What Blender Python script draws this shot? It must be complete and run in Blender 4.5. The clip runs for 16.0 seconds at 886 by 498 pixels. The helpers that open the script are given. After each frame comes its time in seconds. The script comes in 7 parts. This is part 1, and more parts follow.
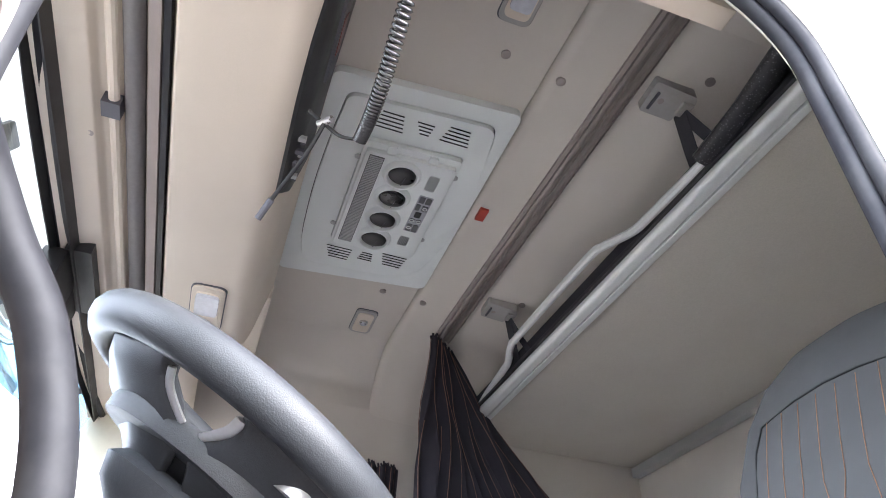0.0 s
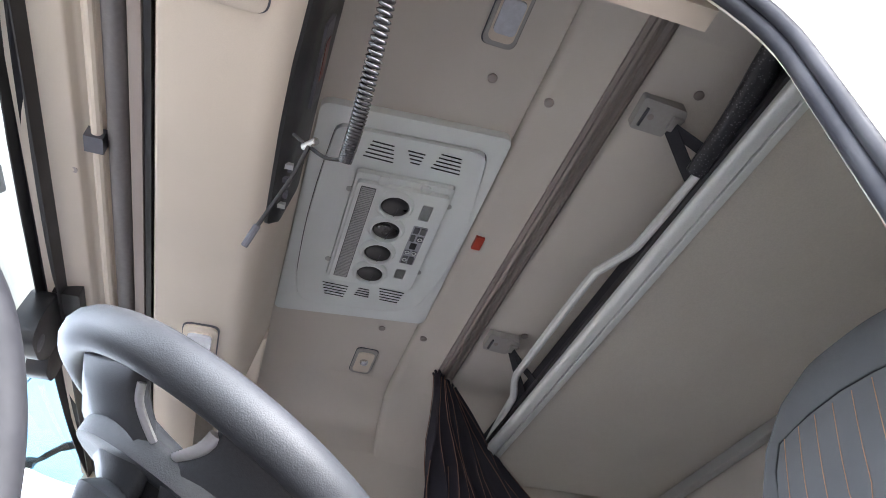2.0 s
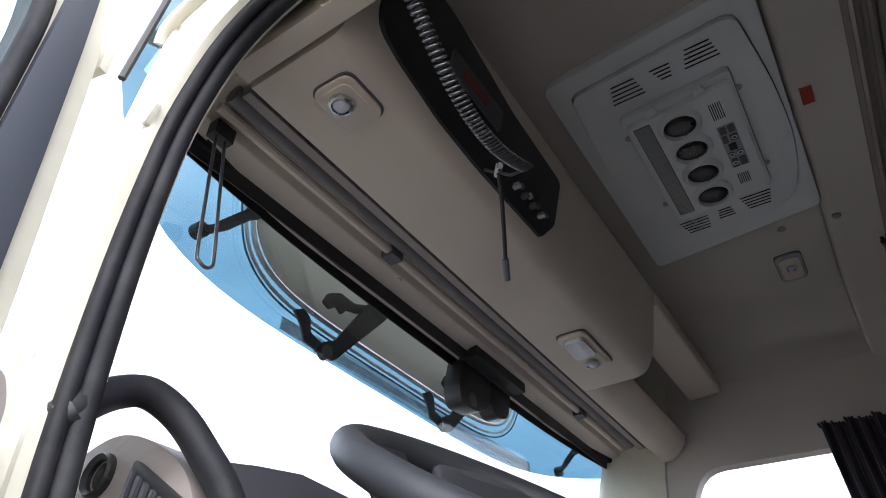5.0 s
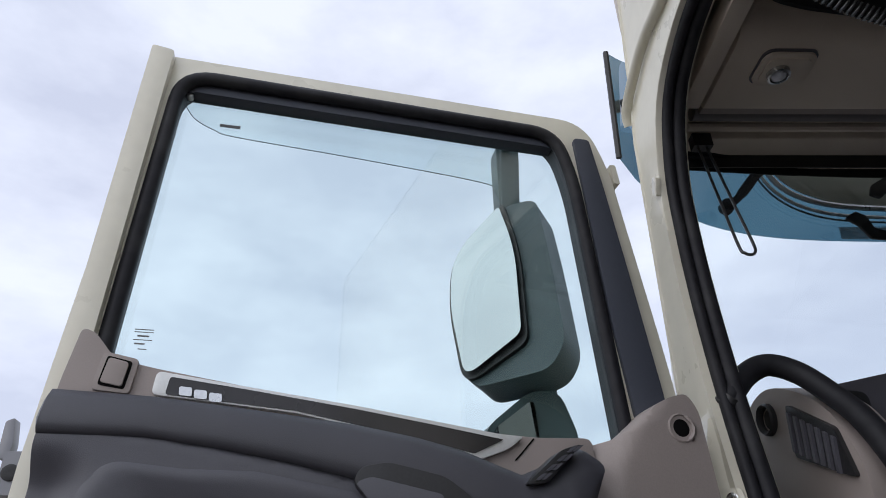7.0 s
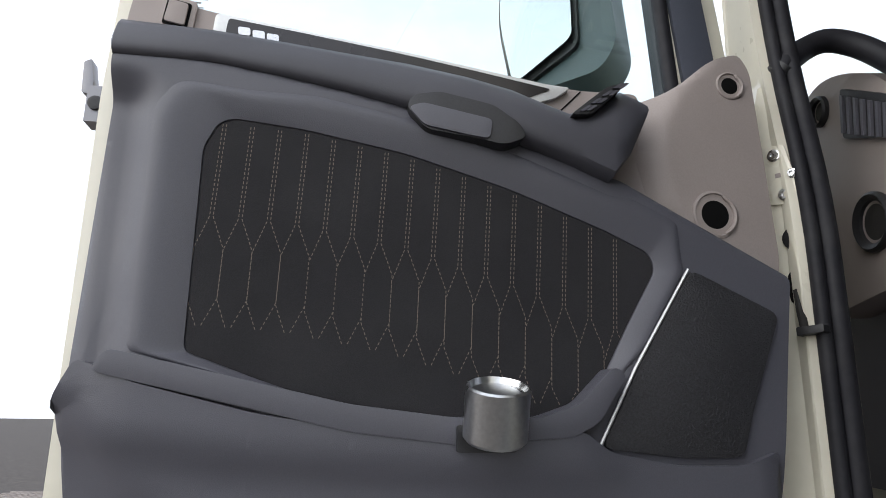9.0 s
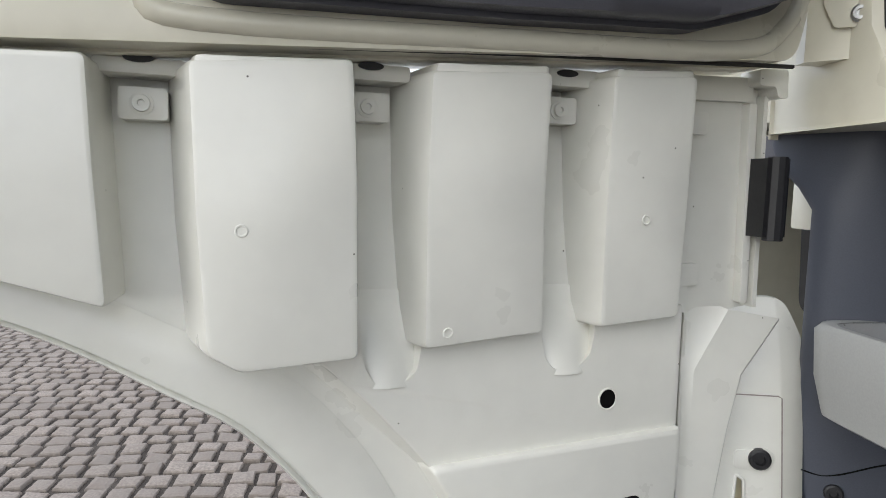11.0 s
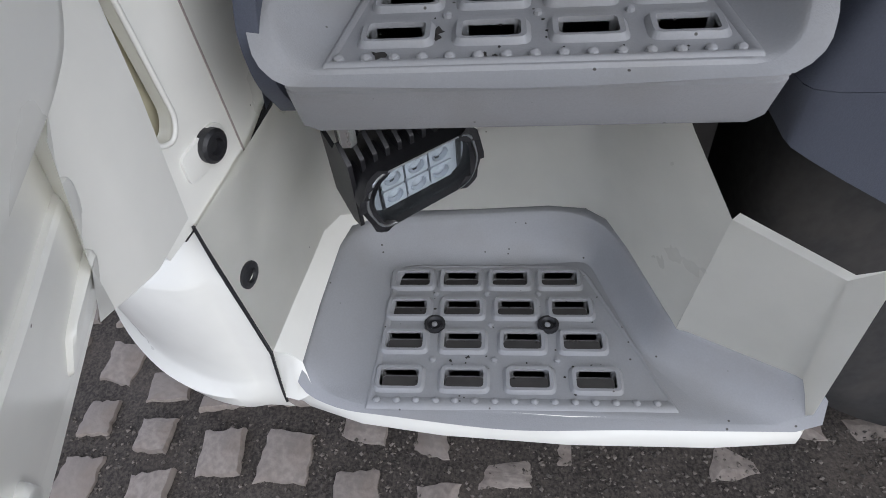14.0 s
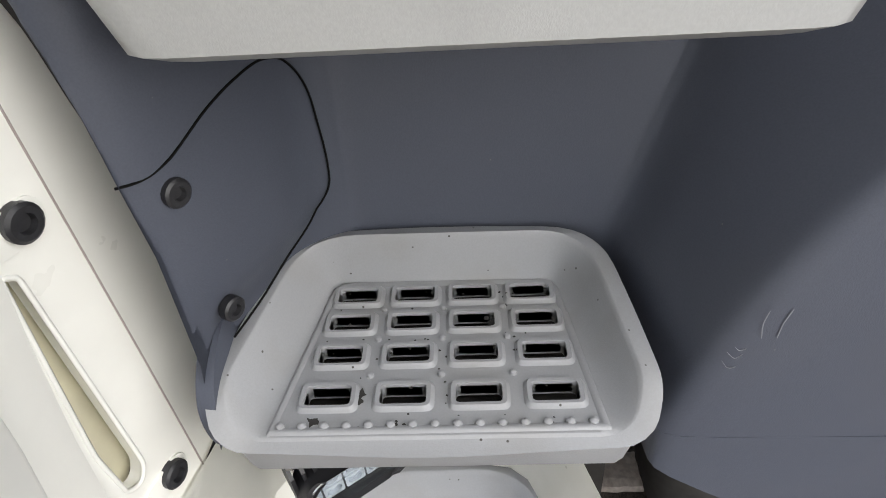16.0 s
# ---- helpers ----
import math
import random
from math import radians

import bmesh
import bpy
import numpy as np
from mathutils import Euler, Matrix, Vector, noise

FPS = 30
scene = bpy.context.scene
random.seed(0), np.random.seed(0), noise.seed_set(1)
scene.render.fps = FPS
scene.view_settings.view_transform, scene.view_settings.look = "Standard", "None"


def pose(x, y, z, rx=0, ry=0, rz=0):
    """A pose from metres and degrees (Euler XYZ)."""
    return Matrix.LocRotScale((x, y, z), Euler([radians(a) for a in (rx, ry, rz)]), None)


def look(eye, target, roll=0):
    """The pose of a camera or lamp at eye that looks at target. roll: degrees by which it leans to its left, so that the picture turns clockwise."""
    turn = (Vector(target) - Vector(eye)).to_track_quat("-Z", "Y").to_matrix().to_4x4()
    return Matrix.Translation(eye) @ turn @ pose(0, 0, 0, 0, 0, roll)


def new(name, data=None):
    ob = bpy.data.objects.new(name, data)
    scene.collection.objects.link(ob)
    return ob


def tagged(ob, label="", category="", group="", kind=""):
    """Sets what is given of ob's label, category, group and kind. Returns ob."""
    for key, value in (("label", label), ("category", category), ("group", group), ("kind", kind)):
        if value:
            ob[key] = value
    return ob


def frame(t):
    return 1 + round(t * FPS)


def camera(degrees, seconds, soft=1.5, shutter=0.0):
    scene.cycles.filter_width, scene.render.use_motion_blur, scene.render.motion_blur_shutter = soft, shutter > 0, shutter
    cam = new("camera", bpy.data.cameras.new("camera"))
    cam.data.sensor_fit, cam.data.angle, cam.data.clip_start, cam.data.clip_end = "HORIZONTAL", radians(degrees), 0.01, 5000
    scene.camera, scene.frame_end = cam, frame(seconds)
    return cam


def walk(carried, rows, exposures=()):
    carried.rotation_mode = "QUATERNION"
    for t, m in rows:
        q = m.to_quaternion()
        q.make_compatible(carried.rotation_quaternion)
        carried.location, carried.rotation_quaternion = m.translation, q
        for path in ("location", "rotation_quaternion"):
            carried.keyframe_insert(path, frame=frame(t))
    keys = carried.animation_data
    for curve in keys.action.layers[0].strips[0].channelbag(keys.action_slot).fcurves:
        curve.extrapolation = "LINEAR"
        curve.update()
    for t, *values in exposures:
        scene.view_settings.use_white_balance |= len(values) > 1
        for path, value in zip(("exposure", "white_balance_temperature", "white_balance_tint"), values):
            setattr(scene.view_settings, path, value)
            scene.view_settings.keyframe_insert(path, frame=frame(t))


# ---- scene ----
cam = camera(68.6, 16.0, soft=0.9)
PATH = [
    (0, (-0.339, -0.182, 1.957), (1.139, -0.683, 3.208), 2.3),
    (0.5, (-0.275, -0.162, 1.974), (1.176, -0.723, 3.231), 2.1),
    (1, (-0.264, -0.163, 1.972), (1.192, -0.736, 3.217), 0.9),
    (1.5, (-0.278, -0.19, 1.96), (1.148, -0.753, 3.244), 1.8),
    (2, (-0.29, -0.22, 1.941), (1.103, -0.681, 3.3), -0.1),
    (2.5, (-0.274, -0.277, 1.951), (1.142, -0.471, 3.351), 0.2),
    (3, (-0.267, -0.323, 1.964), (1.152, -0.275, 3.374), 0.7),
    (3.2, (-0.274, -0.341, 1.967), (1.132, -0.227, 3.385), 0.9),
    (5.3, (-0.323, -0.688, 2.009), (0.838, 0.44, 3.182), 1.0),
    (5.5, (-0.34, -0.72, 2.003), (0.671, 0.567, 3.152), 0.7),
    (6, (-0.394, -0.803, 2.016), (0.204, 0.744, 3.133), -0.3),
    (6.5, (-0.464, -0.921, 2.006), (-0.226, 0.74, 3.094), -0.8),
    (7, (-0.493, -1.0, 1.977), (-0.436, 0.747, 2.95), -1.1),
    (7.5, (-0.494, -1.012, 1.932), (-0.476, 0.825, 2.723), -1.1),
    (8, (-0.499, -1.006, 1.893), (-0.53, 0.884, 2.547), -1.0),
    (8.2, (-0.506, -0.999, 1.879), (-0.543, 0.912, 2.466), -0.8),
    (10.3, (-0.474, -0.780, 1.442), (-0.642, 1.201, 1.656), 2.0),
    (10.5, (-0.496, -0.748, 1.409), (-0.578, 1.248, 1.514), 1.9),
    (10.8, (-0.520, -0.675, 1.364), (-0.426, 1.321, 1.283), 1.7),
    (11, (-0.530, -0.627, 1.333), (-0.290, 1.348, 1.128), 1.4),
    (11.3, (-0.553, -0.569, 1.278), (-0.131, 1.353, 0.917), 0.1),
    (11.5, (-0.575, -0.531, 1.231), (-0.089, 1.351, 0.762), -0.4),
    (12, (-0.625, -0.412, 1.160), (0.122, 1.297, 0.437), -1.1),
    (12.5, (-0.629, -0.317, 1.08), (0.496, 0.953, 0.022), -2.7),
    (13, (-0.551, -0.234, 1.008), (0.759, 0.512, -0.306), -4.0),
    (13.5, (-0.443, -0.138, 0.985), (0.884, 0.204, -0.472), -5.2),
    (14, (-0.386, -0.105, 1.006), (0.963, 0.067, -0.461), -5.6),
    (14.5, (-0.377, -0.104, 1.051), (1.041, -0.008, -0.355), -4.6),
    (15, (-0.365, -0.122, 1.096), (1.156, -0.055, -0.201), -4.1),
    (15.5, (-0.355, -0.151, 1.142), (1.186, -0.038, -0.128), -4.7),
    (16, (-0.350, -0.161, 1.201), (1.254, -0.070, 0.010), -3.8),
]
EXPOSURES = [(0, 4.2, 6500, 10), (0.6, 4.08, 6500, 10), (1.5, 3.92, 6500, 10), (2.5, 3.93, 6500, 10), (3.2, 3.65, 6500, 10), (5.3, 1.9, 6350, 10), (5.5, 1.8, 6300, 10), (6.0, 0.75, 6200, 10), (6.5, 0.28, 6300, 10), (7.0, 0.10, 6400, 10), (8.2, 0.40, 6500, 10), (10.3, 1.30, 6850, 2), (10.5, 1.22, 6850, 2), (11.0, 0.85, 6700, 6), (11.5, 0.42, 6500, 10), (12.0, 0.32, 6400, 10), (12.5, 0.40, 6350, 10), (13.0, 0.62, 6300, 10), (14.0, 0.68, 6300, 10), (14.5, 0.78, 6450, 10), (15.2, 1.10, 6750, 10), (16, 1.45, 6900, 8)]
walk(cam, [(t, look(e, g, r)) for t, e, g, r in PATH], EXPOSURES)

# ---- world, sun, exposure ----
world = bpy.data.worlds.new("overcast_sky")
scene.world = world
world.use_nodes = True
wn, wl = world.node_tree.nodes, world.node_tree.links
wn.clear()
w_out, w_bg, w_sky = wn.new("ShaderNodeOutputWorld"), wn.new("ShaderNodeBackground"), wn.new("ShaderNodeTexSky")
w_sky.sky_type, w_sky.sun_disc, w_sky.sun_elevation, w_sky.sun_rotation = "NISHITA", False, radians(30), radians(230)
w_co, w_map, w_noise, w_ramp, w_mix, w_cloud = (wn.new("ShaderNodeTexCoord"), wn.new("ShaderNodeMapping"), wn.new("ShaderNodeTexNoise"),
                                               wn.new("ShaderNodeValToRGB"), wn.new("ShaderNodeMix"), wn.new("ShaderNodeRGB"))
w_map.inputs["Scale"].default_value = (1.0, 1.0, 2.2)
w_noise.inputs["Scale"].default_value, w_noise.inputs["Detail"].default_value, w_noise.inputs["Roughness"].default_value = 2.6, 6.0, 0.55
w_ramp.color_ramp.elements[0].position, w_ramp.color_ramp.elements[0].color = 0.38, (5.2, 5.5, 6.7, 1)
w_ramp.color_ramp.elements[1].position, w_ramp.color_ramp.elements[1].color = 0.66, (7.4, 7.7, 8.8, 1)
w_mix.data_type, w_mix.inputs["Factor"].default_value = "RGBA", 0.86
wl.new(w_co.outputs["Generated"], w_map.inputs["Vector"])
wl.new(w_map.outputs["Vector"], w_noise.inputs["Vector"])
wl.new(w_noise.outputs["Fac"], w_ramp.inputs["Fac"])
wl.new(w_sky.outputs["Color"], w_mix.inputs["A"])
wl.new(w_ramp.outputs["Color"], w_mix.inputs["B"])
wl.new(w_mix.outputs["Result"], w_bg.inputs["Color"])
wl.new(w_bg.outputs["Background"], w_out.inputs["Surface"])
w_bg.inputs["Strength"].default_value = 0.13

sun = new("sun", bpy.data.lights.new("sun", "SUN"))
sun.data.energy, sun.data.angle, sun.data.color = 1.0, radians(80), (1.0, 0.97, 0.92)
sun.matrix_world = look((-6, -5, 4), (0, 0, 0))


# ---- materials ----
def mat(name, base, rough=0.5, metal=0.0, grain=0.0, grain_scale=120.0, stain=0.0, stain_scale=3.0, stain_to=None, bump=0.0, bump_scale=400.0,
        coat=0.0, spec=0.5, per_piece=0.0, rough_var=0.08):
    m = bpy.data.materials.new(name)
    m.use_nodes = True
    n, l = m.node_tree.nodes, m.node_tree.links
    p = n["Principled BSDF"]
    p.inputs["Roughness"].default_value, p.inputs["Metallic"].default_value = rough, metal
    p.inputs["Coat Weight"].default_value, p.inputs["Coat Roughness"].default_value = coat, 0.08
    p.inputs["Specular IOR Level"].default_value = spec
    co = n.new("ShaderNodeTexCoord")

    def noise_of(scale, detail=4.0):
        t = n.new("ShaderNodeTexNoise")
        t.inputs["Scale"].default_value, t.inputs["Detail"].default_value = scale, detail
        l.new(co.outputs["Object"], t.inputs["Vector"])
        return t.outputs["Fac"]

    def mixed(fac, a, b):
        x = n.new("ShaderNodeMix")
        x.data_type = "RGBA"
        for key, v in (("Factor", fac), ("A", a), ("B", b)):
            s = x.inputs[key] if key == "Factor" else [i for i in x.inputs if i.name == key and i.type == "RGBA"][0]
            if isinstance(v, bpy.types.NodeSocket):
                l.new(v, s)
            else:
                s.default_value = v
        return [o for o in x.outputs if o.type == "RGBA"][0]

    def ranged(fac, lo, hi, to_lo=0.0, to_hi=1.0):
        r = n.new("ShaderNodeMapRange")
        r.inputs["From Min"].default_value, r.inputs["From Max"].default_value = lo, hi
        r.inputs["To Min"].default_value, r.inputs["To Max"].default_value = to_lo, to_hi
        l.new(fac, r.inputs["Value"])
        return r.outputs["Result"]

    col = (*base, 1)
    if grain:
        dark = tuple(c * (1 - grain) for c in base)
        col = mixed(ranged(noise_of(grain_scale, 3), 0.35, 0.65), col, (*dark, 1))
    if per_piece:
        o = n.new("ShaderNodeObjectInfo")
        g = n.new("ShaderNodeNewGeometry")
        add = n.new("ShaderNodeMath")
        add.operation = "ADD"
        l.new(o.outputs["Random"], add.inputs[0])
        l.new(g.outputs["Random Per Island"], add.inputs[1])
        fr = n.new("ShaderNodeMath")
        fr.operation = "FRACT"
        l.new(add.outputs[0], fr.inputs[0])
        dark = tuple(c * (1 - per_piece) for c in base)
        amount = ranged(fr.outputs[0], 0.0, 1.0, 0.0, 0.9)
        col = mixed(amount, col, (*dark, 1))
    if stain:
        to = stain_to or tuple(c * 0.55 for c in base)
        col = mixed(ranged(noise_of(stain_scale, 6), 0.5, 0.72, 0.0, stain), col, (*to, 1))
    if isinstance(col, tuple):
        p.inputs["Base Color"].default_value = col
    else:
        l.new(col, p.inputs["Base Color"])
    if rough_var:
        l.new(ranged(noise_of(9.0, 5), 0.3, 0.7, max(0.02, rough - rough_var), min(1, rough + rough_var)), p.inputs["Roughness"])
    if bump:
        b = n.new("ShaderNodeBump")
        b.inputs["Strength"].default_value, b.inputs["Distance"].default_value = bump, 0.002
        l.new(noise_of(bump_scale, 3), b.inputs["Height"])
        l.new(b.outputs["Normal"], p.inputs["Normal"])
    return m


def glass_mat(name, tint, gloss_rough=0.0, base_gloss=0.05):
    m = bpy.data.materials.new(name)
    m.use_nodes = True
    n, l = m.node_tree.nodes, m.node_tree.links
    n.clear()
    out, tr, gl, mx, fr, pw, ma = (n.new("ShaderNodeOutputMaterial"), n.new("ShaderNodeBsdfTransparent"), n.new("ShaderNodeBsdfGlossy"),
                                   n.new("ShaderNodeMixShader"), n.new("ShaderNodeLayerWeight"), n.new("ShaderNodeMath"), n.new("ShaderNodeMath"))
    tr.inputs["Color"].default_value = (*tint, 1)
    gl.inputs["Roughness"].default_value = gloss_rough
    fr.inputs["Blend"].default_value = 0.5
    pw.operation, ma.operation = "POWER", "MULTIPLY_ADD"
    pw.inputs[1].default_value, ma.inputs[1].default_value, ma.inputs[2].default_value = 5.0, 0.9, base_gloss
    l.new(fr.outputs["Facing"], pw.inputs[0])
    l.new(pw.outputs[0], ma.inputs[0])
    l.new(ma.outputs[0], mx.inputs[0])
    l.new(tr.outputs[0], mx.inputs[1])
    l.new(gl.outputs[0], mx.inputs[2])
    l.new(mx.outputs[0], out.inputs["Surface"])
    return m


M_CREAM = mat("cream_paint", (0.72, 0.69, 0.57), 0.32, coat=0.5, stain=0.25, stain_scale=5, stain_to=(0.5, 0.46, 0.36), grain=0.03, grain_scale=40)
M_SKIRT = mat("white_gloss_plastic", (0.775, 0.77, 0.71), 0.34, coat=0.35, stain=0.22, stain_scale=4, stain_to=(0.52, 0.51, 0.46), grain=0.03, grain_scale=30, bump=0.03, bump_scale=30)
M_HEAD = mat("beige_headliner", (0.62, 0.575, 0.52), 0.85, grain=0.12, grain_scale=500, stain=0.15, stain_scale=2.5, bump=0.25, bump_scale=700)
M_SHELF = mat("beige_moulded_plastic", (0.66, 0.58, 0.49), 0.62, grain=0.06, grain_scale=600, stain=0.1, stain_scale=3, bump=0.15, bump_scale=900)
M_PANEL = mat("bunk_underside_board", (0.56, 0.52, 0.46), 0.75, grain=0.1, grain_scale=300, stain=0.35, stain_scale=3.2, stain_to=(0.46, 0.42, 0.37), bump=0.12, bump_scale=500)
M_AC = mat("white_matt_plastic", (0.74, 0.77, 0.76), 0.5, grain=0.04, grain_scale=500, stain=0.12, stain_scale=5)
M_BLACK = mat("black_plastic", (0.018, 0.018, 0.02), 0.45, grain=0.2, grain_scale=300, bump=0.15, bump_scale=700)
M_RUBBER = mat("black_rubber_seal", (0.020, 0.020, 0.024), 0.55, spec=0.22, grain=0.2, grain_scale=60, stain=0.4, stain_scale=12, stain_to=(0.06, 0.06, 0.06))
M_DARK = mat("charcoal_moulded_plastic", (0.088, 0.088, 0.105), 0.46, grain=0.1, grain_scale=700, stain=0.22, stain_scale=4, stain_to=(0.10, 0.10, 0.112), bump=0.2, bump_scale=1000)
M_ARM = mat("dark_soft_armrest_plastic", (0.058, 0.058, 0.070), 0.5, grain=0.1, grain_scale=700, stain=0.2, stain_scale=4, bump=0.2, bump_scale=1000)
M_KICK = mat("slate_grey_plastic", (0.066, 0.073, 0.094), 0.5, spec=0.35, grain=0.08, grain_scale=600, stain=0.35, stain_scale=5, stain_to=(0.078, 0.082, 0.096), bump=0.12, bump_scale=800)
M_TRAY = mat("grey_step_plastic", (0.288, 0.293, 0.30), 0.5, grain=0.04, grain_scale=500, stain=0.35, stain_scale=14, stain_to=(0.22, 0.21, 0.19), bump=0.15, bump_scale=900)
M_TAUPE = mat("taupe_moulded_plastic", (0.33, 0.285, 0.265), 0.6, grain=0.08, grain_scale=600, stain=0.15, stain_scale=5, bump=0.18, bump_scale=1000)
M_LEATHER = mat("grey_black_grained_leather", (0.040, 0.043, 0.048), 0.5, spec=0.35, grain=0.15, grain_scale=300, stain=0.3, stain_scale=8, stain_to=(0.075, 0.075, 0.08), bump=0.22, bump_scale=650)
M_CHROME = mat("brushed_aluminium", (0.62, 0.63, 0.63), 0.28, metal=1.0, grain=0.1, grain_scale=200)
M_SILVER = mat("satin_silver_plastic", (0.55, 0.55, 0.55), 0.35, metal=0.6, grain=0.05, grain_scale=200)
M_FABRIC = mat("charcoal_woven_fabric", (0.021, 0.020, 0.023), 0.9, grain=0.35, grain_scale=900, bump=0.5, bump_scale=900)
M_CURTAIN = mat("dark_plum_curtain", (0.026, 0.024, 0.034), 0.92, grain=0.3, grain_scale=700, bump=0.3, bump_scale=900)
M_STITCH = mat("tan_thread", (0.30, 0.15, 0.085), 0.85)
M_STRIPE = mat("rust_woven_stripe", (0.20, 0.11, 0.085), 0.9)
M_SCUFF = mat("scuffed_slate_plastic", (0.15, 0.155, 0.17), 0.7)
# near-black colour puts the shade of holes, gaps and seams onto shallow pieces
M_VOID = mat("hole_shade_black", (0.005, 0.005, 0.005), 0.9, spec=0.1)
M_THREAD = mat("grey_tan_thread", (0.17, 0.14, 0.115), 0.8)
M_LAMP_GREY = mat("grey_clip_plastic", (0.42, 0.43, 0.43), 0.5)
M_VENT = mat("glossy_black_vent", (0.012, 0.012, 0.014), 0.32)
M_WIRE = mat("dark_steel_wire", (0.20, 0.20, 0.21), 0.35, metal=0.8)
M_SLOT = mat("grey_vent_slot", (0.10, 0.105, 0.11), 0.6)
M_RAIL = mat("satin_grey_aluminium", (0.72, 0.73, 0.72), 0.42, metal=0.35, grain=0.05, grain_scale=200)
M_STRAP = mat("dark_webbing", (0.03, 0.03, 0.038), 0.85, grain=0.3, grain_scale=500)
M_SEAT = mat("grey_seat_fabric", (0.085, 0.085, 0.088), 0.88, grain=0.25, grain_scale=800, bump=0.3, bump_scale=900)
M_STONE = mat("granite_sett", (0.32, 0.276, 0.24), 0.85, grain=0.32, grain_scale=90, stain=0.4, stain_scale=16, stain_to=(0.19, 0.145, 0.118), bump=0.8, bump_scale=70, per_piece=0.38)
M_JOINT = mat("dark_grit_joint", (0.080, 0.067, 0.056), 0.95, grain=0.7, grain_scale=220, stain=0.5, stain_scale=6, stain_to=(0.125, 0.104, 0.086), bump=1.0, bump_scale=160)
M_LENS = mat("clear_lens", (0.60, 0.62, 0.68), 0.12, spec=0.8, grain=0.1, grain_scale=80)
M_ORANGE = mat("orange_reflector", (0.75, 0.13, 0.02), 0.3, grain=0.1, grain_scale=300)
M_RED = mat("red_tag_plastic", (0.42, 0.05, 0.03), 0.5)
M_TYRE = mat("tyre_rubber", (0.03, 0.029, 0.028), 0.85, grain=0.3, grain_scale=80, stain=0.5, stain_scale=9, stain_to=(0.07, 0.062, 0.055))
M_DIRT = mat("dark_underside", (0.03, 0.028, 0.026), 0.9, grain=0.3, grain_scale=30)
M_MIRROR = mat("mirror_glass", (0.38, 0.415, 0.435), 0.015, metal=1.0, rough_var=0)
M_TEAL = mat("mirror_housing_grey", (0.075, 0.105, 0.115), 0.5, grain=0.05, grain_scale=300)
G_DOOR = glass_mat("green_tinted_glass", (0.90, 0.965, 0.955))
G_SCREEN = glass_mat("windscreen_glass", (0.90, 0.95, 0.95))
G_STRIP = glass_mat("slate_acrylic_strip", (0.58, 0.52, 0.50), 0.05, 0.06)
G_VISOR = glass_mat("blue_acrylic", (0.085, 0.18, 0.235), 0.0, 0.10)
G_CLEAR = glass_mat("clear_acrylic", (0.93, 0.96, 0.96))


def specks(m, scale, size, tone):
    """Sparse dirt specks over the paint or plastic."""
    n, l = m.node_tree.nodes, m.node_tree.links
    p = n["Principled BSDF"]
    co, vo, mr, mx = n.new("ShaderNodeTexCoord"), n.new("ShaderNodeTexVoronoi"), n.new("ShaderNodeMapRange"), n.new("ShaderNodeMix")
    vo.inputs["Scale"].default_value = scale
    mr.inputs["From Min"].default_value, mr.inputs["From Max"].default_value = size, size * 0.6
    mx.data_type = "RGBA"
    mx.inputs["B"].default_value = (*tone, 1)
    l.new(co.outputs["Object"], vo.inputs["Vector"])
    l.new(vo.outputs["Distance"], mr.inputs["Value"])
    l.new(mr.outputs["Result"], mx.inputs["Factor"])
    old = p.inputs["Base Color"].links[0].from_socket
    l.new(old, mx.inputs["A"])
    l.new(mx.outputs["Result"], p.inputs["Base Color"])


specks(M_SKIRT, 26, 0.028, (0.09, 0.075, 0.06))
specks(M_TRAY, 55, 0.075, (0.05, 0.045, 0.04))
specks(M_KICK, 24, 0.022, (0.12, 0.12, 0.12))


M_NET = mat("black_perforated_netting", (0.02, 0.02, 0.024), 0.4, grain=0.1, bump=0.3, bump_scale=300)
specks(M_NET, 160, 0.30, (0.13, 0.13, 0.14))

# ---- mesh helpers ----
def thing(name, origin, label, category, group="", kind=""):
    ob = new(name)
    ob.empty_display_size = 0.05
    ob.matrix_basis = origin if isinstance(origin, Matrix) else Matrix.Translation(origin)
    return tagged(ob, label, category, group, kind)


def mesh_of(bm, material, name, smooth=35, bevel=0.0):
    if bevel:
        edges = [e for e in bm.edges if len(e.link_faces) == 2 and e.calc_face_angle(0) > radians(30)]
        bmesh.ops.bevel(bm, geom=edges, offset=bevel, segments=2, profile=0.6, affect="EDGES", clamp_overlap=True)
    bmesh.ops.recalc_face_normals(bm, faces=bm.faces)
    me = bpy.data.meshes.new(name)
    bm.to_mesh(me)
    bm.free()
    me.materials.append(material)
    me.polygons.foreach_set("use_smooth", [True] * len(me.polygons))
    me.set_sharp_from_angle(angle=radians(smooth))
    return me


def part(name, bm, material, parent=None, label="", smooth=35, bevel=0.0, local=False):
    """One mesh under a thing or part, in world places, or in the thing's own where local."""
    ob = new(name, mesh_of(bm, material, name, smooth, bevel))
    if parent is not None:
        ob.parent = parent
        if parent.type == "EMPTY" and not local:
            ob.matrix_parent_inverse = parent.matrix_basis.inverted()
    if label:
        tagged(ob, label)
    return ob


def single(name, bm, material, label, category, group="", kind="", smooth=35, bevel=0.0):
    return tagged(part(name, bm, material, None, "", smooth, bevel), label, category, group, kind)


def box(bm, x0, x1, y0, y1, z0, z1):
    v = [bm.verts.new((x, y, z)) for z in (z0, z1) for y in (y0, y1) for x in (x0, x1)]
    for f in ((0, 1, 3, 2), (4, 6, 7, 5), (0, 4, 5, 1), (2, 3, 7, 6), (0, 2, 6, 4), (1, 5, 7, 3)):
        bm.faces.new([v[i] for i in f])
    return bm


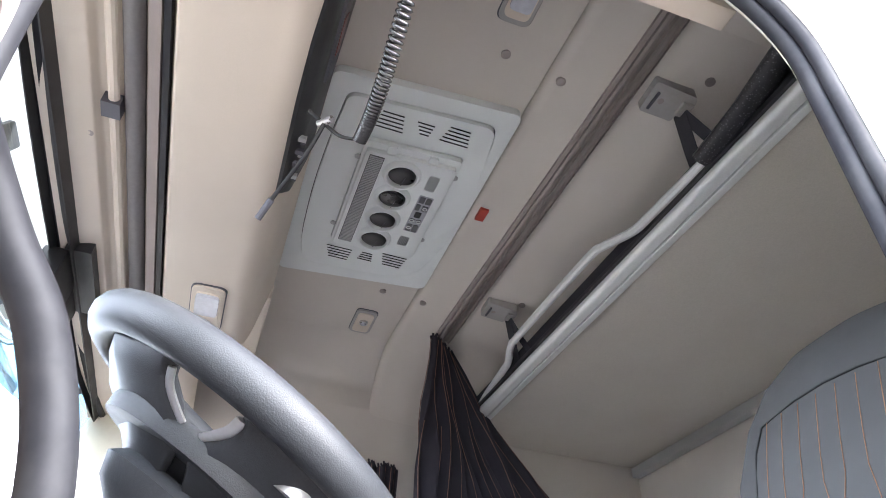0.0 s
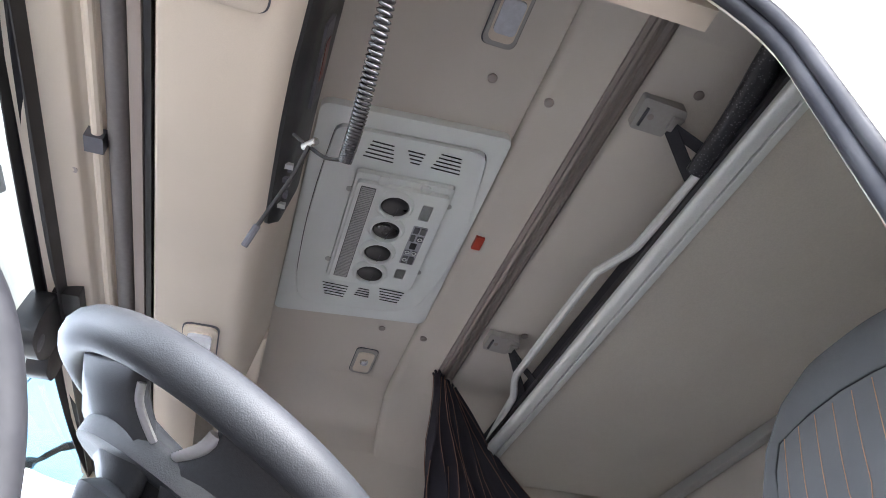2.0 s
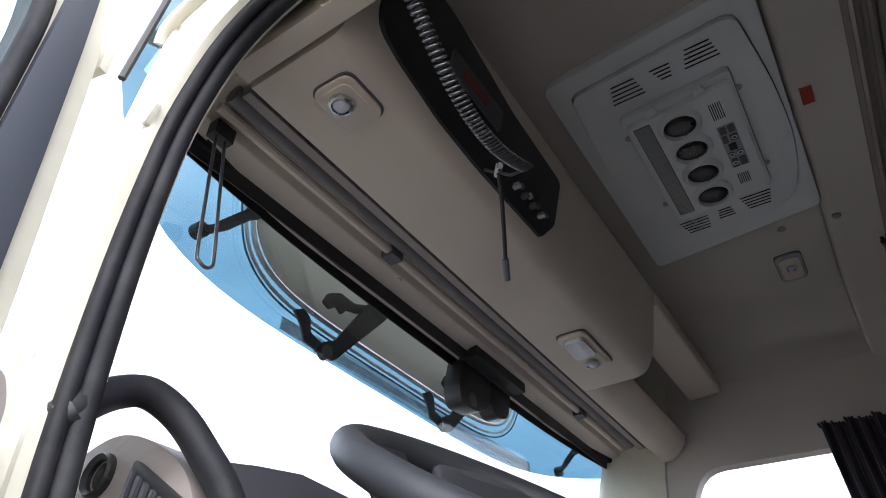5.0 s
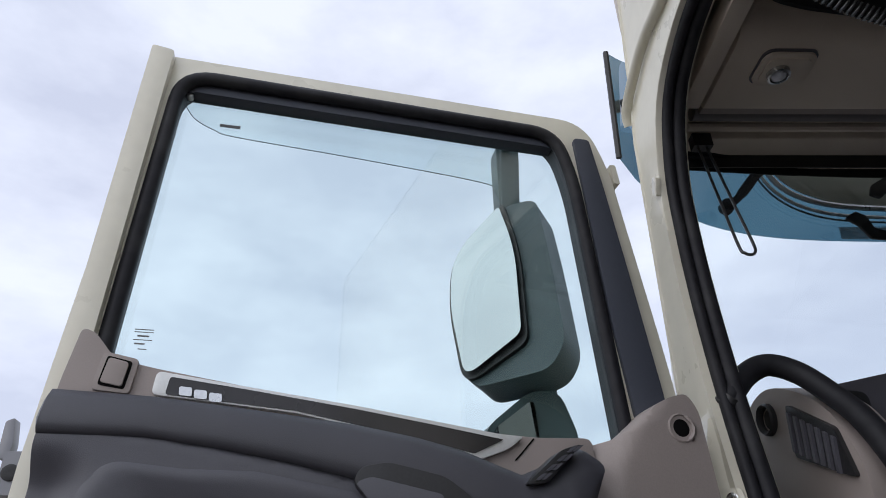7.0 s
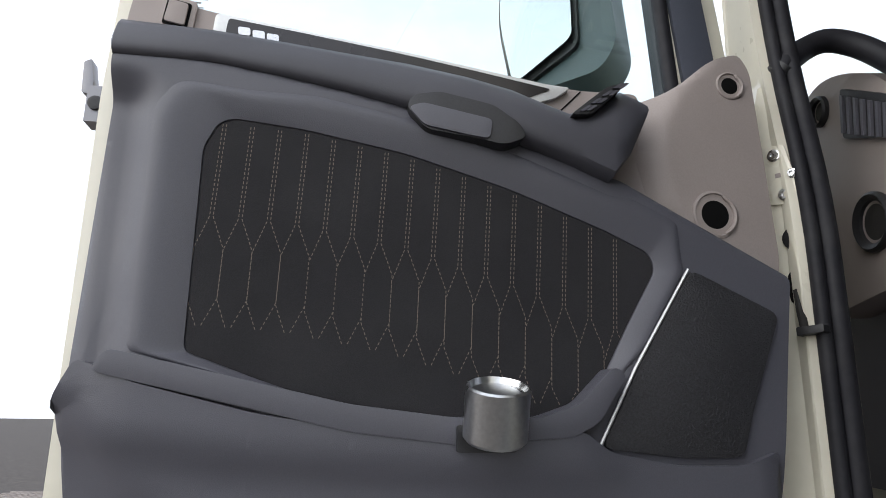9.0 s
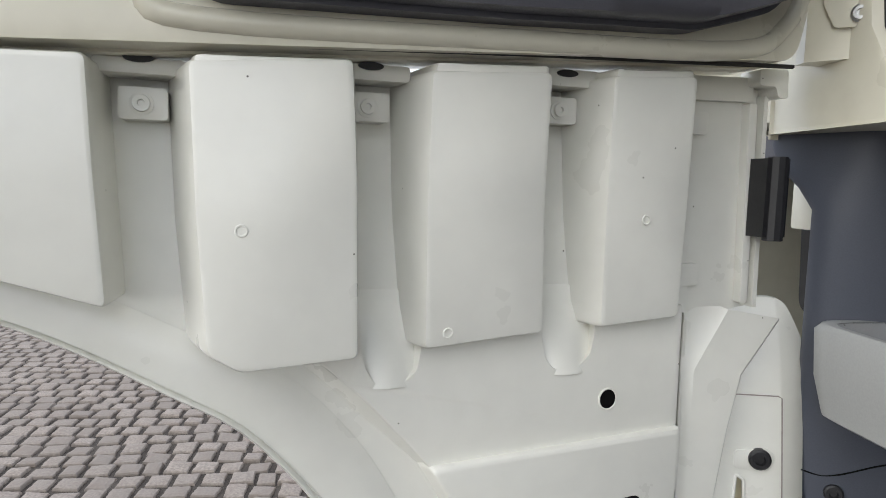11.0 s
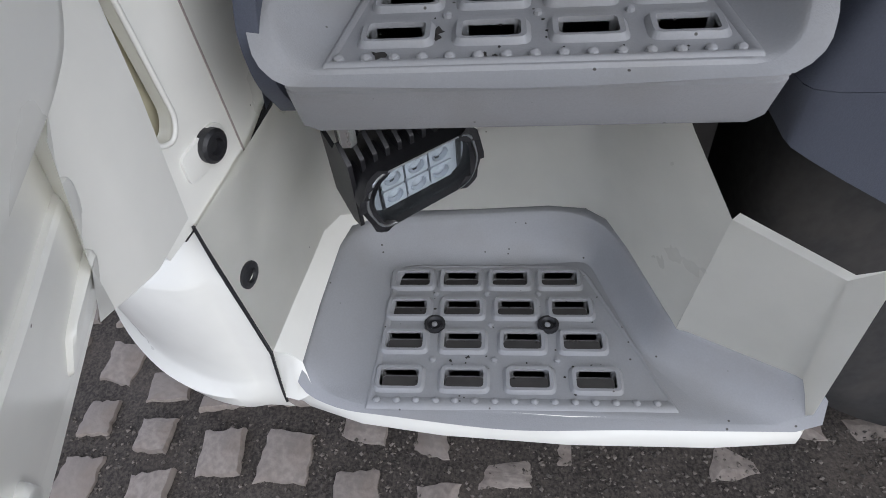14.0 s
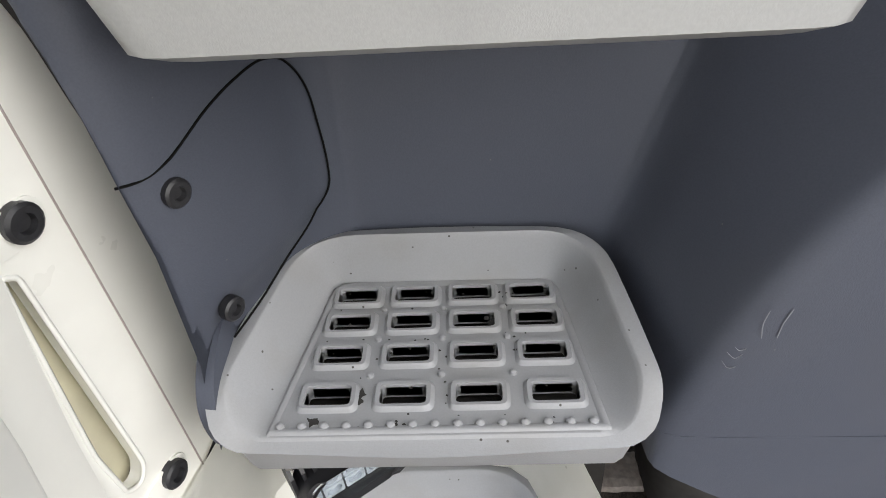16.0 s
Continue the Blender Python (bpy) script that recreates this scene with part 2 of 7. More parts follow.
def boxed(*a):
    return box(bmesh.new(), *a)


def rounded(points, r, steps=4):
    """A closed outline with its corners rounded; r may be one radius or one for each corner."""
    out, k = [], len(points)
    for i in range(k):
        p, a, b = Vector(points[i]), Vector(points[i - 1]), Vector(points[(i + 1) % k])
        rr = r[i] if isinstance(r, (list, tuple)) else r
        da, db = (a - p), (b - p)
        t = min(rr, da.length * 0.49, db.length * 0.49)
        if t < 1e-5:
            out.append(tuple(p))
            continue
        s, e = p + da.normalized() * t, p + db.normalized() * t
        for j in range(steps + 1):
            w = j / steps
            out.append(tuple(s * (1 - w) ** 2 + p * 2 * w * (1 - w) + e * w ** 2))
    return out


def rect(a0, a1, b0, b1, r=0.0, steps=4):
    return rounded([(a0, b0), (a1, b0), (a1, b1), (a0, b1)], r, steps)


def circle(a, b, ra, rb=None, n=24):
    return [(a + ra * math.cos(2 * math.pi * i / n), b + (rb or ra) * math.sin(2 * math.pi * i / n)) for i in range(n)]


FN_DOOR = lambda a, b, n: (a, n, b)
FN_X = lambda a, b, n: (n, a, b)      # outline in y, z
FN_Y = lambda a, b, n: (a, n, b)      # outline in x, z
FN_Z = lambda a, b, n: (a, b, n)      # outline in x, y


def plate(bm, outer, holes, fn, n0, n1):
    """A flat piece between n0 and n1 with holes through it. n0 and n1 may be functions of the two outline coordinates."""
    f0 = n0 if callable(n0) else (lambda a, b: n0)
    f1 = n1 if callable(n1) else (lambda a, b: n1)
    loops, pairs, edges = [outer, *holes], {}, []
    for loop in loops:
        top = [bm.verts.new(fn(a, b, f1(a, b))) for a, b in loop]
        low = [bm.verts.new(fn(a, b, f0(a, b))) for a, b in loop]
        k = len(loop)
        for i in range(k):
            pairs[top[i]] = low[i]
            edges.append(bm.edges.new((top[i], top[(i + 1) % k])))
        for i in range(k):
            bm.faces.new((top[i], top[(i + 1) % k], low[(i + 1) % k], low[i]))
    if len(holes) == 0 and len(outer) < 5:
        made = [bm.faces.new(list(pairs)[:len(outer)])]
    else:
        made = [g for g in bmesh.ops.triangle_fill(bm, use_beauty=True, use_dissolve=False, edges=edges)["geom"] if isinstance(g, bmesh.types.BMFace)]
    for f in made:
        bm.faces.new([pairs[v] for v in reversed(f.verts)])
    return bm


def slab(outer, fn, n0, n1, holes=()):
    return plate(bmesh.new(), outer, list(holes), fn, n0, n1)


def sweep(bm, points, radius, seg=10, closed=False, flat=1.0, up=(0, 0, 1)):
    """A tube along points. radius: one, or one for each point."""
    pts = [Vector(p) for p in points]
    k, rings, side = len(pts), [], None
    for i, p in enumerate(pts):
        a = pts[i - 1] if (i or closed) else p
        b = pts[(i + 1) % k] if (i < k - 1 or closed) else p
        t = (b - a).normalized()
        if side is None:
            ref = Vector(up)
            if abs(ref.dot(t)) > 0.95:
                ref = Vector((1, 0, 0))
            side = ref.cross(t).normalized()
        side = (side - t * side.dot(t)).normalized()
        other = t.cross(side)
        r = radius[i] if isinstance(radius, (list, tuple)) else radius
        rings.append([bm.verts.new(p + side * (r * math.cos(2 * math.pi * j / seg)) + other * (r * flat * math.sin(2 * math.pi * j / seg))) for j in range(seg)])
    for i in range(k if closed else k - 1):
        A, B = rings[i], rings[(i + 1) % k]
        for j in range(seg):
            bm.faces.new((A[j], A[(j + 1) % seg], B[(j + 1) % seg], B[j]))
    if not closed:
        bm.faces.new(rings[0][::-1])
        bm.faces.new(rings[-1])
    return bm


def smoothed(points, n=6):
    """Catmull-Rom through the points."""
    p = [Vector(q) for q in points]
    out = []
    for i in range(len(p) - 1):
        a, b, c, d = p[max(i - 1, 0)], p[i], p[i + 1], p[min(i + 2, len(p) - 1)]
        for j in range(n):
            t = j / n
            out.append(0.5 * ((2 * b) + (c - a) * t + (2 * a - 5 * b + 4 * c - d) * t * t + (3 * b - a - 3 * c + d) * t ** 3))
    out.append(p[-1])
    return out


def loft(bm, rings, cap_first=False, cap_last=False, closed=True):
    vs = [[bm.verts.new(p) for p in ring] for ring in rings]
    k = len(vs[0])
    for A, B in zip(vs, vs[1:]):
        for j in range(k if closed else k - 1):
            bm.faces.new((A[j], A[(j + 1) % k], B[(j + 1) % k], B[j]))
    if cap_first:
        bm.faces.new(vs[0][::-1])
    if cap_last:
        bm.faces.new(vs[-1])
    return bm


def disc(bm, centre, axis, rings, seg=20):
    """A turned piece: rings of (radius, height along the axis)."""
    q = Vector(axis).to_track_quat("Z", "Y")
    c = Vector(centre)
    loft(bm, [[c + q @ Vector((r * math.cos(2 * math.pi * j / seg), r * math.sin(2 * math.pi * j / seg), h)) for j in range(seg)] for r, h in rings], True, True)
    return bm


def turned(centre, axis, rings, seg=20):
    return disc(bmesh.new(), centre, axis, rings, seg)


def section(bm, outline, x0, x1):
    """A profile in y, z drawn along x."""
    return plate(bm, outline, [], FN_X, x0, x1)


# ---- ground ----
ground = single("ground", slab([(-60, -60), (60, -60), (60, 60), (-60, 60)], FN_Z, -0.3, -0.016), M_JOINT, "dark gritty earth joints between worn granite setts", "ground", kind="structure")

# ---- cab shell ----
CAB_L, CAB_R, CAB_MID = 0.03, 2.27, 1.15
opening = rounded([(-0.012, 1.43), (-0.020, 2.03), (0.026, 2.27), (0.046, 2.50), (0.040, 2.70), (-0.02, 2.86), (-0.17, 2.925), (-0.72, 2.93), (-0.825, 2.80), (-0.815, 1.43)], [0.12, 0.1, 0.1, 0.1, 0.06, 0.08, 0.1, 0.1, 0.08, 0.12])
wall_left = single("wall_left", slab([(0.125, 1.40), (0.137, 2.30), (0.105, 2.85), (0.07, 3.0), (-0.02, 3.55), (-2.2, 3.55), (-2.2, 1.40)], FN_X, -0.035, CAB_L, [opening]),
                   M_CREAM, "cream painted steel cab side with the door opening", "wall", kind="structure", bevel=0.006)
single("wall_right", slab([(0.125, 1.40), (0.137, 2.30), (0.105, 2.85), (0.07, 3.0), (-0.02, 3.55), (-2.2, 3.55), (-2.2, 1.40)], FN_X, CAB_R, CAB_R + 0.06,
       [rounded([(0.03, 2.2), (0.02, 2.62), (-0.08, 2.86), (-0.68, 2.86), (-0.74, 2.2)], 0.08)]),
       M_HEAD, "beige lined cab side wall with passenger window", "wall", kind="structure")
single("wall_rear", slab(rect(-0.03, 2.33, 1.40, 3.55), FN_Y, -2.2, -2.1), M_HEAD, "beige padded rear cab wall", "wall", kind="structure")
single("wall_front_upper", slab(rect(0.12, 2.18, 2.955, 3.55), FN_Y, 0.245, 0.30), M_CREAM, "cream cab front above the windscreen", "wall", kind="structure")
single("wall_front_lower", slab(rect(-0.02, 2.32, 0.5, 2.17), FN_Y, 0.50, 0.56), M_CREAM, "cream cab front below the windscreen", "wall", kind="structure")
single("floor", slab(rect(0.04, 2.26, -2.1, 0.5), FN_Z, 1.36, 1.41), M_DARK, "dark rubber cab floor", "floor", kind="structure")

roof_line = [(0.24, 3.335), (0.1, 3.36), (-0.05, 3.39), (-0.7515, 3.39), (-0.7535, 3.400), (-0.7575, 3.400), (-0.7595, 3.383), (-0.768, 3.372), (-0.79, 3.364), (-1.0, 3.348), (-1.012, 3.342), (-2.1, 3.335)]
single("ceiling", section(bmesh.new(), [*roof_line, (-2.2, 3.52), (0.24, 3.52)], 0.04, 2.26), M_HEAD, "beige fabric covered cab ceiling with a moulded ridge", "ceiling", kind="structure", smooth=50)


def cove(x_wall, way):
    """The rounded corner between the ceiling and a side wall."""
    bm, rings = bmesh.new(), []
    for i in range(9):
        a = math.pi / 2 * i / 8
        x, drop = x_wall + way * 0.24 * (1 - math.sin(a)), 0.24 * (1 - math.cos(a))
        rings.append([(x, y, z - drop) for y, z in roof_line])
    loft(bm, rings, closed=False)
    return bm


single("trim_cove_right", cove(2.272, -1), M_HEAD, "rounded beige headliner corner", "trim", kind="structure", smooth=60)
single("trim_cove_left", cove(0.028, 1), M_HEAD, "rounded beige headliner corner above the door", "trim", kind="structure", smooth=60)

# corner pillars between the side walls and the windscreen
for name, x0, s in (("pillar_left", -0.03, 1), ("pillar_right", 2.33, -1)):
    rings = []
    for z, y in ((1.42, 0.127), (2.3, 0.139), (2.6, 0.125), (2.85, 0.107), (3.0, 0.072), (3.3, 0.02)):
        lean = 0.52 - max(0, z - 2.15) * 0.27
        rings.append([(x0, y, z), (x0 + s * 0.012, y + 0.03, z), (x0 + s * 0.05, min(y + 0.12, lean), z), (x0 + s * 0.10, lean - 0.02, z), (x0 + s * 0.115, lean - 0.05, z), (x0 + s * 0.07, y - 0.05, z), (x0 + s * 0.045, y - 0.06, z)])
    single(name, loft(bmesh.new(), rings, True, True), M_CREAM, "cream painted corner pillar of the cab", "pillar", kind="structure", smooth=50)

gutter = [tuple(v) for v in smoothed([(-0.040, 0.112, 2.905), (-0.047, 0.095, 2.928), (-0.048, 0.05, 2.952), (-0.047, -0.06, 2.982), (-0.046, -0.17, 2.978), (-0.045, -0.45, 2.975), (-0.045, -0.80, 2.972)], 5)]
single("rain_gutter", sweep(bmesh.new(), gutter, 0.011, 8, flat=0.6), M_CREAM, "cream painted rain gutter above the door opening", "gutter", kind="structure", smooth=60)

# door seal round the opening, two beads
door_seal = thing("door_seal", (0.0, -0.39, 1.45), "black rubber door seal running round the opening", "seal")
for name, dx, rad in (("outer_lip", -0.012, 0.011), ("inner_bulb", 0.010, 0.014)):
    part(name, sweep(bmesh.new(), [(dx, y + (0.004 if y < -0.39 else -0.004), z) for y, z in opening], rad, 8, closed=True), M_RUBBER, door_seal, smooth=60)

# windscreen
SCR = lambda x, z: 0.315 + (2.93 - z) * 0.27 - 0.05 * (abs(x - CAB_MID) / 1.1) ** 3
bm = bmesh.new()
xs, zs = [0.07 + 2.16 * i / 24 for i in range(25)], [2.16, 2.42, 2.68, 2.95]
loft(bm, [[(x, SCR(x, z), z) for x in xs] for z in zs], closed=False)
ws = single("window_windscreen", bm, G_SCREEN, "large clear curved windscreen", "windscreen", kind="structure", smooth=60)
ws.visible_shadow = False
bm = bmesh.new()
sweep(bm, [(x, SCR(x, 2.945) - 0.012, 2.94) for x in xs], 0.013, 8)
sweep(bm, [(x, SCR(x, 2.16) - 0.01, 2.17) for x in xs], 0.014, 8)
single("trim_screen_border", loft(bmesh.new(), [[(x, SCR(x, z) - d, z) for x in xs] for z, d in ((2.952, 0.003), (2.952, 0.006), (2.908, 0.006), (2.908, 0.003))]), M_BLACK, "black printed border along the top of the windscreen", "trim", kind="structure")
single("trim_screen_rubber", bm, M_RUBBER, "black rubber edging of the windscreen", "trim", kind="structure")

# header between windscreen and shelf
single("trim_header", section(bmesh.new(), [(0.30, 2.925), (0.305, 2.945), (0.30, 3.05), (0.07, 3.05), (0.075, 2.975), (0.13, 2.985), (0.155, 2.98), (0.20, 2.968), (0.21, 2.95), (0.24, 2.945)], 0.06, 2.24),
       M_SHELF, "beige moulded header above the windscreen", "trim", kind="structure", bevel=0.004)
blind = thing("roller_blind", (1.15, 0.14, 2.96), "grey rolled windscreen sun blind with metal bar", "blind")
part("tube", sweep(bmesh.new(), [(0.12, 0.135, 2.965), (2.15, 0.135, 2.965)], 0.02, 12), mat("grey_blind_fabric", (0.17, 0.16, 0.16), 0.6, grain=0.1), blind)
part("bar", sweep(bmesh.new(), [(0.12, 0.17, 2.952), (2.15, 0.17, 2.952)], 0.011, 10), M_SHELF, blind)
for x in (0.66, 1.75):
    part("clip", boxed(x - 0.02, x + 0.02, 0.155, 0.19, 2.935, 2.965), M_DARK, blind, bevel=0.004)

# black strip put in for the shade of the gap between blind and shelf
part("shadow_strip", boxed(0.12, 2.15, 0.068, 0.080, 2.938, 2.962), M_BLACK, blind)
part("inner_bar", boxed(0.12, 2.15, 0.083, 0.104, 2.934, 2.962), M_TAUPE, blind, bevel=0.003)
single("header_cable", sweep(bmesh.new(), smoothed([(0.16, 0.25, 2.946), (0.30, 0.272, 2.934), (0.465, 0.274, 2.932), (0.78, 0.281, 2.930), (1.10, 0.279, 2.930), (1.22, 0.265, 2.937), (1.27, 0.258, 2.941), (1.42, 0.258, 2.941)], 6), 0.0062, 8), M_BLACK, "black cable clipped along the windscreen header", "cable", smooth=70)
for x, y in ((0.752, 0.222), (1.40, 0.185)):
    single("header_screw", turned((x, y, 2.952 if y > 0.2 else 2.968), (0, 0, -1), [(0.010, -0.004), (0.010, 0.003), (0.006, 0.004), (0.0005, 0.002)], 14), M_TAUPE, "grey screw cap in the windscreen header", "cap", group="header screw caps")

# overhead shelf
shelf = thing("overhead_shelf", (0.8, 0.0, 2.9), "beige moulded overhead storage shelf above the windscreen", "shelf")
part("body", section(bmesh.new(), rounded([(0.05, 2.90), (-0.15, 2.905), (-0.185, 2.97), (-0.225, 3.19), (-0.19, 3.215), (0.26, 3.22), (0.26, 3.04), (0.066, 2.96)], [0.006, 0.05, 0.06, 0.02, 0.02, 0, 0, 0.01], 5), 0.10, 1.50), M_SHELF, shelf, bevel=0.008)
part("passenger_ledge", section(bmesh.new(), rounded([(0.05, 2.90), (0.0, 2.903), (-0.05, 2.955), (-0.06, 3.0), (0.26, 3.03), (0.26, 3.02), (0.066, 2.96)], [0.006, 0.03, 0.02, 0.02, 0, 0, 0.01], 4), 1.502, 2.24), M_SHELF, shelf, bevel=0.006)
part("upper_rim", section(bmesh.new(), rounded([(-0.10, 3.12), (-0.225, 3.13), (-0.225, 3.19), (-0.19, 3.215), (-0.1, 3.21)], 0.01), 1.502, 2.24), M_SHELF, shelf, bevel=0.006)
part("left_fascia", section(bmesh.new(), rounded([(0.045, 2.895), (-0.80, 2.925), (-0.80, 2.96), (0.045, 2.935)], 0.006), 0.050, 0.088), M_SHELF, shelf, bevel=0.004)

# ---- air conditioner in the roof hatch ----
ac = thing("roof_air_conditioner", (1.15, -0.5, 3.39), "off-white plastic roof air conditioner with four round vents", "air conditioner")
field = rounded([(0.785, -0.282), (0.97, -0.268), (1.18, -0.262), (1.43, -0.272), (1.56, -0.300), (1.535, -0.62), (1.475, -0.705), (1.26, -0.745), (1.0, -0.735), (0.755, -0.698)], [0.03, 0.3, 0.3, 0.2, 0.05, 0.09, 0.12, 0.2, 0.2, 0.04], 6)
grown = lambda line, c, k: [(a + (a - c[0]) * k, b + (b - c[1]) * k) for a, b in line]
part("backing", slab(grown(field, (1.15, -0.5), 0.03), FN_Z, 3.374, 3.386), M_SLOT, ac)
part("cover", slab(rounded([(0.730, -0.228), (0.692, -0.750), (1.578, -0.760), (1.643, -0.225)], 0.028, 5), FN_Z, 3.362, 3.392, [grown(field, (1.15, -0.5), 0.012)]), M_AC, ac, bevel=0.004)
well = rounded([(0.912, -0.366), (0.893, -0.650), (1.372, -0.652), (1.390, -0.366)], 0.014)
part("raised_field", slab(field, FN_Z, 3.352, 3.376, [grown(well, (1.14, -0.508), 0.012)]), M_AC, ac, bevel=0.003)
unit = part("control_unit", slab(well, FN_Z, 3.337, 3.376), M_AC, ac, bevel=0.004)
part("face_plate", slab(rounded([(0.934, -0.374), (0.918, -0.642), (1.362, -0.643), (1.378, -0.374)], 0.010), FN_Z, 3.320, 3.339), M_AC, unit, bevel=0.004)
for y in (-0.444, -0.568):
    part("latch_tab", slab(rect(0.902, 0.930, y - 0.014, y + 0.014, 0.008), FN_Z, 3.327, 3.340), M_AC, unit, bevel=0.003)
for x, y in ((0.995, -0.360), (0.975, -0.656), (1.315, -0.358), (1.29, -0.657)):
    part("side_clip", turned((x, y, 3.352), (0, 0, -1), [(0.010, -0.004), (0.010, 0.002), (0.007, 0.003), (0.0005, 0.003)], 12), M_LAMP_GREY, ac)
mesh_bar = mat("grey_intake_mesh", (0.40, 0.41, 0.41), 0.6)
part("intake_floor", slab(rect(0.944, 1.352, -0.430, -0.386, 0.003), FN_Z, 3.3188, 3.3215), M_SLOT, unit)
bm = bmesh.new()
for i in range(58):
    x = 0.947 + 0.007 * i
    box(bm, x, x + 0.0042, -0.428, -0.388, 3.3170, 3.3195)
tagged(part("intake_mesh", bm, mesh_bar, unit), "fine grey intake grille mesh", kind="stuff")
part("keypad", slab(rect(1.052, 1.226, -0.618, -0.573, 0.004), FN_Z, 3.3180, 3.3215), mat("grey_keypad", (0.34, 0.35, 0.38), 0.4), unit)
for x0, x1, y0, y1, m0 in ((1.056, 1.082, -0.594, -0.577, M_DARK), (1.056, 1.082, -0.615, -0.598, M_SLOT), (1.090, 1.118, -0.590, -0.576, M_SLOT), (1.092, 1.116, -0.615, -0.596, M_DARK), (1.126, 1.152, -0.604, -0.584, M_BLACK), (1.160, 1.178, -0.614, -0.598, M_DARK), (1.160, 1.178, -0.592, -0.576, M_DARK), (1.188, 1.222, -0.593, -0.577, M_SLOT), (1.188, 1.222, -0.614, -0.597, M_SLOT)):
    part("key", slab(rect(x0, x1, y0, y1, 0.003), FN_Z, 3.3160, 3.3185), m0, unit, bevel=0.0008)
for x, y in ((1.169, -0.606), (1.169, -0.584), (1.104, -0.606), (1.205, -0.585)):
    part("key_ring", turned((x, y, 3.3162), (0, 0, -1), [(0.0075, -0.001), (0.0075, 0.0012), (0.005, 0.0014), (0.005, 0.0)], 14), M_AC, unit)
for x in (0.990, 1.093, 1.199, 1.303):
    ring = part("vent_ring", turned((x, -0.496, 3.322), (0, 0, -1), [(0.060, -0.004), (0.057, 0.004), (0.051, 0.014), (0.0485, 0.0165), (0.0445, 0.0165), (0.0425, 0.013), (0.0415, 0.002)], 32), M_AC, unit)
    part("vent_disc", turned((x, -0.496, 3.3175), (0.16, 0.08, -1), [(0.0415, -0.002), (0.0405, 0.005), (0.036, 0.008), (0.024, 0.0095), (0.0005, 0.010)], 28), M_VENT, ring, smooth=60)
    part("vent_blade", sweep(bmesh.new(), [(x - 0.034, -0.510, 3.3085), (x, -0.506, 3.3070), (x + 0.034, -0.502, 3.3085)], 0.0012, 5), M_DARK, ring)
for gx0, gx1, a0, a1, b0, b1, k in ((0.806, 0.862, -0.382, -0.369, -0.444, -0.455, 5), (0.808, 0.846, -0.483, -0.500, -0.533, -0.528, 4), (0.792, 0.846, -0.574, -0.560, -0.634, -0.646, 5),
                                    (1.436, 1.494, -0.362, -0.379, -0.451, -0.446, 5), (1.432, 1.470, -0.485, -0.478, -0.523, -0.529, 4), (1.412, 1.470, -0.554, -0.568, -0.642, -0.632, 5)):
    for i in range(k):
        w = i / (k - 1)
        x = gx0 + (gx1 - gx0) * w
        part("slot", slab(rect(x - 0.0019, x + 0.0019, b0 + (b1 - b0) * w, a0 + (a1 - a0) * w, 0.0015, 2), FN_Z, 3.3505, 3.3525), M_VENT, ac)
for gx0, gx1 in ((0.963, 1.024), (1.258, 1.304)):
    for i in range(6):
        y = -0.577 - 0.0054 * i
        part("slot", slab(rect(gx0, gx1, y - 0.0013, y + 0.0013), FN_Z, 3.3185, 3.3215), M_VENT, unit)

# ---- ceiling fittings ----
for x, y in ((0.552, -0.789), (1.666, -0.789), (0.544, -0.63), (1.684, -0.63), (0.40, -1.13), (1.50, -1.13)):
    z = 3.39 if y > -0.7 else 3.364 if y > -1 else 3.34
    single("screw_cap", turned((x, y, z), (0, 0, -1), [(0.013, -0.004), (0.013, 0.004), (0.009, 0.006), (0.001, 0.006)], 16), M_TAUPE, "small grey-brown screw cap in the ceiling", "cap", group="ceiling screw caps")
single("emergency_tag", boxed(1.075, 1.13, -0.812, -0.784, 3.354, 3.366), M_RED, "small red plastic tag on the ceiling", "tag", bevel=0.002)
rail = thing("curtain_rail", (1.0, -0.94, 3.34), "grey-brown aluminium curtain rail across the ceiling", "curtain rail")
part("channel", section(bmesh.new(), [(-0.918, 3.36), (-0.918, 3.334), (-0.925, 3.330), (-0.929, 3.338), (-0.937, 3.338), (-0.941, 3.329), (-0.949, 3.329), (-0.953, 3.338), (-0.961, 3.336), (-0.965, 3.328), (-0.972, 3.332), (-0.972, 3.36)], 0.03, 1.86), mat("bronze_aluminium", (0.30, 0.26, 0.235), 0.4, metal=0.5), rail)
part("front_flange", boxed(0.03, 1.86, -0.918, -0.905, 3.345, 3.358), M_TAUPE, rail)


M_LAMP = mat("grey_lamp_plastic", (0.36, 0.345, 0.33), 0.5, grain=0.05)


